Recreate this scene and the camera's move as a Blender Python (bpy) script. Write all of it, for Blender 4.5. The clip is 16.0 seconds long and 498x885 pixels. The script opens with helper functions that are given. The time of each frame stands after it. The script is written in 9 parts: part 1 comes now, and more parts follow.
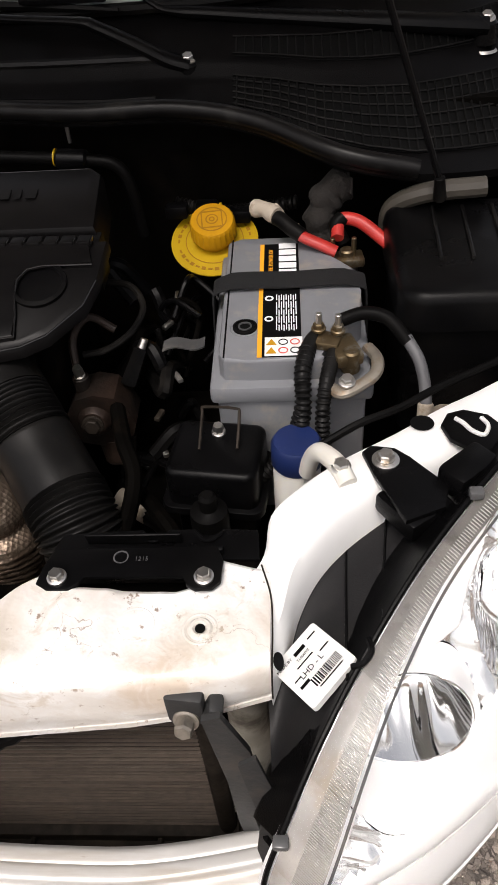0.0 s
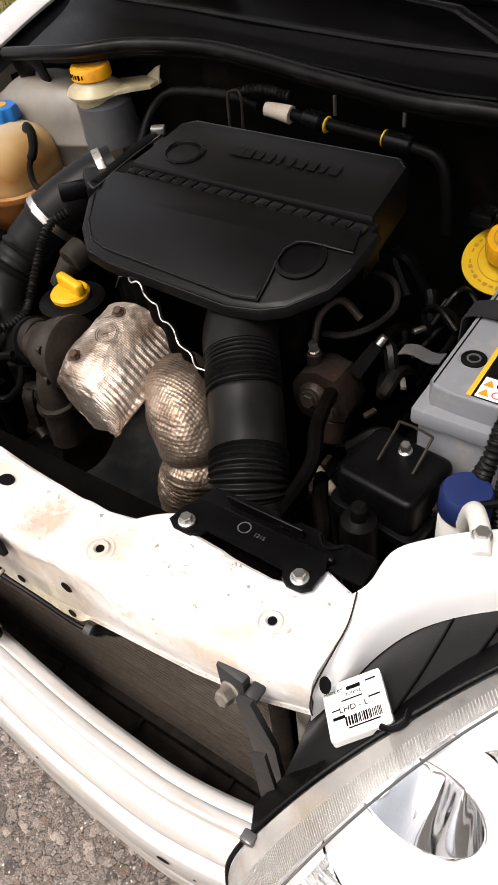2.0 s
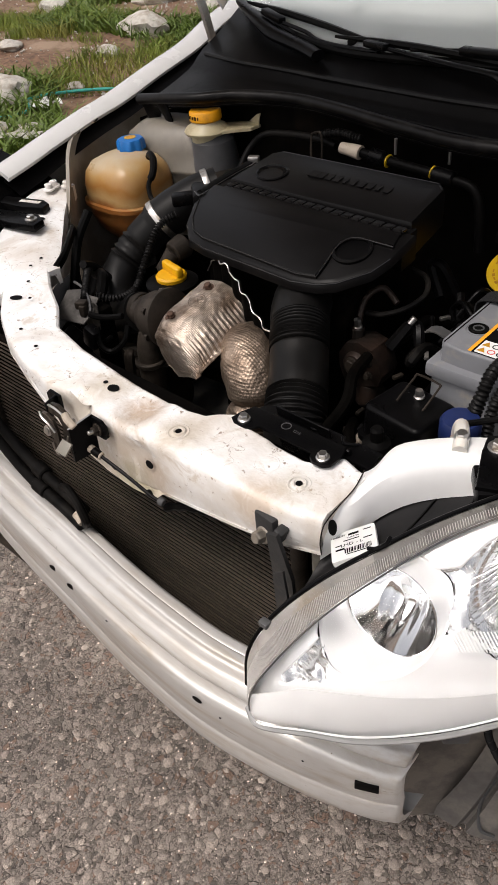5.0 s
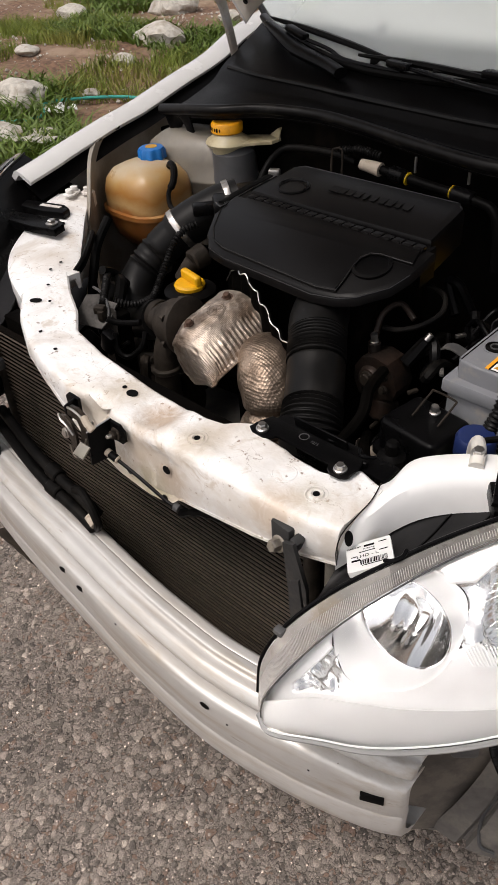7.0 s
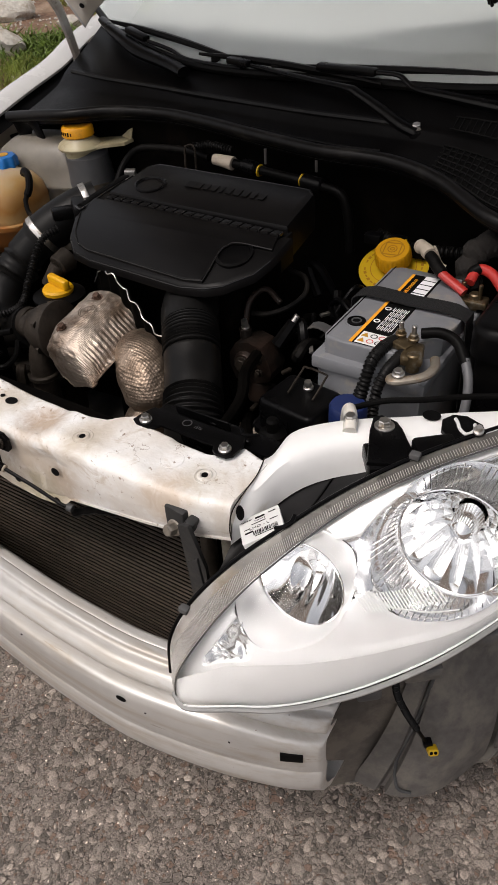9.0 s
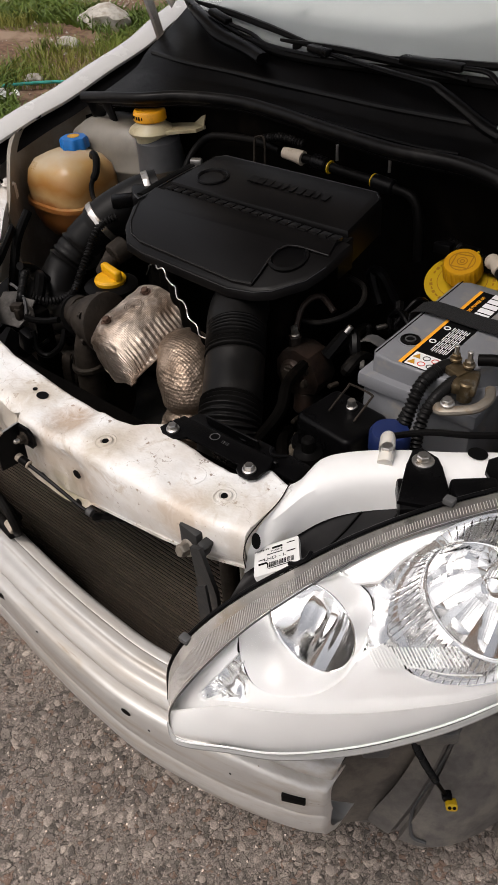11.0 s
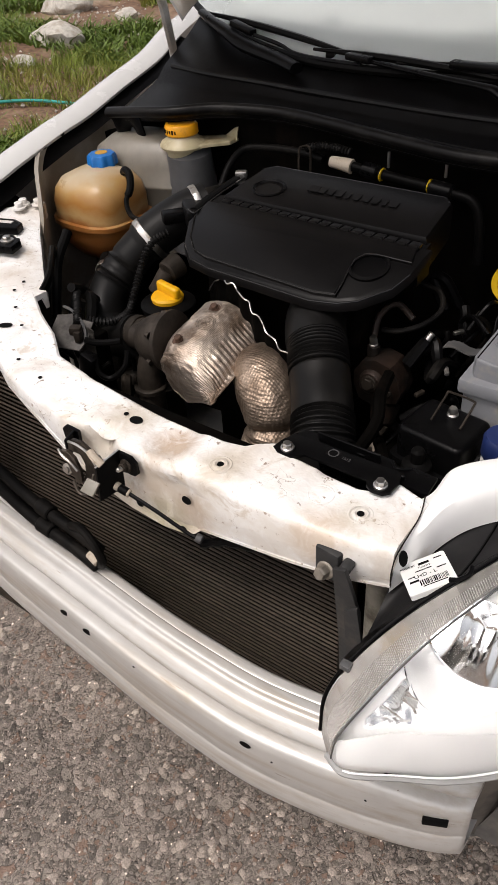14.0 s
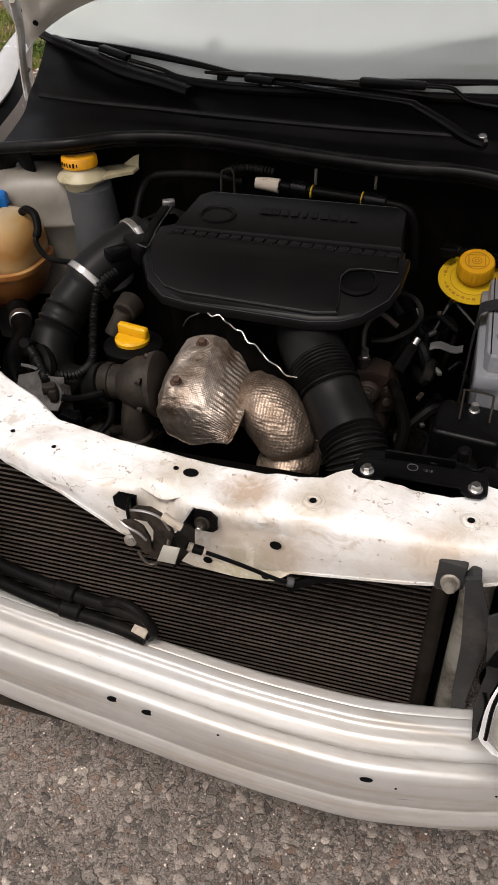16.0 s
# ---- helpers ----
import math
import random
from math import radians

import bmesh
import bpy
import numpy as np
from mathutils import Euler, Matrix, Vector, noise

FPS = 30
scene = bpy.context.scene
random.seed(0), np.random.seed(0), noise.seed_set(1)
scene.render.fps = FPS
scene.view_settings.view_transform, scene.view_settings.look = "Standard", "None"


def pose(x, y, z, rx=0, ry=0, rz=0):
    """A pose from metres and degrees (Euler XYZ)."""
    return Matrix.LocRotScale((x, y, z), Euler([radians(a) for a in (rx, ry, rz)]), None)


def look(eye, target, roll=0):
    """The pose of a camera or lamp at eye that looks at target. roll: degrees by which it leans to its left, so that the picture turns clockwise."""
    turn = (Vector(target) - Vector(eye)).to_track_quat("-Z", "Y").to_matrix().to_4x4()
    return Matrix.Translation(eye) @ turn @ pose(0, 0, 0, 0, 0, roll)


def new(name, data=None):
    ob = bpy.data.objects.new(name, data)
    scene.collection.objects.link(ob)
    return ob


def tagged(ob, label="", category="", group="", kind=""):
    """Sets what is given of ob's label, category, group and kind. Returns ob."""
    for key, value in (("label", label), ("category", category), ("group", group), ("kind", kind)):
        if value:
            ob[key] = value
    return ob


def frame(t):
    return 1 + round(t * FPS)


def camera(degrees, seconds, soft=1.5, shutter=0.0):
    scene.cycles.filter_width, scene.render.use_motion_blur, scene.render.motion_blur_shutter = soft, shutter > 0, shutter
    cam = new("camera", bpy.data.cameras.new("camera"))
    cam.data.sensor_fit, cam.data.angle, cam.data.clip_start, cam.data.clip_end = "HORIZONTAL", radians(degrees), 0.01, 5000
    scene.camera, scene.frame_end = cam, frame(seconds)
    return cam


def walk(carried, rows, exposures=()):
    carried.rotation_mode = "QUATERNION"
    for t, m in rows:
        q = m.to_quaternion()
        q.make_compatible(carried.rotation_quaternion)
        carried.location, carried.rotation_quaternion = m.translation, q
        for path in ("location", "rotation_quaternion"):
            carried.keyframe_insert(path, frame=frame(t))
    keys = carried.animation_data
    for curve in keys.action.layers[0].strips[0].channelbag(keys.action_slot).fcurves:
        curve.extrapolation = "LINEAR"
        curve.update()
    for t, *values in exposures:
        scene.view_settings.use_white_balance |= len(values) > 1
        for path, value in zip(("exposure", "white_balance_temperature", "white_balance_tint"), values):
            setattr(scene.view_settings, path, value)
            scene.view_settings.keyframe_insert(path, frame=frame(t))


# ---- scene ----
cam = camera(36.9, 16.0)
PATH = [
    (0, (0.039, 0.183, 1.346), (-0.085, 1.608, -0.051), -4.8),
    (0.5, (0.07, 0.259, 1.362), (-0.129, 1.663, -0.048), -4.4),
    (1, (0.137, 0.279, 1.377), (-0.473, 1.611, 0.017), -4.4),
    (1.5, (0.186, 0.276, 1.378), (-0.631, 1.466, -0.007), -6.9),
    (2, (0.175, 0.241, 1.376), (-0.728, 1.335, -0.033), -7.6),
    (2.5, (0.154, 0.151, 1.391), (-0.636, 1.351, 0.0), -6.1),
    (3, (0.125, 0.064, 1.393), (-0.614, 1.343, 0.044), -3.6),
    (3.5, (0.124, 0.03, 1.395), (-0.671, 1.284, 0.056), -1.9),
    (4, (0.194, 0.015, 1.409), (-0.834, 1.152, 0.125), -4.7),
    (4.5, (0.321, 0.022, 1.401), (-0.76, 1.11, 0.118), -5.3),
    (5, (0.371, 0.026, 1.402), (-0.74, 1.114, 0.144), -5.9),
    (5.2, (0.364, 0.027, 1.402), (-0.772, 1.084, 0.14), -6.4),
    (7.3, (0.357, -0.004, 1.409), (-0.761, 1.101, 0.173), -3.3),
    (7.5, (0.355, -0.009, 1.408), (-0.765, 1.093, 0.17), -3.0),
    (8, (0.368, -0.016, 1.399), (-0.688, 1.136, 0.151), -2.4),
    (8.5, (0.367, -0.023, 1.409), (-0.533, 1.246, 0.153), -2.4),
    (9, (0.389, -0.021, 1.412), (-0.501, 1.263, 0.163), -3.8),
    (9.2, (0.396, -0.011, 1.423), (-0.611, 1.223, 0.212), -4.0),
    (11.3, (0.392, 0.072, 1.399), (-0.645, 1.212, 0.125), -3.5),
    (11.5, (0.351, 0.063, 1.395), (-0.582, 1.275, 0.106), -3.3),
    (12, (0.255, 0.029, 1.395), (-0.448, 1.377, 0.097), -2.1),
    (12.5, (0.194, -0.006, 1.396), (-0.476, 1.372, 0.111), -1.2),
    (13, (0.179, -0.025, 1.399), (-0.656, 1.277, 0.131), -3.3),
    (13.5, (0.195, -0.028, 1.402), (-0.73, 1.217, 0.139), -3.6),
    (14, (0.223, -0.027, 1.404), (-0.732, 1.204, 0.15), -3.9),
    (14.5, (0.229, -0.028, 1.398), (-0.724, 1.199, 0.139), -3.9),
    (15, (0.135, -0.056, 1.401), (-0.669, 1.308, 0.179), -0.5),
    (15.5, (-0.02, -0.105, 1.42), (-0.566, 1.387, 0.205), -3.9),
    (16, (-0.105, -0.135, 1.412), (-0.553, 1.369, 0.172), -1.2),
]
EXPOSURES = [(0, 0.30, 6750, 14), (0.5, 0.36, 6750, 14), (1.0, 0.72, 6750, 14), (1.5, 0.86, 6750, 14), (2.0, 0.72, 6750, 14), (2.5, 0.52, 6750, 14), (3.0, 0.40, 6750, 14), (4.0, 0.30, 6750, 14), (5.0, 0.13, 6750, 14), (7.5, 0.02, 6750, 14), (8.5, -0.08, 6750, 14), (12.5, -0.10, 6750, 14), (14.0, 0.18, 6750, 14), (16.0, 0.12, 6750, 14)]
walk(cam, [(t, look(eye, target, roll)) for t, eye, target, roll in PATH], EXPOSURES)

# ---- light ----
world = bpy.data.worlds.new("overcast_sky")
scene.world = world
world.use_nodes = True
wn, wl = world.node_tree.nodes, world.node_tree.links
wn.clear()
w_out = wn.new("ShaderNodeOutputWorld")
w_bg = wn.new("ShaderNodeBackground")
w_sky = wn.new("ShaderNodeTexSky")
w_sky.sky_type = "NISHITA"
w_sky.sun_disc = False
w_sky.sun_elevation, w_sky.sun_rotation = radians(55), radians(200)
w_sky.dust_density, w_sky.air_density = 4.0, 1.0
w_sat = wn.new("ShaderNodeHueSaturation")
w_sat.inputs["Saturation"].default_value = 0.25
wl.new(w_sky.outputs[0], w_sat.inputs["Color"])
wl.new(w_sat.outputs[0], w_bg.inputs["Color"])
wl.new(w_bg.outputs[0], w_out.inputs["Surface"])
w_bg.inputs["Strength"].default_value = 0.15
sun = new("sun", bpy.data.lights.new("sun", "SUN"))
sun.data.energy, sun.data.angle, sun.data.color = 1.5, radians(14), (1.0, 0.97, 0.93)
sun.matrix_world = look((-0.7, -1.2, 5.4), (-0.3, 0.6, 0.8))

# ---- materials ----
def shader(name, colour, rough=0.5, metal=0.0, coat=0.0, spec=0.5, vary=0.15, scale=30.0, stain=None, stain_at=0.6, stain_scale=9.0,
           bump=0.0, bump_scale=200.0, rough_vary=0.15, trans=0.0, ior=1.45, sss=0.0, random_tint=0.0):
    """Principled material: base colour varied at two scales, optional stain colour in patches, fine relief."""
    m = bpy.data.materials.new(name)
    m.use_nodes = True
    n, l = m.node_tree.nodes, m.node_tree.links
    b = n["Principled BSDF"]
    b.inputs["Metallic"].default_value = metal
    b.inputs["Coat Weight"].default_value = coat
    b.inputs["Coat Roughness"].default_value = 0.08
    b.inputs["Specular IOR Level"].default_value = spec
    b.inputs["IOR"].default_value = ior
    b.inputs["Transmission Weight"].default_value = trans
    if sss:
        b.inputs["Subsurface Weight"].default_value = sss
        b.inputs["Subsurface Radius"].default_value = (0.02, 0.015, 0.01)
        b.inputs["Subsurface Scale"].default_value = 0.5
    tc = n.new("ShaderNodeTexCoord")
    geo = n.new("ShaderNodeNewGeometry")
    small = n.new("ShaderNodeTexNoise")
    small.inputs["Scale"].default_value, small.inputs["Detail"].default_value = scale, 6.0
    large = n.new("ShaderNodeTexNoise")
    large.inputs["Scale"].default_value, large.inputs["Detail"].default_value = stain_scale, 8.0
    large.inputs["Roughness"].default_value = 0.65
    for t in (small, large):
        l.new(geo.outputs["Position"], t.inputs["Vector"])
    ramp = n.new("ShaderNodeMapRange")
    ramp.inputs["From Min"].default_value, ramp.inputs["From Max"].default_value = 0.3, 0.7
    ramp.inputs["To Min"].default_value, ramp.inputs["To Max"].default_value = 1 - vary, 1 + vary
    l.new(small.outputs["Fac"], ramp.inputs["Value"])
    mul = n.new("ShaderNodeVectorMath")
    mul.operation = "SCALE"
    mul.inputs[0].default_value = colour
    l.new(ramp.outputs[0], mul.inputs["Scale"])
    col = mul.outputs[0]
    if random_tint:
        info = n.new("ShaderNodeObjectInfo")
        r2 = n.new("ShaderNodeMapRange")
        r2.inputs["To Min"].default_value, r2.inputs["To Max"].default_value = 1 - random_tint, 1 + random_tint
        l.new(info.outputs["Random"], r2.inputs["Value"])
        m2 = n.new("ShaderNodeVectorMath")
        m2.operation = "SCALE"
        l.new(col, m2.inputs[0])
        l.new(r2.outputs[0], m2.inputs["Scale"])
        col = m2.outputs[0]
    if stain:
        mask = n.new("ShaderNodeMapRange")
        mask.inputs["From Min"].default_value, mask.inputs["From Max"].default_value = stain_at - 0.06, stain_at + 0.1
        l.new(large.outputs["Fac"], mask.inputs["Value"])
        mix = n.new("ShaderNodeMix")
        mix.data_type = "RGBA"
        l.new(mask.outputs[0], mix.inputs["Factor"])
        l.new(col, mix.inputs["A"])
        mix.inputs["B"].default_value = (*stain, 1)
        col = mix.outputs["Result"]
    l.new(col, b.inputs["Base Color"])
    rr = n.new("ShaderNodeMapRange")
    rr.inputs["To Min"].default_value, rr.inputs["To Max"].default_value = max(0.02, rough - rough_vary), min(1, rough + rough_vary)
    l.new(large.outputs["Fac"], rr.inputs["Value"])
    l.new(rr.outputs[0], b.inputs["Roughness"])
    if bump:
        fine = n.new("ShaderNodeTexNoise")
        fine.inputs["Scale"].default_value, fine.inputs["Detail"].default_value = bump_scale, 4.0
        l.new(geo.outputs["Position"], fine.inputs["Vector"])
        bp = n.new("ShaderNodeBump")
        bp.inputs["Strength"].default_value, bp.inputs["Distance"].default_value = bump, 0.002
        l.new(fine.outputs["Fac"], bp.inputs["Height"])
        l.new(bp.outputs[0], b.inputs["Normal"])
    return m


def worn_white():
    """White panel paint with tan grime, brown specks, fine scratches and dents."""
    m = shader("worn_white_paint", (0.85, 0.845, 0.83), 0.36, coat=0.25, vary=0.03, bump=0.0)
    n, l = m.node_tree.nodes, m.node_tree.links
    b = n["Principled BSDF"]
    base = b.inputs["Base Color"].links[0].from_socket
    geo = n.new("ShaderNodeNewGeometry")

    def tex(scale, detail, rough=0.6, warp=0.0):
        t = n.new("ShaderNodeTexNoise")
        t.inputs["Scale"].default_value, t.inputs["Detail"].default_value, t.inputs["Roughness"].default_value, t.inputs["Distortion"].default_value = scale, detail, rough, warp
        l.new(geo.outputs["Position"], t.inputs["Vector"])
        return t.outputs["Fac"]

    def layer(col, fac, lo, hi, colour, most):
        r = n.new("ShaderNodeMapRange")
        r.inputs["From Min"].default_value, r.inputs["From Max"].default_value, r.inputs["To Max"].default_value = lo, hi, most
        l.new(fac, r.inputs["Value"])
        x = n.new("ShaderNodeMix")
        x.data_type = "RGBA"
        l.new(r.outputs[0], x.inputs["Factor"])
        l.new(col, x.inputs["A"])
        x.inputs["B"].default_value = (*colour, 1)
        return x.outputs["Result"]

    col = layer(base, tex(6.0, 9.0, 0.6, 0.6), 0.47, 0.70, (0.44, 0.34, 0.24), 0.85)
    col = layer(col, tex(17.0, 8.0, 0.7, 1.5), 0.56, 0.66, (0.48, 0.39, 0.29), 0.6)
    col = layer(col, tex(85.0, 5.0, 0.6), 0.635, 0.69, (0.20, 0.13, 0.08), 0.85)
    # smudges of rubbed, rusted paint; wide tan ones darken front face and flange
    for at, reach, colour, most in (((-0.294, 0.486, 0.829), 0.055, (0.4, 0.27, 0.17), 0.85), ((-0.21, 0.477, 0.829), 0.055, (0.52, 0.45, 0.36), 0.75), ((-0.369, 0.512, 0.829), 0.06, (0.5, 0.43, 0.34), 0.7), ((-0.042, 0.495, 0.829), 0.05, (0.5, 0.44, 0.35), 0.6), ((-0.248, 0.455, 0.762), 0.05, (0.36, 0.22, 0.12), 0.7), ((-0.07, 0.455, 0.808), 0.06, (0.52, 0.38, 0.26), 0.7), ((-0.341, 0.455, 0.705), 0.07, (0.55, 0.44, 0.27), 0.6), ((-0.312, 0.455, 0.79), 0.05, (0.42, 0.33, 0.24), 0.6), ((-0.12, 0.45, 0.775), 0.10, (0.58, 0.50, 0.40), 0.45), ((-0.26, 0.44, 0.765), 0.12, (0.55, 0.46, 0.36), 0.65), ((-0.02, 0.45, 0.79), 0.08, (0.62, 0.54, 0.44), 0.4), ((-0.40, 0.44, 0.78), 0.12, (0.56, 0.48, 0.38), 0.7), ((-0.285, 0.44, 0.722), 0.07, (0.42, 0.37, 0.24), 0.85)):
        d = n.new("ShaderNodeVectorMath")
        d.operation = "DISTANCE"
        d.inputs[1].default_value = at
        l.new(geo.outputs["Position"], d.inputs[0])
        near = n.new("ShaderNodeMapRange")
        near.inputs["From Min"].default_value, near.inputs["From Max"].default_value = reach, reach * 0.25
        l.new(d.outputs["Value"], near.inputs["Value"])
        x = n.new("ShaderNodeMath")
        x.operation = "MULTIPLY"
        l.new(near.outputs[0], x.inputs[0])
        l.new(tex(38.0, 8.0, 0.7, 0.8), x.inputs[1])
        col = layer(col, x.outputs[0], 0.12, 0.48, colour, most)
    scratch = n.new("ShaderNodeTexVoronoi")
    scratch.feature = "DISTANCE_TO_EDGE"
    scratch.inputs["Scale"].default_value = 9.0
    wob = n.new("ShaderNodeTexNoise")
    wob.inputs["Scale"].default_value, wob.inputs["Detail"].default_value = 22.0, 6.0
    l.new(geo.outputs["Position"], wob.inputs["Vector"])
    mad = n.new("ShaderNodeVectorMath")
    mad.operation = "MULTIPLY_ADD"
    mad.inputs[1].default_value = (0.09, 0.09, 0.09)
    l.new(wob.outputs["Color"], mad.inputs[0])
    l.new(geo.outputs["Position"], mad.inputs[2])
    l.new(mad.outputs[0], scratch.inputs["Vector"])
    inv = n.new("ShaderNodeMapRange")
    inv.inputs["From Min"].default_value, inv.inputs["From Max"].default_value = 0.012, 0.0
    l.new(scratch.outputs["Distance"], inv.inputs["Value"])
    gate = n.new("ShaderNodeMath")
    gate.operation = "MULTIPLY"
    l.new(inv.outputs[0], gate.inputs[0])
    l.new(tex(12.0, 3.0), gate.inputs[1])
    col = layer(col, gate.outputs[0], 0.36, 0.56, (0.28, 0.22, 0.17), 0.8)
    l.new(col, b.inputs["Base Color"])
    bp = n.new("ShaderNodeBump")
    bp.inputs["Strength"].default_value, bp.inputs["Distance"].default_value = 0.5, 0.008
    l.new(tex(22.0, 4.0), bp.inputs["Height"])
    l.new(bp.outputs[0], b.inputs["Normal"])
    return m


WHITE = worn_white()
# the car's white, toned down for how light falls on outer panels
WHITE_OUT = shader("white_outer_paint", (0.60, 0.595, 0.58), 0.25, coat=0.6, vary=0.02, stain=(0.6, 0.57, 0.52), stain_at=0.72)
CLEAN_WHITE = shader("clean_white_paint", (0.84, 0.835, 0.82), 0.34, coat=0.25, vary=0.03, stain=(0.66, 0.60, 0.50), stain_at=0.64, stain_scale=11, bump=0.03, bump_scale=60)
SILVER = shader("silver_beam_paint", (0.55, 0.535, 0.51), 0.34, metal=0.32, coat=0.15, vary=0.05, stain=(0.45, 0.40, 0.33), stain_at=0.67, stain_scale=14, bump=0.05, bump_scale=90)


def scuffed(m, stretch_by, colour, lo, hi, most=0.8):
    """Adds chipped streaks, drawn out along one axis, to a material's base colour."""
    n, l = m.node_tree.nodes, m.node_tree.links
    b = n["Principled BSDF"]
    old = b.inputs["Base Color"].links[0].from_socket
    geo = n.new("ShaderNodeNewGeometry")
    mul = n.new("ShaderNodeVectorMath")
    mul.operation = "MULTIPLY"
    mul.inputs[1].default_value = stretch_by
    l.new(geo.outputs["Position"], mul.inputs[0])
    t = n.new("ShaderNodeTexNoise")
    t.inputs["Scale"].default_value, t.inputs["Detail"].default_value, t.inputs["Roughness"].default_value = 1.0, 6.0, 0.65
    l.new(mul.outputs[0], t.inputs["Vector"])
    r = n.new("ShaderNodeMapRange")
    r.inputs["From Min"].default_value, r.inputs["From Max"].default_value, r.inputs["To Max"].default_value = lo, hi, most
    l.new(t.outputs["Fac"], r.inputs["Value"])
    x = n.new("ShaderNodeMix")
    x.data_type = "RGBA"
    l.new(r.outputs[0], x.inputs["Factor"])
    l.new(old, x.inputs["A"])
    x.inputs["B"].default_value = (*colour, 1)
    l.new(x.outputs["Result"], b.inputs["Base Color"])


scuffed(SILVER, (9.0, 60.0, 150.0), (0.24, 0.18, 0.12), 0.66, 0.72)
scuffed(SILVER, (3.0, 30.0, 45.0), (0.38, 0.31, 0.23), 0.48, 0.72, 0.75)
scuffed(SILVER, (60.0, 60.0, 60.0), (0.16, 0.12, 0.09), 0.70, 0.74)
BLACK = shader("black_plastic", (0.0026, 0.0025, 0.0027), 0.30, spec=0.10, vary=0.3, stain=(0.006, 0.0056, 0.0052), stain_at=0.6, bump=0.12, bump_scale=700)
COVER = shader("grained_cover_plastic", (0.0030, 0.0027, 0.0028), 0.36, vary=0.25, stain=(0.0042, 0.0038, 0.0038), stain_at=0.6, bump=0.06, bump_scale=900, spec=0.17, rough_vary=0.06)
# near-black base carries the deep bay's shade as well as grime
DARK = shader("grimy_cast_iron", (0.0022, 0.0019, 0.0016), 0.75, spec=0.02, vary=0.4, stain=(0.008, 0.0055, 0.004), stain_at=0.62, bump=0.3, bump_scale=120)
GRIME = shader("grimy_brown_metal", (0.028, 0.022, 0.017), 0.6, metal=0.2, spec=0.2, vary=0.35, stain=(0.014, 0.011, 0.008), stain_at=0.5, stain_scale=25, bump=0.2, bump_scale=150)
RUBBER = shader("black_rubber", (0.0034, 0.0032, 0.0031), 0.42, spec=0.06, vary=0.25, stain=(0.014, 0.0125, 0.011), stain_at=0.62, bump=0.08, bump_scale=400)
COWL = shader("weathered_cowl_plastic", (0.0028, 0.0026, 0.0027), 0.36, spec=0.06, vary=0.3, stain=(0.005, 0.0046, 0.0046), stain_at=0.6, stain_scale=6, bump=0.2, bump_scale=800)
STEEL = shader("zinc_steel", (0.55, 0.53, 0.50), 0.35, metal=1.0, vary=0.12, stain=(0.3, 0.24, 0.17), stain_at=0.62, stain_scale=60)
RUST = shader("rusty_steel", (0.075, 0.042, 0.028), 0.75, metal=0.4, vary=0.4, scale=120, bump=0.3)
BRASS = shader("tarnished_brass", (0.17, 0.125, 0.07), 0.45, metal=0.9, vary=0.3, stain=(0.26, 0.24, 0.20), stain_at=0.58, stain_scale=60, bump=0.2)
SEALM = shader("bonnet_seal_rubber", (0.0042, 0.0039, 0.0039), 0.34, spec=0.15, vary=0.2, stain=(0.014, 0.013, 0.012), stain_at=0.58, stain_scale=20)
GREY = shader("grey_battery_plastic", (0.165, 0.169, 0.18), 0.45, vary=0.05, stain=(0.25, 0.23, 0.20), stain_at=0.6, stain_scale=20, bump=0.05, bump_scale=500)
GREY_DARK = shader("grey_liner_plastic", (0.055, 0.055, 0.056), 0.6, vary=0.15, stain=(0.12, 0.11, 0.095), stain_at=0.55, stain_scale=10, bump=0.15)
OILCAP = shader("bright_yellow_plastic", (0.66, 0.34, 0.006), 0.38, vary=0.08, stain=(0.45, 0.22, 0.02), stain_at=0.68, stain_scale=40)
YELLOW = shader("yellow_plastic", (0.50, 0.245, 0.006), 0.38, vary=0.08, stain=(0.5, 0.25, 0.03), stain_at=0.68, stain_scale=40)
AMBER = shader("amber_cap_plastic", (0.66, 0.29, 0.006), 0.4, vary=0.12, stain=(0.42, 0.18, 0.02), stain_at=0.62, stain_scale=50, bump=0.1)
DISC = shader("yellow_warning_disc", (0.47, 0.30, 0.007), 0.4, vary=0.06, stain=(0.55, 0.36, 0.03), stain_at=0.66, stain_scale=40)
BLUE = shader("blue_plastic", (0.003, 0.125, 0.40), 0.38, vary=0.1, stain=(0.02, 0.1, 0.35), stain_at=0.65)
NAVY = shader("navy_cap_plastic", (0.008, 0.018, 0.080), 0.45, vary=0.12, stain=(0.05, 0.06, 0.12), stain_at=0.65, stain_scale=40)
CREAM = shader("cream_plastic", (0.52, 0.46, 0.33), 0.42, vary=0.08, stain=(0.42, 0.36, 0.25), stain_at=0.6, stain_scale=18, sss=0.15)
SMOKE = shader("translucent_reservoir", (0.17, 0.152, 0.125), 0.4, vary=0.12, stain=(0.12, 0.105, 0.085), stain_at=0.58, stain_scale=12, sss=0.15)
RED = shader("red_cable_rubber", (0.42, 0.028, 0.022), 0.42, vary=0.15)
PAPER = shader("white_sticker", (0.78, 0.78, 0.76), 0.5, vary=0.03)
INK = shader("black_ink", (0.004, 0.004, 0.004), 0.6, spec=0.05, vary=0.1)
INK_RED = shader("red_ink", (0.6, 0.05, 0.03), 0.5, vary=0.1)
INK_ORANGE = shader("orange_ink", (0.85, 0.36, 0.02), 0.5, vary=0.05)
INK_AMBER = shader("warning_ink", (0.30, 0.14, 0.01), 0.5, vary=0.1)
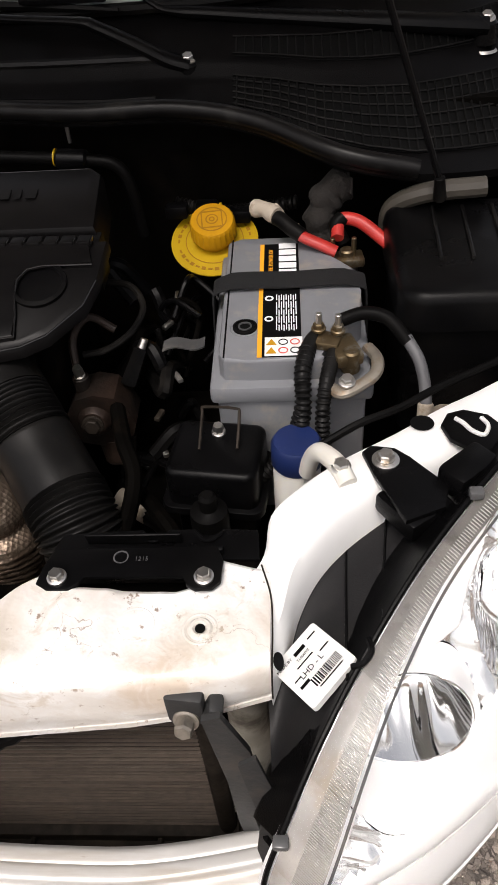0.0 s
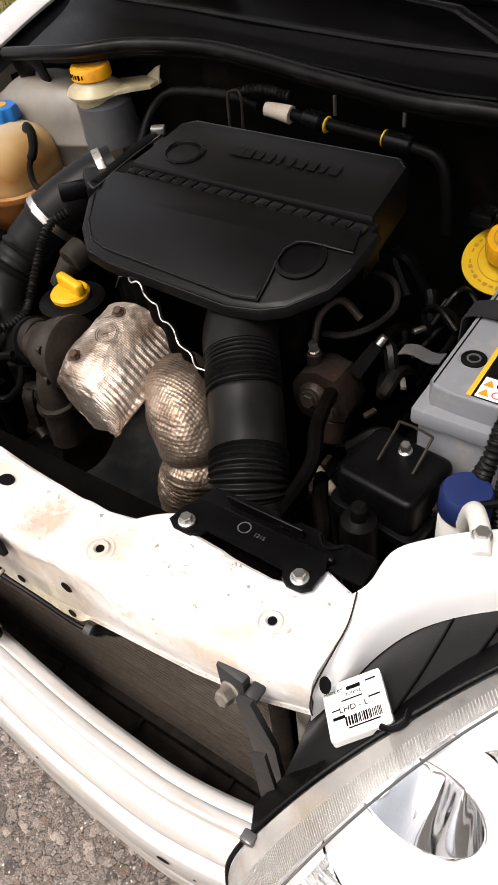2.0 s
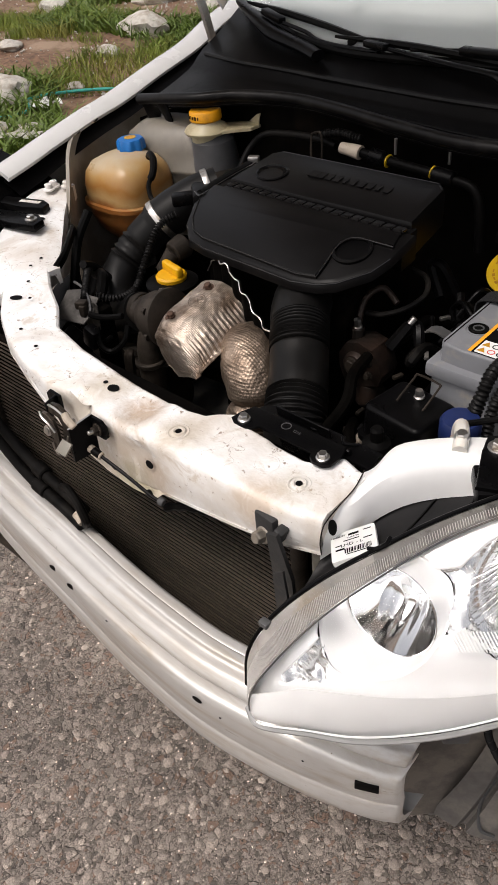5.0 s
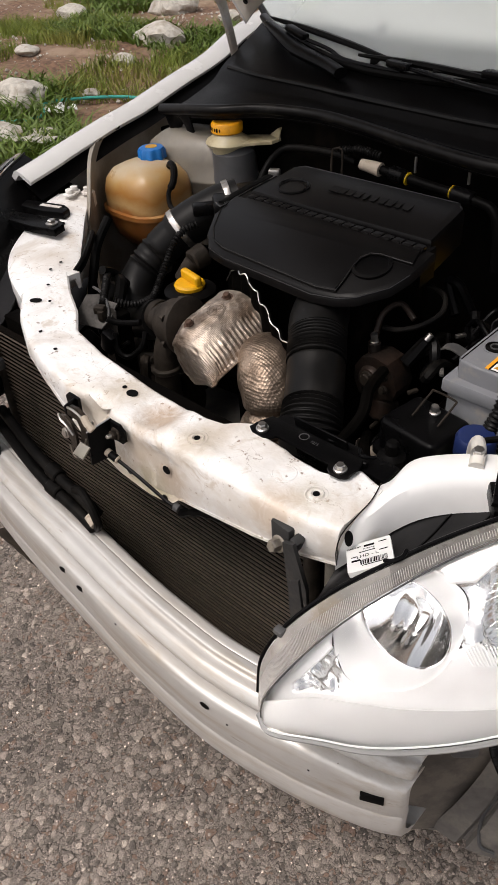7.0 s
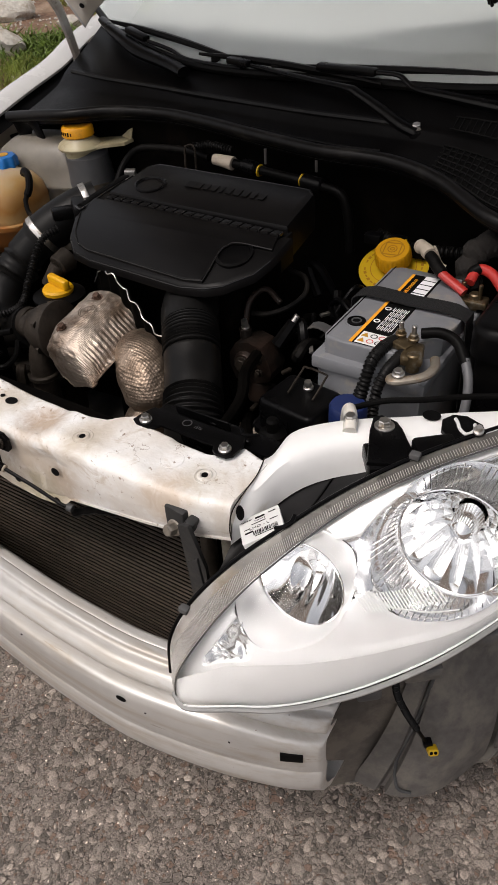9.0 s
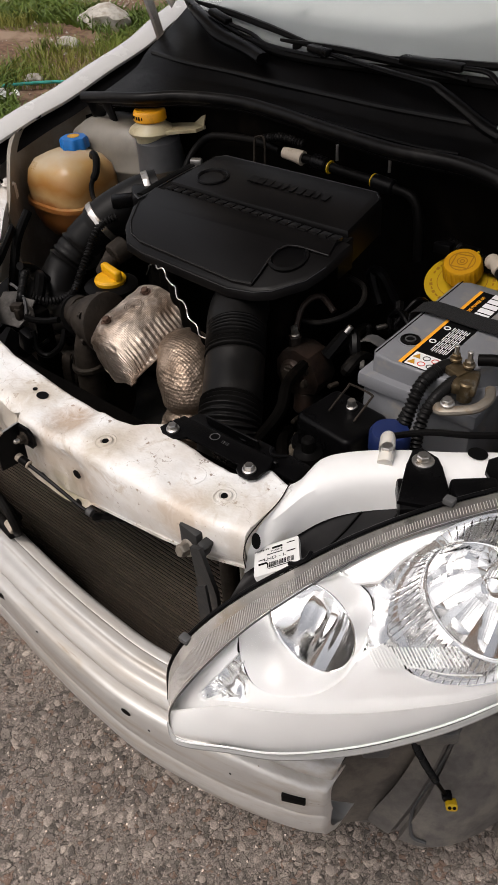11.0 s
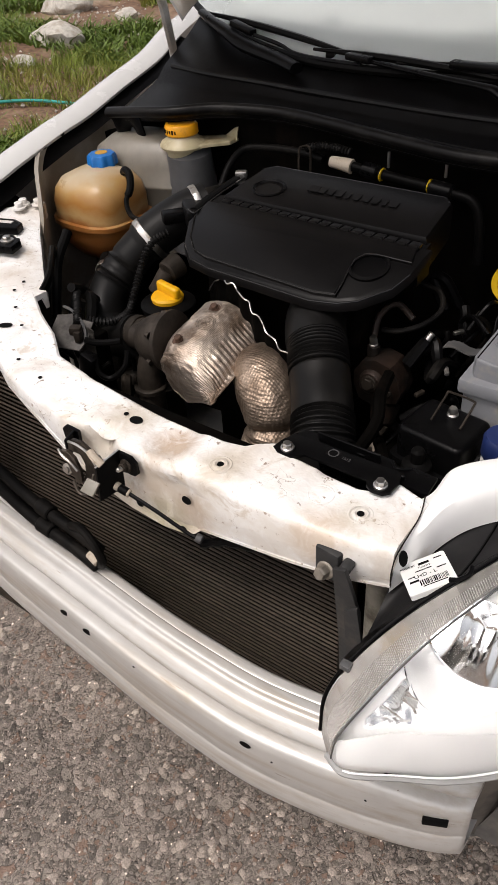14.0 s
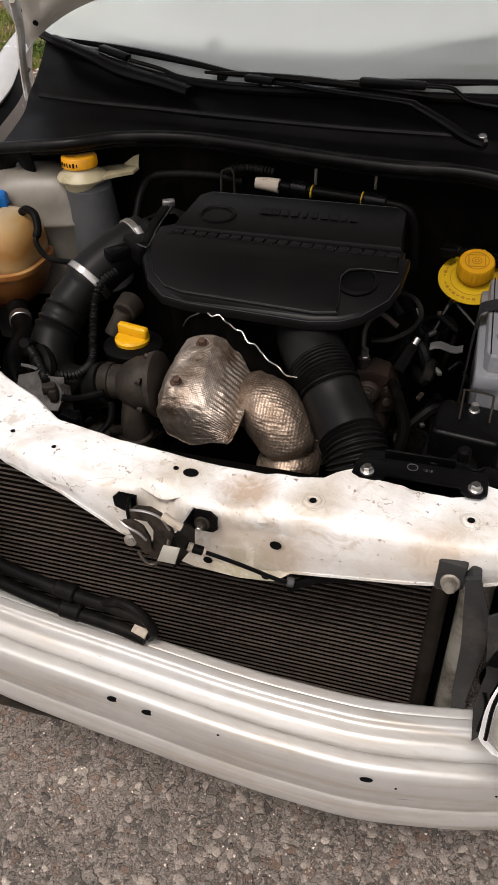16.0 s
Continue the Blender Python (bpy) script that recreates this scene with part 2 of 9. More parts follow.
TAPE = shader("dusty_white_tape", (0.40, 0.34, 0.27), 0.7, vary=0.12, stain=(0.2, 0.15, 0.1), stain_at=0.6, stain_scale=60, bump=0.2)
CHROME = shader("chromed_reflector", (0.92, 0.92, 0.92), 0.07, metal=1.0, vary=0.02, rough_vary=0.03)
BEZEL = shader("silver_bezel", (0.92, 0.92, 0.915), 0.30, metal=0.30, vary=0.03, rough_vary=0.08)
STRAP = shader("woven_strap", (0.0045, 0.0045, 0.005), 0.8, vary=0.3, scale=600, bump=0.5, bump_scale=900)
FOAM = shader("grey_foam", (0.010, 0.008, 0.0065), 0.95, vary=0.4, scale=90, bump=0.8, bump_scale=250)
TEAL = shader("teal_hose", (0.03, 0.30, 0.24), 0.5, vary=0.15)
LIMESTONE = shader("pale_stone", (0.45, 0.42, 0.37), 0.85, vary=0.2, stain=(0.28, 0.24, 0.19), stain_at=0.55, bump=0.5, bump_scale=40)
TITLE = shader("white_ink", (0.8, 0.8, 0.8), 0.5, vary=0.02)



def clear(name, rough=0.02, tint=(1, 1, 1), ior=1.5):
    m = bpy.data.materials.new(name)
    m.use_nodes = True
    b = m.node_tree.nodes["Principled BSDF"]
    b.inputs["Base Color"].default_value = (*tint, 1)
    b.inputs["Roughness"].default_value = rough
    b.inputs["Transmission Weight"].default_value = 1.0
    b.inputs["IOR"].default_value = ior
    return m


LENS = clear("clear_polycarbonate", 0.03, (0.97, 0.98, 0.98), 1.12)
SCREEN = clear("windscreen_glass", 0.05, (0.80, 0.84, 0.82), 1.5)
# transmission cut: the pale opaque share stands for reflected sky and haze
SCREEN.node_tree.nodes["Principled BSDF"].inputs["Transmission Weight"].default_value = 0.68

# ---- building blocks ----
def finish(bm, angle=0.6):
    bmesh.ops.remove_doubles(bm, verts=bm.verts, dist=1e-6)
    bmesh.ops.recalc_face_normals(bm, faces=bm.faces)
    for e in bm.edges:
        if len(e.link_faces) == 2 and e.calc_face_angle(0) > angle:
            e.smooth = False
    for f in bm.faces:
        f.smooth = True


def part(name, bm, material, parent=None, label="", sharp=0.6):
    """Links a bmesh, in world places, as one mesh object under a thing or a part."""
    finish(bm, sharp)
    me = bpy.data.meshes.new(name)
    bm.to_mesh(me)
    bm.free()
    me.materials.append(material)
    ob = new(name, me)
    if parent is not None:
        ob.parent = parent
        if parent.data is None:
            ob.matrix_parent_inverse = Matrix.Translation(-Vector(parent.location))
    if label:
        tagged(ob, label)
    return ob


def thing(name, base, label, category, group="", kind=""):
    ob = new(name)
    ob.empty_display_size = 0.02
    ob.location = base
    return tagged(ob, label, category, group, kind)


def B():
    return bmesh.new()


def frame_of(d, hint=(0, 0, 1)):
    d = Vector(d).normalized()
    h = Vector(hint)
    if abs(d.dot(h.normalized())) > 0.95:
        h = Vector((1, 0, 0))
    u = h.cross(d).normalized()
    return u, d.cross(u).normalized()


def add_box(bm, c, s, rot=None, bev=0.0, seg=2):
    m = Matrix.Translation(c) @ (rot.to_4x4() if rot is not None else Matrix()) @ Matrix.Diagonal((*s, 1))
    v = bmesh.ops.create_cube(bm, size=1.0, matrix=m)["verts"]
    if bev:
        es = list({e for q in v for e in q.link_edges})
        bmesh.ops.bevel(bm, geom=es, offset=bev, segments=seg, affect="EDGES", profile=0.5)


def ring(bm, c, u, w, r, seg, r2=None):
    r2 = r if r2 is None else r2
    return [bm.verts.new(Vector(c) + u * math.cos(a) * r + w * math.sin(a) * r2) for a in (2 * math.pi * i / seg for i in range(seg))]


def bridge(bm, a, b):
    k = len(a)
    for i in range(k):
        bm.faces.new((a[i], a[(i + 1) % k], b[(i + 1) % k], b[i]))


def add_cyl(bm, p0, p1, r0, r1=None, seg=20, bev=0.0):
    r1 = r0 if r1 is None else r1
    p0, p1 = Vector(p0), Vector(p1)
    d = (p1 - p0)
    u, w = frame_of(d)
    d = d.normalized()
    prof = [(p0, r0), (p1, r1)]
    if bev:
        prof = [(p0, r0 - bev), (p0 + d * bev, r0), (p1 - d * bev, r1), (p1, r1 - bev)]
    rs = [ring(bm, p, u, w, r, seg) for p, r in prof]
    for a, b in zip(rs, rs[1:]):
        bridge(bm, a, b)
    bm.faces.new(rs[0][::-1])
    bm.faces.new(rs[-1])


def spline(pts, sub=8):
    """Catmull-Rom through the points."""
    p = [Vector(q) for q in pts]
    if len(p) < 3:
        return [p[0].lerp(p[-1], i / sub) for i in range(sub + 1)]
    p = [2 * p[0] - p[1]] + p + [2 * p[-1] - p[-2]]
    out = []
    for i in range(1, len(p) - 2):
        a, b, c, d = p[i - 1:i + 3]
        for k in range(sub):
            t = k / sub
            out.append(0.5 * ((2 * b) + (c - a) * t + (2 * a - 5 * b + 4 * c - d) * t * t + (3 * b - a - 3 * c + d) * t ** 3))
    return out + [p[-2]]


def add_tube(bm, pts, r, seg=10, sub=8, cap=True, smooth=True, flat=1.0):
    """Tube along a spline; r is a radius or a function of the way along (0 to 1) and the arc length."""
    line = spline(pts, sub) if smooth else [Vector(q) for q in pts]
    arc = [0.0]
    for a, b in zip(line, line[1:]):
        arc.append(arc[-1] + (b - a).length)
    t0 = (line[1] - line[0]).normalized()
    u, w = frame_of(t0)
    rings, prev = [], t0
    for i, q in enumerate(line):
        t = (line[min(i + 1, len(line) - 1)] - line[max(i - 1, 0)]).normalized()
        rot = prev.rotation_difference(t)
        u, w, prev = rot @ u, rot @ w, t
        rad = r(arc[i] / arc[-1], arc[i]) if callable(r) else r
        rings.append(ring(bm, q, u, w, rad, seg, rad * flat))
    for a, b in zip(rings, rings[1:]):
        bridge(bm, a, b)
    if cap:
        bm.faces.new(rings[0][::-1])
        bm.faces.new(rings[-1])
    return line


def add_loft(bm, rings, cap=True, closed=True):
    vs = [[bm.verts.new(q) for q in r] for r in rings]
    k = len(vs[0])
    for a, b in zip(vs, vs[1:]):
        for i in range(k if closed else k - 1):
            bm.faces.new((a[i], a[(i + 1) % k], b[(i + 1) % k], b[i]))
    if cap and closed:
        bm.faces.new(vs[0][::-1])
        bm.faces.new(vs[-1])
    return vs


def add_revolve(bm, prof, m, seg=32, cap=True):
    """prof: (radius, height) pairs; m: pose of the axis."""
    rs = []
    for r, z in prof:
        rs.append([bm.verts.new(m @ Vector((r * math.cos(a), r * math.sin(a), z))) for a in (2 * math.pi * i / seg for i in range(seg))])
    for a, b in zip(rs, rs[1:]):
        bridge(bm, a, b)
    if cap:
        bm.faces.new(rs[0][::-1])
        bm.faces.new(rs[-1])


def add_prism(bm, outline, z0, z1, m=Matrix(), bev=0.0, seg=2):
    lo = [bm.verts.new(m @ Vector((x, y, z0))) for x, y in outline]
    hi = [bm.verts.new(m @ Vector((x, y, z1))) for x, y in outline]
    bridge(bm, lo, hi)
    top = bm.faces.new(hi)
    bot = bm.faces.new(lo[::-1])
    if bev:
        bmesh.ops.bevel(bm, geom=list(top.edges), offset=bev, segments=seg, affect="EDGES", profile=0.5)
    return bot


def add_sheet(bm, f, nu, nv, thick=0.0, down=(0, 0, -1)):
    """Surface f(u, v), u and v from 0 to 1, with thickness along down."""
    g = [[Vector(f(i / nu, j / nv)) for j in range(nv + 1)] for i in range(nu + 1)]
    a = [[bm.verts.new(q) for q in row] for row in g]
    for i in range(nu):
        for j in range(nv):
            bm.faces.new((a[i][j], a[i + 1][j], a[i + 1][j + 1], a[i][j + 1]))
    if thick:
        d = Vector(down) * thick
        b = [[bm.verts.new(q + d) for q in row] for row in g]
        for i in range(nu):
            for j in range(nv):
                bm.faces.new((b[i][j], b[i][j + 1], b[i + 1][j + 1], b[i + 1][j]))
        for i in range(nu):
            bm.faces.new((a[i][0], b[i][0], b[i + 1][0], a[i + 1][0]))
            bm.faces.new((a[i][nv], a[i + 1][nv], b[i + 1][nv], b[i][nv]))
        for j in range(nv):
            bm.faces.new((a[0][j], a[0][j + 1], b[0][j + 1], b[0][j]))
            bm.faces.new((a[nu][j], b[nu][j], b[nu][j + 1], a[nu][j + 1]))


def interp(x, table):
    """Smooth interpolation of (x, value) pairs."""
    if x <= table[0][0]:
        return table[0][1]
    for (a, va), (b, vb) in zip(table, table[1:]):
        if x <= b:
            t = (x - a) / (b - a)
            return va + (vb - va) * t
    return table[-1][1]


def along(d, at, spin=0.0):
    """Pose at a place with z along d."""
    return Matrix.Translation(at) @ Vector(d).to_track_quat("Z", "Y").to_matrix().to_4x4() @ pose(0, 0, 0, 0, 0, spin)


def hex_bolt(name, at, d, r, parent, material=None, washer=1.5, h=0.006):
    """Hexagon head with a flange washer."""
    m = along(d, at, random.uniform(0, 60))
    bm = B()
    add_revolve(bm, [(r * washer, -0.001), (r * washer, 0.0015), (r * 1.12, 0.0025)], m, 24)
    add_revolve(bm, [(r, 0.002), (r, 0.002 + h * 0.8), (r * 0.85, 0.002 + h)], m, 6)
    return part(name, bm, material or STEEL, parent, sharp=0.4)


def rounded(w, h, r, n=4):
    """Outline of a rounded rectangle round the origin."""
    out = []
    for cx, cy, a0 in ((w / 2 - r, h / 2 - r, 0), (-w / 2 + r, h / 2 - r, 90), (-w / 2 + r, -h / 2 + r, 180), (w / 2 - r, -h / 2 + r, 270)):
        for i in range(n + 1):
            a = radians(a0 + 90 * i / n)
            out.append((cx + r * math.cos(a), cy + r * math.sin(a)))
    return out


def letters(name, text, m, size, material, parent, depth=0.0003):
    """Raised or printed words, as a mesh."""
    cu = bpy.data.curves.new(name, "FONT")
    cu.body, cu.size, cu.extrude, cu.align_x, cu.align_y = text, size, depth, "CENTER", "CENTER"
    cu.resolution_u = 2
    tmp = bpy.data.objects.new("tmp", cu)
    scene.collection.objects.link(tmp)
    me = bpy.data.meshes.new_from_object(tmp.evaluated_get(bpy.context.evaluated_depsgraph_get()))
    bpy.data.objects.remove(tmp)
    bm = B()
    bm.from_mesh(me)
    bpy.data.meshes.remove(me)
    bm.transform(m)
    return part(name, bm, material, parent)

# ---- ground ----
def asphalt():
    """Worn chip-sealed asphalt: grit, half-buried pale stones, dark pits."""
    m = bpy.data.materials.new("worn_asphalt")
    m.use_nodes = True
    n, l = m.node_tree.nodes, m.node_tree.links
    b = n["Principled BSDF"]
    b.inputs["Roughness"].default_value = 0.85
    geo = n.new("ShaderNodeNewGeometry")
    wob = n.new("ShaderNodeTexNoise")
    wob.inputs["Scale"].default_value, wob.inputs["Detail"].default_value = 45.0, 3.0
    l.new(geo.outputs["Position"], wob.inputs["Vector"])
    warp = n.new("ShaderNodeVectorMath")
    warp.operation = "MULTIPLY_ADD"
    warp.inputs[1].default_value = (0.016, 0.016, 0.0)
    l.new(wob.outputs["Color"], warp.inputs[0])
    l.new(geo.outputs["Position"], warp.inputs[2])

    def noise_tex(scale, detail, rough=0.6):
        t = n.new("ShaderNodeTexNoise")
        t.inputs["Scale"].default_value, t.inputs["Detail"].default_value, t.inputs["Roughness"].default_value = scale, detail, rough
        l.new(geo.outputs["Position"], t.inputs["Vector"])
        return t.outputs["Fac"]

    def ranged(fac, a, c, lo=0.0, hi=1.0):
        r = n.new("ShaderNodeMapRange")
        r.inputs["From Min"].default_value, r.inputs["From Max"].default_value, r.inputs["To Min"].default_value, r.inputs["To Max"].default_value = a, c, lo, hi
        l.new(fac, r.inputs["Value"])
        return r.outputs[0]

    def times(p, q):
        x = n.new("ShaderNodeMath")
        x.operation = "MULTIPLY"
        l.new(p, x.inputs[0])
        l.new(q, x.inputs[1])
        return x.outputs[0]

    def mixed(fac, a, c):
        x = n.new("ShaderNodeMix")
        x.data_type = "RGBA"
        l.new(fac, x.inputs["Factor"])
        if isinstance(a, tuple):
            x.inputs["A"].default_value = (*a, 1)
        else:
            l.new(a, x.inputs["A"])
        if isinstance(c, tuple):
            x.inputs["B"].default_value = (*c, 1)
        else:
            l.new(c, x.inputs["B"])
        return x.outputs["Result"]

    col = mixed(ranged(noise_tex(240.0, 6.0, 0.8), 0.38, 0.62), (0.076, 0.062, 0.052), (0.50, 0.42, 0.36))
    height = noise_tex(260.0, 6.0, 0.8)
    for scale, keep, gap in ((190.0, 0.55, 0.10), (95.0, 0.62, 0.09), (48.0, 0.80, 0.07)):
        v = n.new("ShaderNodeTexVoronoi")
        v.inputs["Scale"].default_value = scale
        edge = n.new("ShaderNodeTexVoronoi")
        edge.feature = "DISTANCE_TO_EDGE"
        edge.inputs["Scale"].default_value = scale
        l.new(warp.outputs[0], v.inputs["Vector"])
        l.new(warp.outputs[0], edge.inputs["Vector"])
        sep = n.new("ShaderNodeSeparateColor")
        l.new(v.outputs["Color"], sep.inputs[0])
        chosen = ranged(sep.outputs[0], keep, keep + 0.02)
        rim = times(chosen, ranged(edge.outputs["Distance"], 0.0, gap * 0.45))
        core = times(chosen, ranged(edge.outputs["Distance"], gap * 0.5, gap))
        tint = mixed(sep.outputs[1], (0.115, 0.098, 0.084), (0.47, 0.40, 0.34))
        tint = mixed(ranged(sep.outputs[2], 0.82, 0.86), tint, (0.30, 0.20, 0.15))
        tint = mixed(ranged(noise_tex(420.0, 3.0), 0.35, 0.75, 0.0, 0.35), tint, (0.17, 0.145, 0.125))
        col = mixed(rim, col, (0.085, 0.070, 0.060))
        col = mixed(core, col, tint)
        h = n.new("ShaderNodeMath")
        h.operation = "MULTIPLY_ADD"
        h.inputs[1].default_value = 0.75
        l.new(core, h.inputs[0])
        l.new(height, h.inputs[2])
        height = h.outputs[0]
    tone = n.new("ShaderNodeVectorMath")
    tone.operation = "SCALE"
    l.new(col, tone.inputs[0])
    l.new(ranged(noise_tex(3.5, 7.0), 0.3, 0.7, 0.70, 1.28), tone.inputs["Scale"])
    l.new(tone.outputs[0], b.inputs["Base Color"])
    bp = n.new("ShaderNodeBump")
    bp.inputs["Strength"].default_value, bp.inputs["Distance"].default_value = 0.9, 0.007
    l.new(height, bp.inputs["Height"])
    l.new(bp.outputs[0], b.inputs["Normal"])
    return m


ASPHALT = asphalt()
SOIL = shader("reddish_soil", (0.15, 0.085, 0.052), 0.95, vary=0.5, scale=25, stain=(0.28, 0.20, 0.14), stain_at=0.55, stain_scale=2.5, bump=1.0, bump_scale=30)

bm = B()
add_sheet(bm, lambda u, v: (-400 + 800 * u, -400 + 800 * v, -0.04), 8, 8)
tagged(part("ground", bm, SOIL), "bare reddish soil reaching the horizon", "ground", kind="structure")


def road_edge(y):
    return -2.75 + 0.12 * math.sin(y * 1.7) + 0.06 * math.sin(y * 5.1)


bm = B()
add_sheet(bm, lambda u, v: (road_edge(-14 + 28 * v) + (7 - road_edge(0)) * u, -14 + 28 * v, 0.0), 6, 60, 0.06)
tagged(part("road", bm, ASPHALT), "worn grey asphalt with exposed pale aggregate", "road", kind="structure")

# ---- the car's shell ----
car = thing("car", (-0.4, 1.0, 0), "white saloon car, bonnet open, front bumper cover removed", "car")

# upper crossmember: rear edge, front edge, top and bottom heights along x
REAR = [(-0.76, 0.677), (-0.70, 0.637), (-0.633, 0.603), (-0.575, 0.560), (-0.485, 0.538), (-0.40, 0.531), (-0.32, 0.525), (-0.24, 0.519), (-0.21, 0.525), (-0.196, 0.541), (-0.172, 0.556), (-0.150, 0.540), (-0.064, 0.539), (-0.046, 0.545), (-0.034, 0.560), (-0.026, 0.570), (-0.018, 0.567), (0.0, 0.561), (0.016, 0.556)]
FRONT = [(-0.76, 0.575), (-0.70, 0.530), (-0.62, 0.490), (-0.54, 0.466), (-0.45, 0.452), (-0.30, 0.448), (-0.10, 0.452), (-0.03, 0.458), (0.016, 0.468)]
BOTTOM = [(-0.76, 0.800), (-0.62, 0.796), (-0.535, 0.788), (-0.463, 0.756), (-0.405, 0.733), (-0.354, 0.720), (-0.294, 0.717), (-0.251, 0.722), (-0.232, 0.741), (-0.163, 0.750), (-0.086, 0.760), (0.016, 0.774)]


def step(x, a, b):
    """Smooth step from 0 at a to 1 at b."""
    t = min(1.0, max(0.0, (x - a) / (b - a)))
    return t * t * (3 - 2 * t)


def cross_z(x, y):
    """Height of the slam panel's top: long waves, a raised plateau, a scooped front edge and small dents."""
    yr, yf = interp(x, REAR), interp(x, FRONT)
    z = 0.829 + 0.0025 * math.sin(x * 22)
    z += 0.0045 * step(x, -0.282, -0.262) * (1 - step(x, -0.122, -0.104)) * step(y, yf + 0.010, yf + 0.022)
    z -= 0.0045 * math.exp(-((x + 0.305) / 0.022) ** 2 - ((y - yf - 0.03) / 0.03) ** 2)
    z -= 0.022 * math.exp(-((x + 0.392) / 0.022) ** 2) * (1 - step(y, yf - 0.002, yf + 0.030))
    z -= 0.003 * math.exp(-((x + 0.47) / 0.03) ** 2 - ((y - yf - 0.01) / 0.02) ** 2)
    return z + 0.0014 * noise.noise(Vector((x * 26, y * 26, 1.7))) + 0.0006 * noise.noise(Vector((x * 90, y * 90, 4.1)))


bm = B()
rings = []
K = 240
for i in range(K + 1):
    x = -0.76 + 0.776 * i / K
    yr, yf, zb = interp(x, REAR), interp(x, FRONT), interp(x, BOTTOM)
    dent = 0.010 * math.exp(-((x + 0.27) / 0.045) ** 2) + 0.006 * math.exp(-((x + 0.42) / 0.03) ** 2)
    scoop = 0.020 * math.exp(-((x + 0.392) / 0.020) ** 2)
    row = [(x, yr, cross_z(x, yr) - 0.003)]
    for k in range(15):
        y = yr - 0.004 - (yr - yf - 0.015) * k / 14
        row.append((x, y, cross_z(x, y)))
    zt = cross_z(x, yf + 0.011)
    wob = 0.0018 * noise.noise(Vector((x * 30, 2.2, 0.4)))
    flange = zb + 0.014 * step(x, -0.43, -0.38) * (1 - step(x, -0.25, -0.235))
    row += [(x, yf + 0.006 + scoop, zt - 0.002), (x, yf + 0.0025 + scoop, zt - 0.006), (x, yf + 0.001 + scoop * 0.8, zt - 0.013),
            (x, yf + dent * 0.8 + wob, zt - 0.028), (x, yf + dent + wob, zt - 0.04 if zb < 0.775 else zb + 0.5 * (zt - zb)), (x, yf + 0.003 + wob, flange + 0.006),
            (x, yf + 0.005, flange), (x, yf + 0.0005, zb), (x, yf + 0.004, zb), (x, yf + 0.010, zb + 0.012), (x, yf + 0.02, zt - 0.02), (x, 0.5 * (yr + yf), 0.815), (x, yr, 0.8165)]
    rings.append(row)
add_loft(bm, rings)
cross = part("upper_crossmember", bm, WHITE, car, "scratched white steel slam panel with rust-brown stains")

# holes: black punched openings with a rim
def punched(name, at, d, r, stretch=1.0, spin=0.0, parent=cross, ringw=0.0):
    m = along(d, at, spin) @ Matrix.Diagonal((stretch, 1, 1, 1))
    bm = B()
    add_revolve(bm, [(r, 0.0006), (r * 0.97, 0.0012), (0.0004, 0.0009)], m, 16)
    hole = part(name, bm, INK, parent)
    if ringw:
        bm = B()
        add_revolve(bm, [(r, 0.0), (r + ringw * 0.3, 0.0022), (r + ringw * 0.7, 0.002), (r + ringw, 0.0)], m, 24, cap=False)
        part("pressed_rim", bm, WHITE, parent)
        bm = B()
        add_revolve(bm, [(r + ringw * 1.3, 0.0), (r + ringw * 1.45, 0.0005), (r + ringw * 1.55, 0.0005), (r + ringw * 1.7, 0.0)], m, 28, cap=False)
        part("pressed_ring", bm, WHITE, parent)
    return hole


for x, y, r, s in ((-0.214, 0.479, 0.0042, 1.0), (-0.040, 0.501, 0.0042, 1.0)):
    punched("punched_hole", (x, y, cross_z(x, y) + 0.0004), (0, -0.05, 1), r, s, ringw=0.006)
bm = B()
add_revolve(bm, [(0.014, 0.0), (0.0146, 0.0005), (0.0154, 0.0005), (0.0160, 0.0)], Matrix.Translation((-0.093, 0.506, cross_z(-0.093, 0.506))), 30, cap=False)
part("pressed_ring", bm, WHITE, cross)
for x, y, r, s, a in ((-0.368, 0.500, 0.0075, 1.3, 0), (-0.388, 0.503, 0.0035, 1.0, 0), (-0.713, 0.575, 0.0075, 1.5, 30), (-0.62, 0.52, 0.003, 1, 0), (-0.55, 0.50, 0.003, 1, 0)):
    punched("punched_hole", (x, y, cross_z(x, y) + 0.0003), (0, 0, 1), r, s, a)
for x, z, r, s in ((-0.157, 0.795, 0.0055, 1.2), (-0.250, 0.783, 0.0060, 1.2), (-0.335, 0.735, 0.005, 1.2), (-0.262, 0.727, 0.005, 1.1)):
    punched("punched_hole", (x, interp(x, FRONT) + 0.0025, z), (0, -1, 0.1), r, s)

# wing support arm beside the headlamp
bm = B()
ARM = [  # rear edge x, y; front edge x, y; top, bottom
    (-0.004, 0.548, 0.014, 0.474, 0.826, 0.770), (0.010, 0.575, 0.026, 0.505, 0.828, 0.778), (0.016, 0.607, 0.038, 0.545, 0.840, 0.790),
    (0.038, 0.630, 0.060, 0.580, 0.847, 0.800), (0.078, 0.664, 0.100, 0.618, 0.848, 0.805), (0.134, 0.699, 0.150, 0.648, 0.849, 0.808),
    (0.181, 0.732, 0.198, 0.676, 0.850, 0.810), (0.236, 0.764, 0.246, 0.705, 0.852, 0.812), (0.33, 0.83, 0.34, 0.765, 0.856, 0.815), (0.40, 0.93, 0.43, 0.88, 0.862, 0.82)]
line = []
for k in range(6):
    line.append(spline([Vector((a[k], 0, 0)) for a in ARM], 5))
rings = []
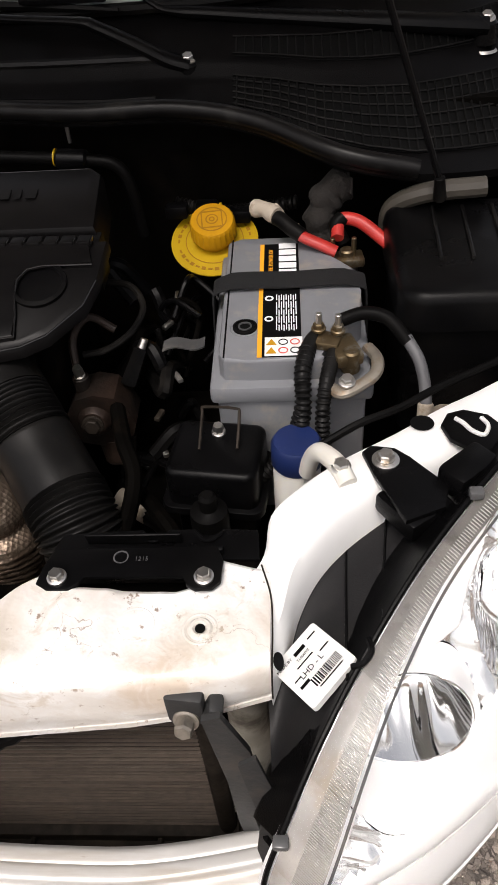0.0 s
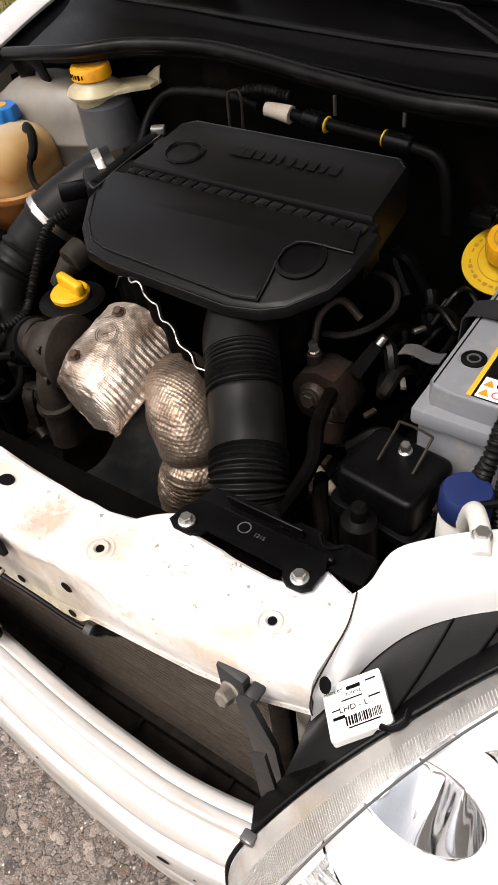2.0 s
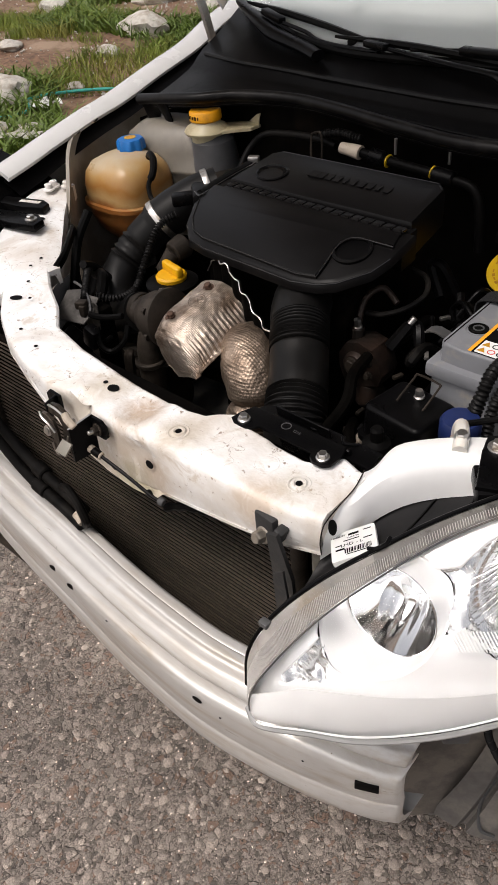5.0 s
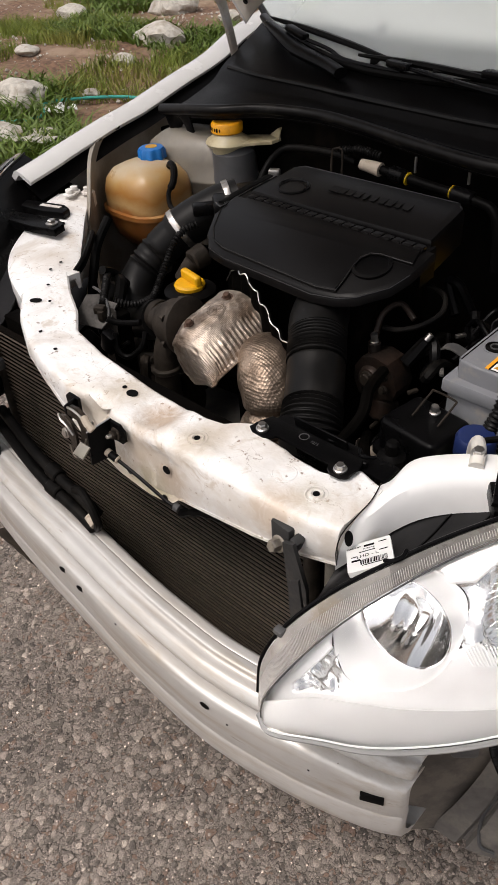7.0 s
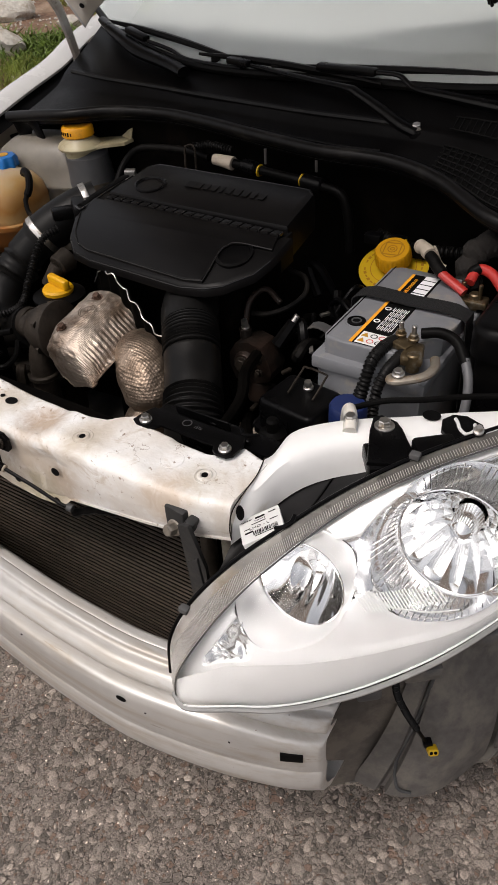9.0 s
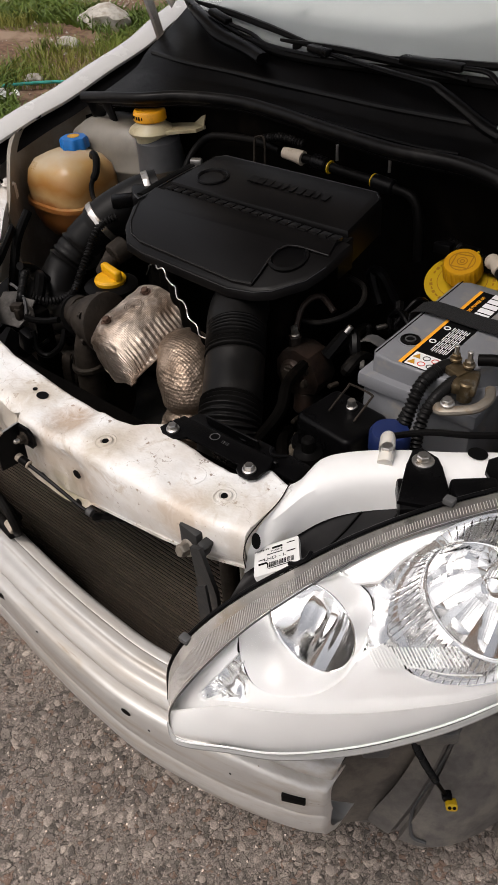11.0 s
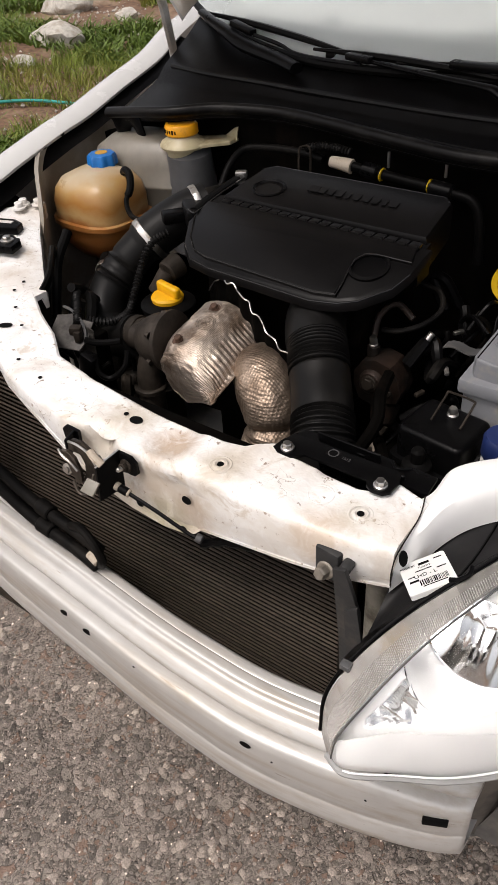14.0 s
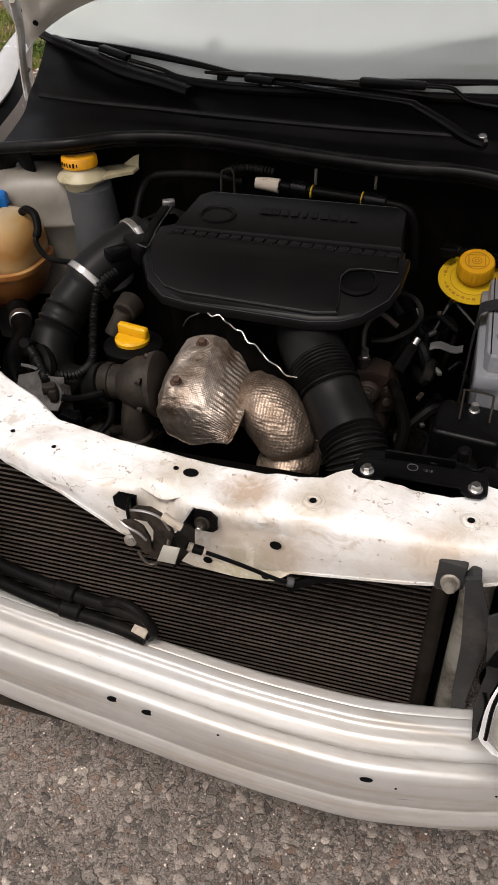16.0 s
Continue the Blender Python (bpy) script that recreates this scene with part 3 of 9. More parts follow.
for i in range(len(line[0])):
    xr, yr, xf, yf, zt, zb = (line[k][i].x for k in range(6))
    p, q = Vector((xr, yr, 0)), Vector((xf, yf, 0))
    d = (q - p)
    def P(t, z):
        w = p + d * t
        return (w.x, w.y, z)
    rings.append([P(0, zt - 0.002), P(0.08, zt), P(0.5, zt + 0.001), P(0.70, zt - 0.001), P(0.86, zt - 0.006), P(0.96, zt - 0.015), P(1.04, zt - 0.028), P(1.12, zb), P(1.04, zb), P(0.9, zt - 0.03), P(0.5, zt - 0.01), P(0, zt - 0.01)])
add_loft(bm, rings)
arm = part("wing_support", bm, CLEAN_WHITE, car, "smooth white painted support arm beside the headlamp")

# wing rail on the far side, running back to the cowl
bm = B()
RAIL = [(-0.745, 0.690, -0.755, 0.570, 0.829), (-0.80, 0.735, -0.845, 0.605, 0.832), (-0.858, 0.785, -0.92, 0.66, 0.838), (-0.915, 0.835, -0.985, 0.745, 0.846), (-0.965, 0.885, -1.03, 0.81, 0.853), (-0.995, 0.925, -1.045, 0.86, 0.858)]
cols = [spline([Vector((a[k], 0, 0)) for a in RAIL], 5) for k in range(5)]
rings = []
for i in range(len(cols[0])):
    xr, yr, xf, yf, zt = (cols[k][i].x for k in range(5))
    p, d = Vector((xr, yr, 0)), Vector((xf - xr, yf - yr, 0))
    def P(t, z):
        w = p + d * t
        return (w.x, w.y, z)
    rings.append([P(0, zt - 0.03), P(0, zt - 0.002), P(0.05, zt), P(0.95, zt), P(1, zt - 0.004), P(1, zt - 0.05), P(0.95, zt - 0.05), P(0.9, zt - 0.01), P(0.1, zt - 0.01), P(0.06, zt - 0.03)])
add_loft(bm, rings)
rail = part("wing_rail", bm, WHITE, car, "white painted wing rail with punched holes")

# bumper beam
BEAM = [(-1.0, 0.47), (-0.85, 0.425), (-0.72, 0.402), (-0.6, 0.386), (-0.453, 0.372), (-0.3, 0.357), (-0.2, 0.352), (-0.107, 0.353), (0.0, 0.370), (0.07, 0.388), (0.13, 0.410), (0.161, 0.428)]
PROF = [(0.054, 0.573), (0.050, 0.577), (0.044, 0.5775), (0.037, 0.5765), (0.034, 0.572), (0.030, 0.5700), (0.019, 0.568), (0.012, 0.562), (0.008, 0.556), (0.008, 0.551), (0.012, 0.547), (0.021, 0.545), (0.024, 0.541), (0.023, 0.537), (0.017, 0.534),
        (0.002, 0.531), (-0.003, 0.525), (-0.005, 0.512), (-0.004, 0.475), (-0.001, 0.452), (0.001, 0.444), (-0.001, 0.436), (-0.002, 0.408), (0.004, 0.388), (0.018, 0.374), (0.026, 0.366), (0.055, 0.364)]
bm = B()
rings = []
xs = spline([Vector((x, y, 0)) for x, y in BEAM], 6)
prof = spline([(dy, z, 0) for dy, z in PROF], 4)
for q in xs:
    drop = 0.0 if q.x < 0.02 else -0.035 * ((q.x - 0.02) / 0.14) ** 1.5
    outer = [Vector((q.x, q.y + p.x, p.y + drop * max(0.0, (p.y - 0.44) / 0.16))) for p in prof]
    rings.append(outer + [v + Vector((0, 0.014, 0)) for v in reversed(outer)])
add_loft(bm, rings)
beam = part("bumper_beam", bm, SILVER, car, "bare silver-painted pressed steel bumper beam", sharp=1.2)
def beam_front(x):
    return interp(x, [(q.x, q.y) for q in xs])
for x, z, r, s in ((-0.107, 0.512, 0.0055, 1.5), (-0.455, 0.515, 0.006, 1.4), (-0.402, 0.513, 0.006, 1.5), (-0.07, 0.500, 0.0016, 1.0), (-0.30, 0.520, 0.0018, 1), (0.05, 0.497, 0.0016, 1)):
    punched("punched_hole", (x, beam_front(x) - 0.0048, z), (0.1, -1, 0.02), r, s, parent=beam)
bm = B()
yb = beam_front(0.128)
add_box(bm, (0.128, yb - 0.0046, 0.489), (0.030, 0.006, 0.017), Matrix.Rotation(radians(26), 3, "Z"), 0.0012)
part("square_hole", bm, INK, beam)
# crash cans join the beam to the chassis rails
for x in (0.09, -0.9):
    bm = B()
    add_box(bm, (x, beam_front(x) + 0.47, 0.46), (0.08, 0.80, 0.10), None, 0.01)
    part("chassis_rail", bm, DARK, car)

# far wing
bm = B()
WING = [(-1.045, 0.806, 0.901), (-1.05, 0.884, 0.915), (-1.055, 0.939, 0.926), (-1.062, 1.056, 0.948), (-1.072, 1.158, 0.961), (-1.095, 1.298, 0.984), (-1.12, 1.458, 1.009), (-1.175, 1.62, 1.035), (-1.24, 1.85, 1.06), (-1.3, 2.05, 1.08)]
wl_ = spline(WING, 8)
rings = []
for i, q in enumerate(wl_):
    t = (wl_[min(i + 1, len(wl_) - 1)] - wl_[max(i - 1, 0)]).normalized()
    o = Vector((-t.y, t.x, 0)).normalized()
    sec = [(0.003, -0.010), (0.0, -0.003), (0.004, 0.001), (0.030, 0.011), (0.042, 0.014), (0.052, 0.011), (0.064, -0.002), (0.080, -0.05), (0.105, -0.16), (0.105, -0.34), (0.099, -0.34), (0.099, -0.16), (0.074, -0.05), (0.056, -0.010), (0.036, 0.006), (0.008, -0.008)]
    rings.append([q + o * a + Vector((0, 0, b)) for a, b in sec])
add_loft(bm, rings)
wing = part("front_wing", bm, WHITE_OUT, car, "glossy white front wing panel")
for at in [(-1.064, 1.061, 0.941), (-1.064, 1.007, 0.929), (-1.064, 0.966, 0.918)]:
    punched("punched_hole", Vector(at) + Vector((0.0, 0.0, 0.002)), (0.25, -0.3, 0.9), 0.0055, 1.3, 45, parent=wing)
# black strip along the gap between wing edge and inner wing
bm = B()
add_sheet(bm, lambda u, v: wl_[int(round(u * 56))] + Vector((-0.02 + 0.03 * v, 0.012 * v, -0.012 - 0.030 * v * (1 - 0.5 * u))), 56, 4, 0.004, (-1, 0, 0))
part("wing_guard", bm, BLACK, car, "black strip in the gap below the wing's edge")

# inner wings and firewall close the engine bay
bm = B()
INNER = spline([(-0.925, 0.850, 0), (-0.985, 0.895, 0), (-1.035, 0.97, 0), (-1.070, 1.09, 0), (-1.085, 1.30, 0)], 6)
add_sheet(bm, lambda u, v: INNER[int(round(u * 24))] + Vector((0.02 * math.sin(7 * u) * v, 0, 0.35 + (0.482 + 0.11 * min(1.0, 1.6 * u)) * v)), 24, 10, 0.012, (-1, 0, 0))
part("inner_wing", bm, shader("dusty_inner_wing", (0.26, 0.235, 0.20), 0.6, vary=0.1, stain=(0.2, 0.17, 0.13), stain_at=0.52, stain_scale=8, bump=0.1), car, "dusty beige painted inner wing")
bm = B()
add_sheet(bm, lambda u, v: (0.34 + 0.05 * math.sin(2 * u), 0.78 + 0.55 * u, 0.35 + 0.42 * v), 12, 8, 0.012, (1, 0, 0))
part("inner_wing", bm, bpy.data.materials["dusty_inner_wing"], car)
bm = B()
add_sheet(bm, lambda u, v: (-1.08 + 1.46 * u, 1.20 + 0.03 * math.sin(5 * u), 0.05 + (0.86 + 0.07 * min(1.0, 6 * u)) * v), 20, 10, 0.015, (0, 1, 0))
# shade behind the engine is in this panel's near-black colour
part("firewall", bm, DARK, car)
bm = B()
add_box(bm, (-0.54, 0.99, 0.20), (1.12, 0.76, 0.01), None, 0.002)
part("undertray", bm, GREY_DARK, car)

# ---- cowl, screen, wipers, bonnet ----
# seal along the rear edge of the engine bay
SEAL = [(-0.99, 1.135, 0.977), (-0.90, 1.128, 0.990), (-0.815, 1.140, 0.997), (-0.74, 1.185, 1.0), (-0.62, 1.212, 1.0), (-0.50, 1.195, 1.0), (-0.36, 1.160, 1.0), (-0.22, 1.132, 1.0), (-0.10, 1.130, 1.0), (0.0, 1.105, 0.99), (0.10, 1.045, 0.97), (0.19, 1.03, 0.955)]
bm = B()
add_tube(bm, SEAL, 0.011, 12, 8)
add_tube(bm, [(x, y + 0.012, z - 0.012) for x, y, z in SEAL], 0.008, 8, 8)
part("bonnet_seal", bm, SEALM, car, "black rubber bonnet seal")

BASE = [(-1.22, 1.70, 1.10), (-1.10, 1.60, 1.09), (-1.01, 1.525, 1.08), (-0.90, 1.462, 1.075), (-0.78, 1.410, 1.062), (-0.63, 1.356, 1.054), (-0.455, 1.316, 1.060), (-0.31, 1.302, 1.066), (-0.08, 1.290, 1.072), (0.1, 1.32, 1.08), (0.3, 1.43, 1.09), (0.42, 1.53, 1.10), (0.62, 1.72, 1.12), (0.85, 1.95, 1.14)]
bl = spline(BASE, 6)


def base_at(x):
    for a, b in zip(bl, bl[1:]):
        if a.x <= x <= b.x:
            return a.lerp(b, (x - a.x) / (b.x - a.x))
    return bl[0].copy() if x < bl[0].x else bl[-1].copy()


sl = spline(SEAL, 6)


sl = sl[:-1] + spline([(0.19, 1.03, 0.955), (0.30, 1.06, 0.945), (0.45, 1.13, 0.94), (0.62, 1.25, 0.95), (0.85, 1.45, 0.97)], 6)


def seal_at(x):
    for a, b in zip(sl, sl[1:]):
        if a.x <= x <= b.x:
            return a.lerp(b, (x - a.x) / (b.x - a.x))
    return sl[0].copy() if x < sl[0].x else sl[-1].copy()


def cowl_at(x, v):
    """The scuttle panel between the seal (v = 0) and the screen (v = 1), with a shallow gutter."""
    a, b = seal_at(x), base_at(x)
    a = a + Vector((0, 0.01, -0.006))
    p = a.lerp(b, v)
    w = min(1.0, max(0.0, (v - 0.42) / 0.12))
    p.z += -0.006 * math.sin(math.pi * v) + 0.014 * (w * w * (3 - 2 * w) - v) - 0.006
    return p


bm = B()
add_sheet(bm, lambda u, v: cowl_at((SEAL[0][0] - (1.085 + SEAL[0][0]) * v ** 1.2) * (1 - u) + 0.80 * u, v), 80, 20, 0.01)
cowl = part("scuttle_panel", bm, COWL, car, "weathered black plastic scuttle panel")
bm = B()
add_tube(bm, [cowl_at(x, 0.545) + Vector((0, 0, 0.0)) for x in (-0.98, -0.85, -0.7, -0.5, -0.3, -0.12)], 0.006, 8, 6)
part("moulded_rib", bm, SEALM, cowl)
bm = B()
add_tube(bm, [cowl_at(x, 0.2) + Vector((0, 0, 0.002)) for x in (-0.55, -0.40, -0.22, -0.13)], 0.003, 6, 6)
part("moulded_rib", bm, COWL, cowl)
# air intake grille on the scuttle, near the driver's side
MESH = shader("dusty_grille_plastic", (0.0045, 0.0042, 0.004), 0.6, spec=0.12, vary=0.5, scale=14)
for v0, v1 in ((0.10, 0.44), (0.55, 0.70)):
    # black sheet below the bars stands for the shade in the gaps
    bm = B()
    add_sheet(bm, lambda u, v: cowl_at(-0.03 + 0.55 * u, v0 + (v1 - v0) * v) + Vector((0, 0, 0.002)), 30, 6, 0.001)
    part("grille_opening", bm, INK, cowl)
    for k in range(50):
        x = -0.025 + 0.011 * k
        bm = B()
        add_tube(bm, [cowl_at(x, v0 + (v1 - v0) * q) + Vector((0, 0, 0.0045)) for q in (0.0, 0.5, 1.0)], 0.0013, 4, 2, smooth=False)
        part("grille_bar", bm, MESH, cowl)
for v in (0.10, 0.16, 0.22, 0.28, 0.34, 0.40, 0.44, 0.55, 0.70):
    bm = B()
    add_tube(bm, [cowl_at(-0.03 + 0.055 * k, v) + Vector((0, 0, 0.0045)) for k in range(11)], 0.0013, 4, 1, smooth=False)
    part("grille_bar", bm, MESH, cowl)

bm = B()
def screen_at(u, v):
    p = base_at(-1.16 + 1.56 * u)
    s = (u - 0.5) * 2
    top = Vector((-0.38 + (p.x + 0.38) * 0.80, 2.00 + 0.14 * s * s, 1.50 - 0.03 * s * s))
    q = p.lerp(top, v)
    q.z += 0.035 * math.sin(math.pi * v) * 0.8
    return q
add_sheet(bm, screen_at, 28, 14, 0.005, (0, 0.5, -0.86))
ws = part("windscreen", bm, SCREEN, car, "greenish windscreen glass with reflected grey sky partly in its colour")
ws.visible_shadow = False
bm = B()
add_tube(bm, [screen_at(u, 0.004) + Vector((0, -0.006, 0.002)) for u in [i / 20 for i in range(21)]], 0.008, 8, 2)
part("screen_trim", bm, RUBBER, car)
# dark band and dim interior behind the glass
bm = B()
add_sheet(bm, lambda u, v: screen_at(u, 0.10 * v) + Vector((0, 0.006, -0.012)), 28, 2, 0.002)
part("screen_band", bm, INK, car)
bm = B()
add_sheet(bm, lambda u, v: base_at(-1.1 + 1.46 * u) + Vector((0, 0.06 + 0.62 * v, -0.05 + 0.05 * math.sin(math.pi * v))), 20, 8, 0.02)
DASH = shader("grey_dashboard", (0.10, 0.10, 0.10), 0.6, vary=0.1, bump=0.1)
part("dashboard", bm, DASH, car)
bm = B()
add_sheet(bm, lambda u, v: (-1.15 + 1.55 * u, 2.05 + 1.3 * v, 1.50 + 0.02 * math.sin(math.pi * v)), 8, 6, 0.03)
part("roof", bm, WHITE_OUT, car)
bm = B()
add_sheet(bm, lambda u, v: (-1.15 + 1.55 * u, 2.75 + 0.2 * v, 0.5 + 0.9 * v), 8, 6, 0.05, (0, 1, 0))
part("cabin_bulkhead", bm, DASH, car)


def wiper(arm_line, widths, pad, blade, pivot=None):
    """Arm as a flat bar along its line, with blade, blade clip and pivot nut."""
    w = thing("windscreen_wiper", arm_line[0], "black windscreen wiper arm parked at the foot of the screen", "wiper", "windscreen wipers")
    bm = B()
    add_tube(bm, arm_line, lambda s, a: 1.2 * interp(s, widths), 12, 8, flat=0.7)
    arm_ = part("wiper_arm", bm, BLACK, w)
    a, b = Vector(blade[0]), Vector(blade[1])
    up = Vector((0, -0.004, 0.006))
    bm = B()
    add_tube(bm, [a, a.lerp(b, 0.33) + up, a.lerp(b, 0.67) + up, b], lambda s, q: 0.003 + 0.004 * math.sin(math.pi * s), 6, 8)
    part("wiper_blade", bm, RUBBER, w)
    p, q = Vector(pad[0]), Vector(pad[1])
    bm = B()
    add_box(bm, (p + q) / 2, ((q - p).length, 0.020, 0.013), (q - p).to_track_quat("X", "Z").to_matrix(), 0.004)
    part("blade_clip", bm, BLACK, w)
    if pivot:
        c = Vector(pivot)
        bm = B()
        add_cyl(bm, c - Vector((0, 0, 0.022)), c + Vector((0, -0.002, 0.008)), 0.018, 0.015, 22, 0.003)
        boss = part("pivot_boss", bm, BLACK, arm_)
        bm = B()
        add_revolve(bm, [(0.014, -0.004), (0.017, -0.001), (0.020, -0.004)], Matrix.Translation(c + Vector((-0.001, -0.006, -0.024))), 24, cap=False)
        part("spindle_ring", bm, STEEL, arm_)
        hex_bolt("pivot_nut", c + Vector((0, -0.002, 0.009)), (0, -0.3, 1), 0.0075, arm_)
    return w


wiper([(-0.088, 1.222, 1.020), (-0.118, 1.222, 1.030), (-0.160, 1.222, 1.052), (-0.200, 1.225, 1.070), (-0.222, 1.228, 1.077), (-0.30, 1.25, 1.078), (-0.40, 1.285, 1.078), (-0.50, 1.318, 1.080)],
      [(0, 0.013), (0.06, 0.0115), (0.12, 0.010), (0.3, 0.0085), (0.36, 0.0065), (1, 0.0045)], ((-0.47, 1.305, 1.082), (-0.53, 1.325, 1.082)), ((-0.62, 1.350, 1.082), (-0.18, 1.275, 1.076)), (-0.089, 1.224, 1.018))
wiper([(-0.640, 1.318, 1.052), (-0.70, 1.345, 1.058), (-0.80, 1.375, 1.070), (-0.88, 1.415, 1.085), (-0.96, 1.465, 1.095), (-1.02, 1.51, 1.100)],
      [(0, 0.013), (0.4, 0.016), (0.7, 0.013), (1, 0.009)], ((-0.80, 1.402, 1.090), (-0.87, 1.425, 1.102)), ((-1.03, 1.525, 1.098), (-0.50, 1.330, 1.078)))
wiper([(0.30, 1.27, 1.035), (0.20, 1.265, 1.045), (0.05, 1.272, 1.057), (-0.05, 1.276, 1.066), (-0.116, 1.280, 1.072), (-0.136, 1.284, 1.080), (-0.155, 1.286, 1.090), (-0.20, 1.287, 1.091), (-0.26, 1.288, 1.092)],
      [(0, 0.016), (0.5, 0.012), (0.7, 0.009), (0.75, 0.005), (1, 0.004)], ((-0.195, 1.287, 1.091), (-0.312, 1.288, 1.093)), ((0.2, 1.345, 1.088), (-0.42, 1.305, 1.082)), (0.30, 1.272, 1.034))
rods = thing("wiper_link_rod", (-0.70, 1.39, 1.07), "thin black wiper rod along the foot of the screen", "wiper")
bm = B()
add_tube(bm, [(-0.80, 1.404, 1.086), (-0.73, 1.395, 1.074), (-0.68, 1.372, 1.066), (-0.60, 1.345, 1.066), (-0.50, 1.322, 1.068)], 0.0042, 8, 8)
part("rod", bm, BLACK, rods)
pin = thing("screen_stop", (-0.590, 1.366, 1.055), "small black rubber stop at the foot of the screen", "stop")
bm = B()
add_box(bm, (-0.590, 1.366, 1.066), (0.022, 0.014, 0.022), None, 0.005)
part("stop_block", bm, RUBBER, pin)

# bonnet, raised on its prop
OPEN = radians(48)
INNER_PAINT = shader("bonnet_inner_paint", (0.66, 0.62, 0.55), 0.4, coat=0.2, vary=0.04, stain=(0.5, 0.43, 0.34), stain_at=0.62, stain_scale=7, bump=0.05, bump_scale=40)
def hood_at(u, v, lift=0.0):
    s = (u - 0.5) * 2
    x0 = -0.36 + 0.742 * s
    y0 = 1.335 + 0.20 * abs(s) ** 1.5
    z0 = 1.234 - 0.158 * abs(s) ** 3.4
    run = 1.0 * v * (1 - 0.10 * s * s)
    crown = 0.03 * (1 - s * s) * math.sin(math.pi * v * 0.9) - lift
    return Vector((-0.36 + (x0 + 0.36) * (1 - 0.12 * v), y0 - math.cos(OPEN) * run + crown * math.sin(OPEN), z0 + math.sin(OPEN) * run * (1 + 0.0 * s) + crown * math.cos(OPEN)))
bm = B()
add_sheet(bm, hood_at, 48, 24, 0.004, (0, -0.83, -0.54))
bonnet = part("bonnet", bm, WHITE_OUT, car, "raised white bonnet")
def inner_lift(u, v):
    """Pressed relief of the inner panel: raised frame round the edge, sunk fields between."""
    e = min(u, 1 - u) * 1.48
    f = v * 1.0
    frame_ = max(0.0, 1 - abs(min(e, f) - 0.045) / 0.032)
    field = max(0.0, 1 - (((e - 0.13) / 0.055) ** 2 + ((f - 0.075) / 0.022) ** 2) ** 2)
    return 0.010 + 0.012 * frame_ ** 0.6 + 0.006 * field ** 0.5
bm = B()
add_sheet(bm, lambda u, v: hood_at(0.012 + 0.976 * u, 0.006 + 0.97 * v, inner_lift(u, v)), 110, 60, 0.002, (0, -0.83, -0.54))
part("inner_panel", bm, INNER_PAINT, bonnet, "beige-white pressed inner panel")
for u, v in ((0.045, 0.05), (0.03, 0.11), (0.955, 0.05), (0.97, 0.11)):
    bm = B()
    add_revolve(bm, [(0.006, 0.0), (0.006, 0.003), (0.0004, 0.003)], along((0, -0.83, -0.54), hood_at(u, v, 0.024)), 14)
    part("drain_hole", bm, INK, bonnet)
# unseen black mat, added so the bonnet throws less light into the bay
bm = B()
add_sheet(bm, lambda u, v: hood_at(0.14 + 0.72 * u, 0.22 + 0.70 * v, 0.030), 20, 16, 0.006, (0, -0.83, -0.54))
part("insulation_mat", bm, STRAP, bonnet, "unseen black mat added under the bonnet to darken the bay")
for x, y, z in ((-0.637, 1.392, 1.215), (-0.045, 1.392, 1.196)):
    bm = B()
    add_box(bm, (x, y, z + 0.006), (0.030, 0.016, 0.012), Matrix.Rotation(0.2, 3, "Y"), 0.003)
    add_box(bm, (x + 0.006, y - 0.004, z - 0.004), (0.018, 0.014, 0.014), Matrix.Rotation(-0.3, 3, "Y"), 0.004)
    add_cyl(bm, (x + 0.006, y - 0.012, z - 0.006), (x + 0.010, y - 0.018, z - 0.011), 0.003, None, 8)
    part("washer_nozzle", bm, BLACK, bonnet, "black plastic washer nozzle")
bm = B()
add_tube(bm, [(-1.092, 1.478, 0.98), (-1.088, 1.472, 1.02), (-1.070, 1.445, 1.06), (-1.045, 1.41, 1.10), (-1.010, 1.36, 1.15), (-0.965, 1.28, 1.21)], 0.013, 8, 6, flat=0.55)
part("bonnet_hinge", bm, WHITE, bonnet, "white painted bonnet hinge")
prop = thing("bonnet_prop", (0.211, 1.008, 0.94), "thin black steel bonnet prop rod", "prop rod")
bm = B()
add_tube(bm, [(0.213, 1.010, 0.935), (0.205, 1.008, 0.965), (0.137, 1.006, 1.145), (-0.035, 1.000, 1.60)], 0.0038, 8, 6)
part("rod", bm, BLACK, prop)
bm = B()
add_cyl(bm, (0.214, 1.012, 0.925), (0.210, 1.006, 0.955), 0.008, 0.006, 12, 0.001)
part("rubber_grommet", bm, RUBBER, prop)

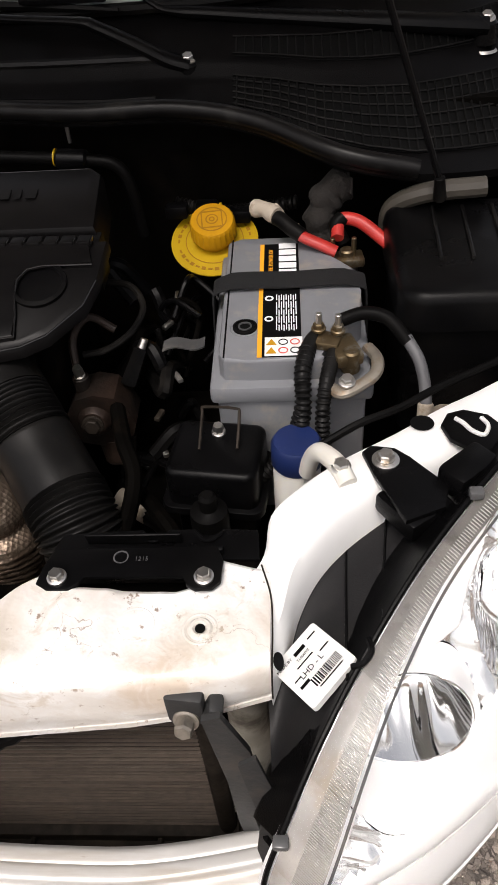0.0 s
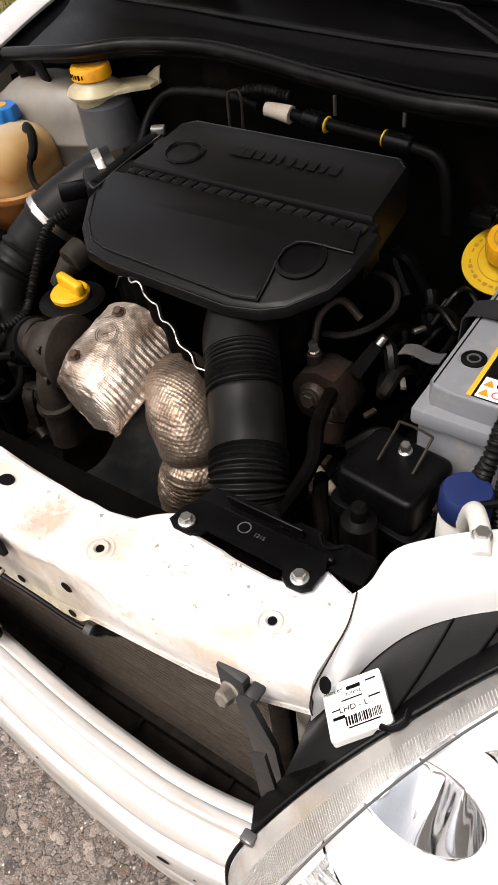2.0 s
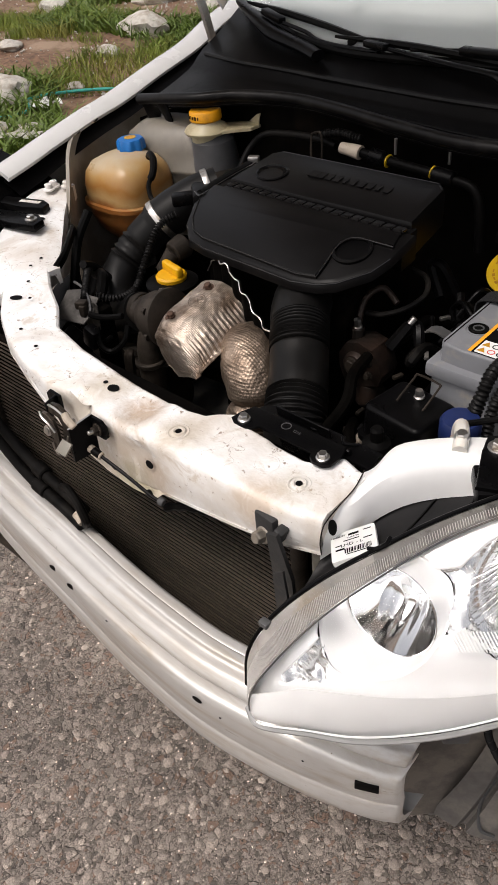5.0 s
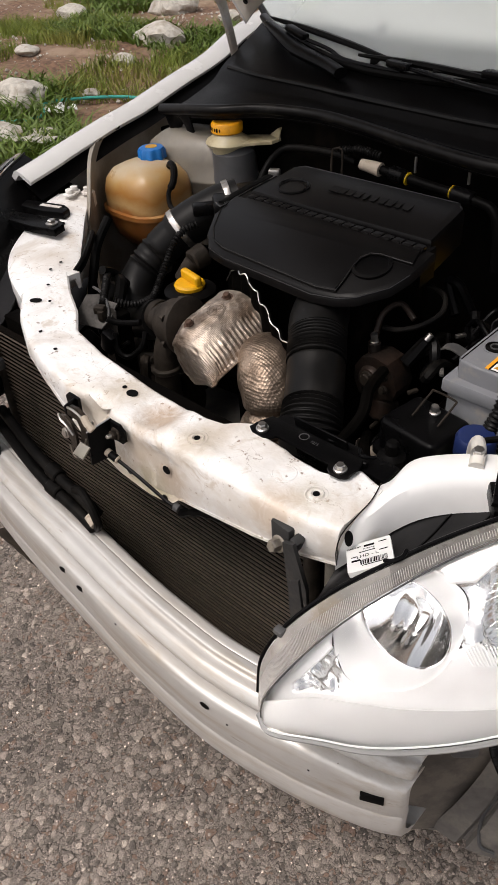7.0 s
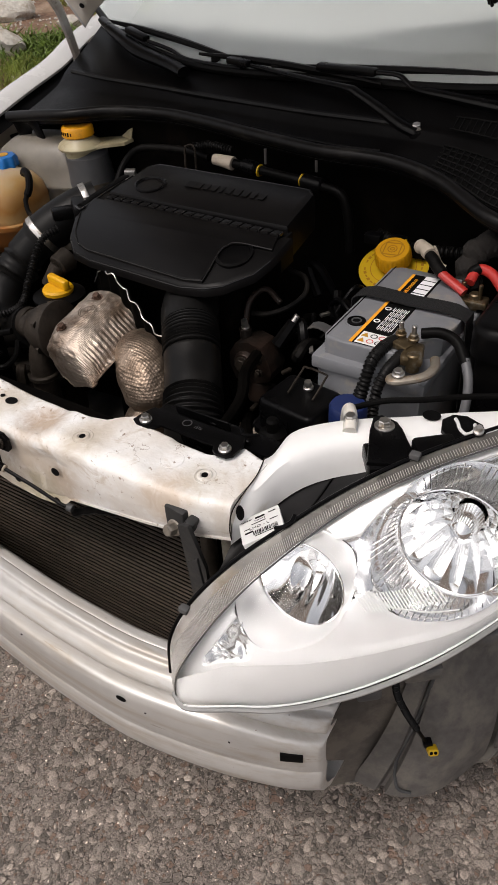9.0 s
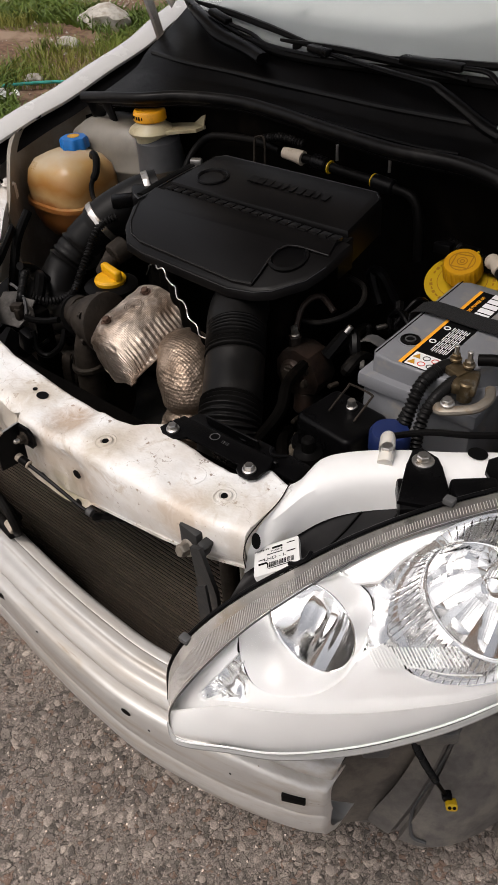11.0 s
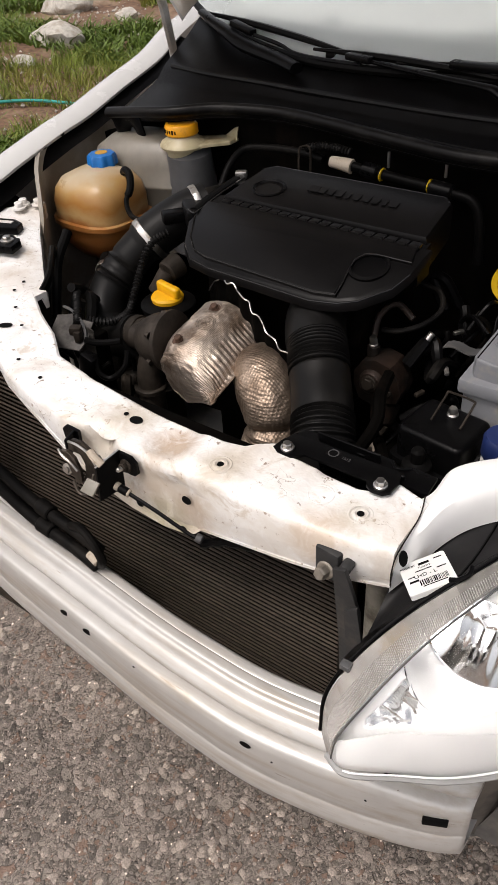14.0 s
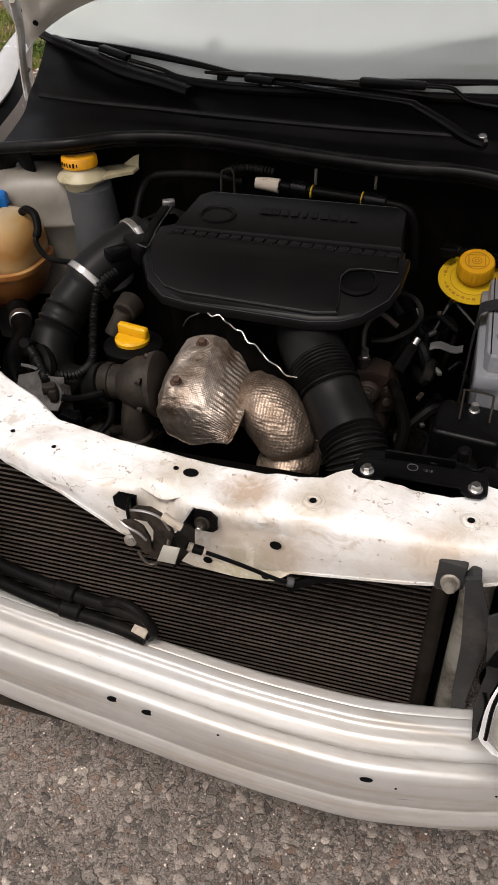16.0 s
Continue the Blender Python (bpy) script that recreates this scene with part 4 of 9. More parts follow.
# the other wing and the plain remainder of the body
bm = B()
bm.from_mesh(wing.data)
for v in bm.verts:
    v.co.x = 2 * -0.36 - v.co.x
bmesh.ops.reverse_faces(bm, faces=bm.faces)
part("front_wing", bm, WHITE_OUT, car)
for side in (-1, 1):
    bm = B()
    add_sheet(bm, lambda u, v: (-0.36 + side * (0.90 - 0.06 * v * v + 0.02 * math.sin(math.pi * v)), 1.98 + 2.2 * u, 0.24 + 0.80 * v), 10, 8, 0.03, (-side, 0, 0))
    part("body_side", bm, WHITE_OUT, car)
    bm = B()
    add_tube(bm, [(-0.36 + side * 0.86, 1.78, 1.06), (-0.36 + side * 0.82, 1.95, 1.25), (-0.36 + side * 0.76, 2.10, 1.47)], 0.030, 8, 6, flat=0.7)
    part("windscreen_pillar", bm, WHITE_OUT, car)
    bm = B()
    add_tube(bm, [(-0.36 + side * 0.84, 4.10, 1.04), (-0.36 + side * 0.78, 3.75, 1.30), (-0.36 + side * 0.74, 3.40, 1.48)], 0.045, 8, 6, flat=0.7)
    part("rear_pillar", bm, WHITE_OUT, car)
    for y in (1.06, 3.55):
        bm = B()
        add_revolve(bm, [(0.20, -0.085), (0.275, -0.085), (0.298, -0.06), (0.300, 0.0), (0.298, 0.06), (0.275, 0.085), (0.20, 0.085)], along((1, 0, 0), (-0.36 + side * 0.76, y, 0.30)), 40)
        tyre = part("tyre", bm, RUBBER, car, "black rubber tyre")
        bm = B()
        add_revolve(bm, [(0.205, -0.08), (0.19, -0.06), (0.06, -0.05), (0.05, 0.05), (0.19, 0.06), (0.205, 0.08)], along((1, 0, 0), (-0.36 + side * 0.76, y, 0.30)), 40)
        part("rim", bm, GREY_DARK, tyre)
bm = B()
add_sheet(bm, lambda u, v: (-1.24 + 1.76 * u, 4.18 + 0.03 * math.sin(math.pi * u), 0.30 + 0.74 * v), 10, 8, 0.03, (0, -1, 0))
part("tail_panel", bm, WHITE_OUT, car)
bm = B()
add_sheet(bm, lambda u, v: (-1.22 + 1.72 * u, 3.45 + 0.72 * v, 1.06 + 0.40 * (1 - v) ** 1.3), 10, 8, 0.02)
part("rear_deck", bm, WHITE_OUT, car)

# ---- condenser behind the beam ----
RAD_Y = 0.505
rad = thing("condenser", (-0.40, RAD_Y, 0.36), "dusty black aluminium condenser with many horizontal tubes", "radiator")
# dusty fin core, near black: shade between the tubes is in its colour
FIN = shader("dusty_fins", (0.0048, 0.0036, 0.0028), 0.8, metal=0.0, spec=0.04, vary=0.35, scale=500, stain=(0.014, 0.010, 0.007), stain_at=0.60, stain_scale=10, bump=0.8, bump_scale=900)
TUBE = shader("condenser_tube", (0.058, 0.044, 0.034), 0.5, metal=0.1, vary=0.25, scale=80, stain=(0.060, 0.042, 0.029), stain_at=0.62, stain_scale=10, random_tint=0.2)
X0, X1 = -0.76, -0.066
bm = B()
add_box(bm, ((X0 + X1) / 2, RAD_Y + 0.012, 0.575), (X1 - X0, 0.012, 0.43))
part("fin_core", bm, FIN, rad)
slat_me = None
for k in range(47):
    z = 0.368 + 0.0091 * k
    if slat_me is None:
        bm = B()
        add_box(bm, (0, 0, 0), (X1 - X0, 0.0034, 0.0011), None, 0.0003, 1)
        s = part("slat", bm, TUBE, rad)
        slat_me = s.data
    else:
        s = new("slat", slat_me)
        s.parent = rad
        s.matrix_parent_inverse = Matrix.Translation(-Vector(rad.location))
    s.location = ((X0 + X1) / 2, RAD_Y + 0.004, z)
for x in (X0 - 0.011, X1 + 0.011):
    bm = B()
    add_cyl(bm, (x, RAD_Y + 0.006, 0.35), (x, RAD_Y + 0.006, 0.80), 0.011, None, 14, 0.003)
    part("header_tank", bm, GRIME, rad)
bm = B()
add_box(bm, ((X0 + X1) / 2, RAD_Y + 0.006, 0.352), (X1 - X0 + 0.05, 0.03, 0.02), None, 0.003)
part("lower_rail", bm, GRIME, rad)
# radiator behind, and fan shroud
rad2 = thing("radiator", (-0.40, 0.55, 0.34), "black radiator with plastic end tanks", "radiator")
bm = B()
add_box(bm, (-0.40, 0.552, 0.57), (0.74, 0.03, 0.46), None, 0.004)
part("core", bm, DARK, rad2)
bm = B()
add_cyl(bm, (-0.010, 0.512, 0.34), (-0.014, 0.518, 0.80), 0.020, None, 18, 0.004)
part("end_tank", bm, shader("dusty_tank_plastic", (0.27, 0.25, 0.21), 0.7, vary=0.2, stain=(0.09, 0.075, 0.058), stain_at=0.52, stain_scale=14, bump=0.2), rad2, "dusty grey-brown end tank")

guide = thing("lower_air_guide", (-0.38, 0.46, 0.34), "brown dusty air guide panel below the condenser", "panel")
bm = B()
add_sheet(bm, lambda u, v: (-0.80 + 0.84 * u, 0.405 + 0.12 * v, 0.352 - 0.012 * math.sin(math.pi * v)), 24, 6, 0.006)
gp = part("guide_panel", bm, shader("dusty_guide_plastic", (0.030, 0.024, 0.019), 0.8, spec=0.2, vary=0.3, stain=(0.06, 0.046, 0.034), stain_at=0.55, stain_scale=12, bump=0.3), guide)
for x in (-0.62, -0.46, -0.30, -0.14):
    bm = B()
    add_box(bm, (x, 0.465, 0.352), (0.006, 0.10, 0.008), None, 0.002)
    part("stiffening_rib", bm, bpy.data.materials["dusty_guide_plastic"], gp)
# rubber-bushed radiator mount bolted to the crossmember
mount = thing("radiator_mount", (-0.06, 0.452, 0.74), "dark steel radiator mount with a large flanged bolt", "bracket")
bm = B()
add_box(bm, (-0.052, 0.457, 0.789), (0.031, 0.014, 0.038), Matrix.Rotation(radians(-6), 3, "Z"), 0.003)
add_box(bm, (-0.055, 0.464, 0.768), (0.026, 0.020, 0.020), None, 0.004)
part("bracket", bm, shader("dusty_dark_steel", (0.026, 0.026, 0.026), 0.6, metal=0.1, vary=0.2, stain=(0.055, 0.048, 0.042), stain_at=0.58, stain_scale=30, bump=0.2), mount)
hex_bolt("mount_bolt", (-0.052, 0.448, 0.781), (-0.1, -1, 0.3), 0.0080, mount, shader("worn_bolt", (0.30, 0.27, 0.23), 0.5, metal=0.7, vary=0.3, scale=90), 1.35, 0.012)
DUSTY = bpy.data.materials["dusty_dark_steel"]
LATCH_STEEL = shader("oily_latch_steel", (0.060, 0.048, 0.038), 0.42, metal=0.55, vary=0.35, stain=(0.018, 0.014, 0.011), stain_at=0.52, stain_scale=40, bump=0.3, bump_scale=200)


def plate_xz(name, pts, y0, y1, material, parent, label="", lean=0.0, bev=0.0012):
    """Flat plate standing across the car: outline in x and z, from y0 back to y1."""
    bm = B()
    add_prism(bm, [(x, -z) for x, z in pts], y0, y1, Matrix.Rotation(radians(-90), 4, "X"), bev)
    for v in bm.verts:
        v.co.y += lean * (v.co.z - 0.80)
    return part(name, bm, material, parent, label)


# upright strut beside the condenser
strut = thing("front_strut", (-0.01, 0.43, 0.45), "dusty dark pressed-steel strut beside the condenser", "strut")
bm = B()
add_box(bm, (-0.030, 0.452, 0.792), (0.013, 0.018, 0.024), Matrix.Rotation(radians(20), 3, "Y"), 0.004)
part("strut_head", bm, DUSTY, strut)
plate_xz("strut_body", [(-0.038, 0.800), (-0.023, 0.805), (-0.003, 0.745), (0.0, 0.690), (-0.006, 0.600), (0.004, 0.500), (-0.012, 0.500), (-0.022, 0.600), (-0.026, 0.690), (-0.032, 0.745)][::-1], 0.438, 0.4445, DUSTY, strut, "", 0.02, 0.002)
plate_xz("gusset", [(-0.010, 0.775), (0.004, 0.786), (0.015, 0.740), (0.018, 0.690), (0.012, 0.660), (0.021, 0.605), (0.006, 0.580), (-0.002, 0.640), (0.004, 0.690), (-0.003, 0.730)][::-1], 0.417, 0.421, DUSTY, strut, "", 0.12, 0.001)
bm = B()
add_tube(bm, [(0.006, 0.404, 0.665), (0.012, 0.402, 0.640), (0.010, 0.398, 0.600)], 0.008, 8, 5, flat=0.35)
part("torn_opening", bm, INK, strut)

# bonnet latch on the front of the crossmember
latch = thing("bonnet_latch", (-0.39, 0.44, 0.74), "worn black and steel bonnet latch on the crossmember", "latch")
plate_xz("bolt_plate", [(-0.347, 0.796), (-0.322, 0.796), (-0.316, 0.802), (-0.316, 0.818), (-0.324, 0.826), (-0.347, 0.826)], 0.440, 0.4445, BLACK, latch)
bm = B()
add_loft(bm, [[(-0.346 - 0.010 * q, 0.4425 - 0.034 * q, 0.828 - 0.010 * q), (-0.343 - 0.010 * q, 0.4425 - 0.034 * q, 0.828 - 0.010 * q), (-0.347 - 0.012 * q, 0.4425 - 0.034 * q, 0.766 - 0.006 * q), (-0.350 - 0.012 * q, 0.4425 - 0.034 * q, 0.766 - 0.006 * q)] for q in (0.0, 0.35, 0.7, 1.0)])
part("side_cheek", bm, BLACK, latch)
bm = B()
add_tube(bm, [(-0.345, 0.442, 0.8285), (-0.3495, 0.426, 0.824), (-0.355, 0.408, 0.8185)], 0.0012, 6, 4)
part("bright_edge", bm, STEEL, latch)
plate_xz("claw", [(-0.418, 0.822), (-0.408, 0.831), (-0.390, 0.833), (-0.377, 0.827), (-0.367, 0.811), (-0.362, 0.802), (-0.368, 0.784), (-0.378, 0.766), (-0.392, 0.759), (-0.398, 0.770), (-0.388, 0.786), (-0.387, 0.803), (-0.394, 0.814), (-0.407, 0.814), (-0.416, 0.814)][::-1], 0.419, 0.4245, LATCH_STEEL, latch, "worn steel latch claw", 0.10)
plate_xz("claw", [(-0.421, 0.816), (-0.409, 0.819), (-0.396, 0.813), (-0.388, 0.797), (-0.387, 0.780), (-0.395, 0.772), (-0.404, 0.786), (-0.413, 0.803)][::-1], 0.4105, 0.415, LATCH_STEEL, latch, "", 0.10)
plate_xz("inner_plate", [(-0.386, 0.800), (-0.364, 0.792), (-0.358, 0.768), (-0.380, 0.752), (-0.398, 0.760)][::-1], 0.4255, 0.431, GRIME, latch, "", 0.10)
plate_xz("side_bracket", [(-0.444, 0.808), (-0.432, 0.803), (-0.416, 0.806), (-0.415, 0.828), (-0.438, 0.829), (-0.445, 0.822)][::-1], 0.441, 0.446, BLACK, latch)
bm = B()
add_box(bm, (-0.420, 0.432, 0.815), (0.004, 0.026, 0.026), Matrix.Rotation(radians(15), 3, "Z"), 0.001)
part("side_cheek", bm, BLACK, latch)
for pts, r, mat in (([(-0.418, 0.424, 0.823), (-0.405, 0.4185, 0.831), (-0.390, 0.4175, 0.8325), (-0.376, 0.4185, 0.826), (-0.366, 0.419, 0.809)], 0.0018, STEEL), ([(-0.372, 0.420, 0.829), (-0.362, 0.416, 0.827), (-0.350, 0.416, 0.820)], 0.0055, TAPE), ([(-0.366, 0.424, 0.820), (-0.356, 0.420, 0.816)], 0.0045, STEEL), ([(-0.366, 0.412, 0.800), (-0.369, 0.408, 0.786), (-0.373, 0.404, 0.776)], 0.0016, STEEL),
                    ([(-0.424, 0.412, 0.816), (-0.414, 0.408, 0.813), (-0.400, 0.408, 0.806), (-0.392, 0.409, 0.796)], 0.0020, STEEL), ([(-0.404, 0.408, 0.775), (-0.394, 0.404, 0.764), (-0.384, 0.405, 0.762), (-0.376, 0.408, 0.770)], 0.0024, LATCH_STEEL)):
    bm = B()
    add_tube(bm, pts, r, 8, 6, flat=0.8)
    part("spring_leg", bm, mat, latch)
bm = B()
add_revolve(bm, [(0.0075, 0.0), (0.0078, 0.003), (0.005, 0.0035), (0.0045, 0.006), (0.0004, 0.0062)], along((0.1, -1, 0.25), (-0.413, 0.412, 0.789)), 20)
part("roller", bm, STEEL, latch)
bm = B()
add_prism(bm, [(-0.012, -0.009), (0.009, -0.010), (0.013, 0.009), (-0.007, 0.010)], 0, 0.0025, along((0.05, -0.75, 0.66), (-0.362, 0.400, 0.790)), 0.0006)
part("release_tab", bm, shader("worn_tab", (0.24, 0.225, 0.19), 0.45, metal=0.3, vary=0.2, stain=(0.2, 0.16, 0.12), stain_at=0.58, stain_scale=60), latch, "worn pale metal release tab")
hex_bolt("latch_bolt", (-0.334, 0.4395, 0.809), (0, -1, 0.2), 0.0062, latch, GRIME, 1.5, 0.007)
bm = B()
add_cyl(bm, (-0.334, 0.436, 0.8095), (-0.334, 0.424, 0.812), 0.0035, 0.003, 12, 0.0008)
part("stud", bm, STEEL, latch)
bm = B()
add_tube(bm, [(-0.352, 0.430, 0.776), (-0.334, 0.432, 0.770), (-0.292, 0.436, 0.756), (-0.245, 0.440, 0.738), (-0.229, 0.443, 0.734)], 0.0026, 8, 6)
part("release_cable", bm, BLACK, latch)
for a, b, mat in (((-0.351, 0.4305, 0.7755), (-0.345, 0.4310, 0.7735), TAPE), ((-0.345, 0.4310, 0.7735), (-0.333, 0.4325, 0.7695), RUBBER), ((-0.333, 0.4325, 0.7695), (-0.330, 0.433, 0.7685), TAPE), ((-0.234, 0.4425, 0.7350), (-0.226, 0.4440, 0.7330), GREY_DARK)):
    bm = B()
    add_cyl(bm, a, b, 0.0058, None, 14, 0.0008)
    part("cable_ferrule", bm, mat, latch)
loom = thing("wiring_loom", (-0.15, 0.47, 0.72), "black taped wiring loom under the crossmember", "cable")
bm = B()
add_tube(bm, [(-0.235, 0.452, 0.714), (-0.20, 0.462, 0.728), (-0.15, 0.468, 0.738), (-0.10, 0.475, 0.752), (-0.05, 0.49, 0.775)], lambda s, a: 0.006 + 0.001 * math.sin(a * 300), 8, 8)
part("taped_loom", bm, RUBBER, loom)

# power steering hoses lying between beam and condenser
hoses = thing("coolant_hoses", (-0.55, 0.44, 0.58), "pair of black rubber hoses with crimped ends behind the beam", "hose")
for dz, dy in ((0.0, 0.0), (-0.022, -0.012)):
    bm = B()
    add_tube(bm, [(-0.75, 0.475 + dy, 0.640 + dz), (-0.62, 0.450 + dy, 0.632 + dz), (-0.54, 0.440 + dy, 0.625 + dz), (-0.47, 0.436 + dy, 0.620 + dz), (-0.42, 0.432 + dy, 0.612 + dz)], 0.0095, 12, 8)
    part("hose", bm, RUBBER, hoses)
for q in (((-0.555, 0.442, 0.628), (-0.525, 0.439, 0.6255)), ((-0.545, 0.428, 0.606), (-0.515, 0.427, 0.6035))):
    bm = B()
    add_cyl(bm, q[0], q[1], 0.0128, None, 16, 0.002)
    part("crimped_collar", bm, RUBBER, hoses)
bm = B()
add_tube(bm, [(-0.49, 0.438, 0.620), (-0.455, 0.432, 0.640), (-0.425, 0.425, 0.635), (-0.408, 0.422, 0.610), (-0.415, 0.424, 0.592)], 0.007, 10, 8)
part("hose_loop", bm, RUBBER, hoses)
bm = B()
add_cyl(bm, (-0.438, 0.428, 0.600), (-0.418, 0.424, 0.594), 0.0105, None, 14, 0.001)
part("hose_tag", bm, TAPE, hoses, "white printed tag round the hose")

# ---- headlamp ----
UP = [(0.012, 0.335, 0.672), (0.012, 0.345, 0.725), (0.028, 0.368, 0.771), (0.054, 0.412, 0.805), (0.088, 0.466, 0.829), (0.135, 0.530, 0.858), (0.190, 0.592, 0.882), (0.26, 0.665, 0.900), (0.35, 0.76, 0.912), (0.44, 0.88, 0.915)]
LOW = [(0.028, 0.320, 0.668), (0.056, 0.308, 0.680), (0.100, 0.335, 0.676), (0.140, 0.360, 0.672), (0.180, 0.394, 0.672), (0.225, 0.438, 0.680), (0.28, 0.497, 0.706), (0.34, 0.58, 0.752), (0.40, 0.68, 0.81), (0.45, 0.86, 0.90)]
upl, lol = spline(UP, 10), spline(LOW, 10)


def lens_at(u, v, inset=0.0):
    """Point on the lamp's face: u along it, v from the upper to the lower edge."""
    k = u * (len(upl) - 1)
    i = min(int(k), len(upl) - 2)
    a, b = upl[i].lerp(upl[i + 1], k - i), lol[i].lerp(lol[i + 1], k - i)
    p = a.lerp(b, v)
    out = Vector((0.50, -0.62, 0.60)).normalized()
    fat = 0.26 * (b - a).length * (math.sin(math.pi * v) ** 0.8 if 0 < v < 1 else 0.0)
    return p + out * (fat - inset)


lamp = thing("headlamp", (0.12, 0.42, 0.66), "large clear headlamp with chromed reflectors beside the white arm", "headlamp")
bm = B()
add_sheet(bm, lambda u, v: lens_at(u, v), 70, 24)
lens = part("lens", bm, LENS, lamp, "clear polycarbonate lens", sharp=1.2)
lens.visible_shadow = False
LAMP_OUT = Vector((0.05, -0.97, 0.25)).normalized()
BOWLS = ((Vector((0.120, 0.450, 0.779)), 0.050, 0.046, 0), (Vector((0.249, 0.559, 0.811)), 0.061, 0.066, 9))
WAVE = [(0.0, 0.50), (0.25, 0.54), (0.32, 0.60), (0.42, 0.60), (0.48, 0.54), (0.52, 0.50), (0.545, 0.475), (0.555, 0.48), (0.58, 0.58), (0.64, 0.70), (0.70, 0.80), (1.0, 0.86)]
BROW = [(0.0, 0.60), (0.20, 0.48), (0.30, 0.34), (0.36, 0.25), (0.42, 0.16), (0.47, 0.15), (0.56, 0.24), (0.60, 0.18), (0.66, 0.13), (0.80, 0.15), (1.0, 0.30)]


def recess(u, v):
    """1 inside the chromed recess between brow and wave, 0 on the white bezel round it."""
    m = step(v, interp(u, BROW) - 0.012, interp(u, BROW) + 0.012) * (1 - step(v, interp(u, WAVE) - 0.012, interp(u, WAVE) + 0.012)) * step(u, 0.195, 0.215)
    cone = step(u, 0.385 - 0.16 * v, 0.405 - 0.16 * v) * (1 - step(u, 0.50, 0.53)) * step(v, 0.17, 0.22)
    return m * (1 - cone * step(v, 0.40, 0.46))


def bezel_at(u, v):
    m = recess(u, v)
    folds = 0.0050 * math.sin(52 * u + 16 * v) + 0.0030 * math.sin(88 * u - 26 * v)
    return lens_at(u, v, 0.020 + 0.012 * math.sin(math.pi * v) + m * (0.010 + folds))


bm = B()
add_sheet(bm, lambda u, v: bezel_at(u, 0.02 + 0.96 * v), 230, 100)
for k, f in enumerate(bm.faces):
    f.material_index = 1 if recess((k // 100 + 0.5) / 230, 0.02 + 0.96 * (k % 100 + 0.5) / 100) > 0.5 else 0
gone = []
for f in bm.faces:
    c = f.calc_center_median()
    for at, r, dp, k in BOWLS:
        w = c - at
        if (w - LAMP_OUT * w.dot(LAMP_OUT)).length < r + (0.011 if k else 0.004):
            gone.append(f)
            break
bmesh.ops.delete(bm, geom=gone, context="FACES")
COLLARS = []
for at, r, dp, k in BOWLS:
    m = along(LAMP_OUT, at)
    inv = m.inverted()
    edge = []
    for v in bm.verts:
        if v.is_boundary:
            q = inv @ v.co
            rr = math.hypot(q.x, q.y)
            wide = 0.014 if k else 0.006
            if r + wide - 0.010 < rr < r + wide + 0.008 and abs(q.z) < 0.14:
                f = (r + wide) / rr
                v.co = m @ Vector((q.x * f, q.y * f, q.z))
                edge.append((math.atan2(q.y, q.x), q.z))
    COLLARS.append(sorted(edge))
chromed = bm.copy()
for b_, keep in ((bm, 0), (chromed, 1)):
    bmesh.ops.delete(b_, geom=[f for f in b_.faces if f.material_index != keep], context="FACES")
    for f in b_.faces:
        f.material_index = 0
part("chromed_recess", chromed, shader("bright_folds", (0.90, 0.90, 0.90), 0.14, metal=0.9, vary=0.03, rough_vary=0.04), lamp, "mirror-bright chromed folds between the reflectors", sharp=1.2)
part("bezel", bm, BEZEL, lamp, "bright silver inner bezel", sharp=1.2)
bm = B()
add_sheet(bm, lambda u, v: lens_at(0.2 + 0.8 * u, v, 0.034 + 0.18 * math.sin(math.pi * min(1, max(0, v))) ** 0.8 * min(1.0, (0.2 + 0.8 * u) * 2.4) ** 0.8) if 0 < v < 1 else lens_at(0.2 + 0.8 * u, v, 0.004), 50, 12)
part("housing", bm, BLACK, lamp)
# ribbed upper lens edge and its black gasket
bm = B()
add_tube(bm, [lens_at(i / 40, 0.0) + Vector((-0.004, 0.004, -0.001)) for i in range(41)], 0.0022, 8, 2)
part("gasket", bm, BLACK, lamp)
def from_top(u, d, inset=0.0):
    """Point on the lamp's face d metres below its upper edge."""
    h = (lens_at(u, 1.0) - lens_at(u, 0.0)).length
    return lens_at(u, min(0.97, d / h), inset)


def band(u):
    """Width of the ribbed strip along the lens's upper edge."""
    return 0.031 - 0.017 * step(u, 0.18, 0.62)


bm = B()
add_tube(bm, [lens_at(i / 40, 1.0) for i in range(41)], 0.0042, 8, 2)
part("lens_rim", bm, shader("clear_edge", (0.34, 0.34, 0.33), 0.2, vary=0.05), lamp)
bm = B()
add_tube(bm, [lens_at(0.10 + 0.88 * i / 40, 0.95, -0.0005) for i in range(41)], 0.0012, 6, 2)
part("rim_line", bm, BEZEL, lamp)
bm = B()
add_tube(bm, [from_top(0.03 + 0.95 * i / 50, band(0.03 + 0.95 * i / 50), -0.0004) for i in range(51)], 0.0011, 6, 2)
part("lens_groove", bm, GREY_DARK, lamp)
# opaque tones, light at the tip to dark, put the clear edge's brightness in colour
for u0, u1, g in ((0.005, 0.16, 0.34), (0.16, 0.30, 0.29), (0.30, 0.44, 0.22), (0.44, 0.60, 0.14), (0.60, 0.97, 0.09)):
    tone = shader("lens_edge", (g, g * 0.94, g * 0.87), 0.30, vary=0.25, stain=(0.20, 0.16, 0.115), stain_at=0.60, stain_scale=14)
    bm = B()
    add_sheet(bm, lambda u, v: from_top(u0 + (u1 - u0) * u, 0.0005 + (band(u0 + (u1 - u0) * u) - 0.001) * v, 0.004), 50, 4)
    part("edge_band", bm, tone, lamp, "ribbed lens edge")
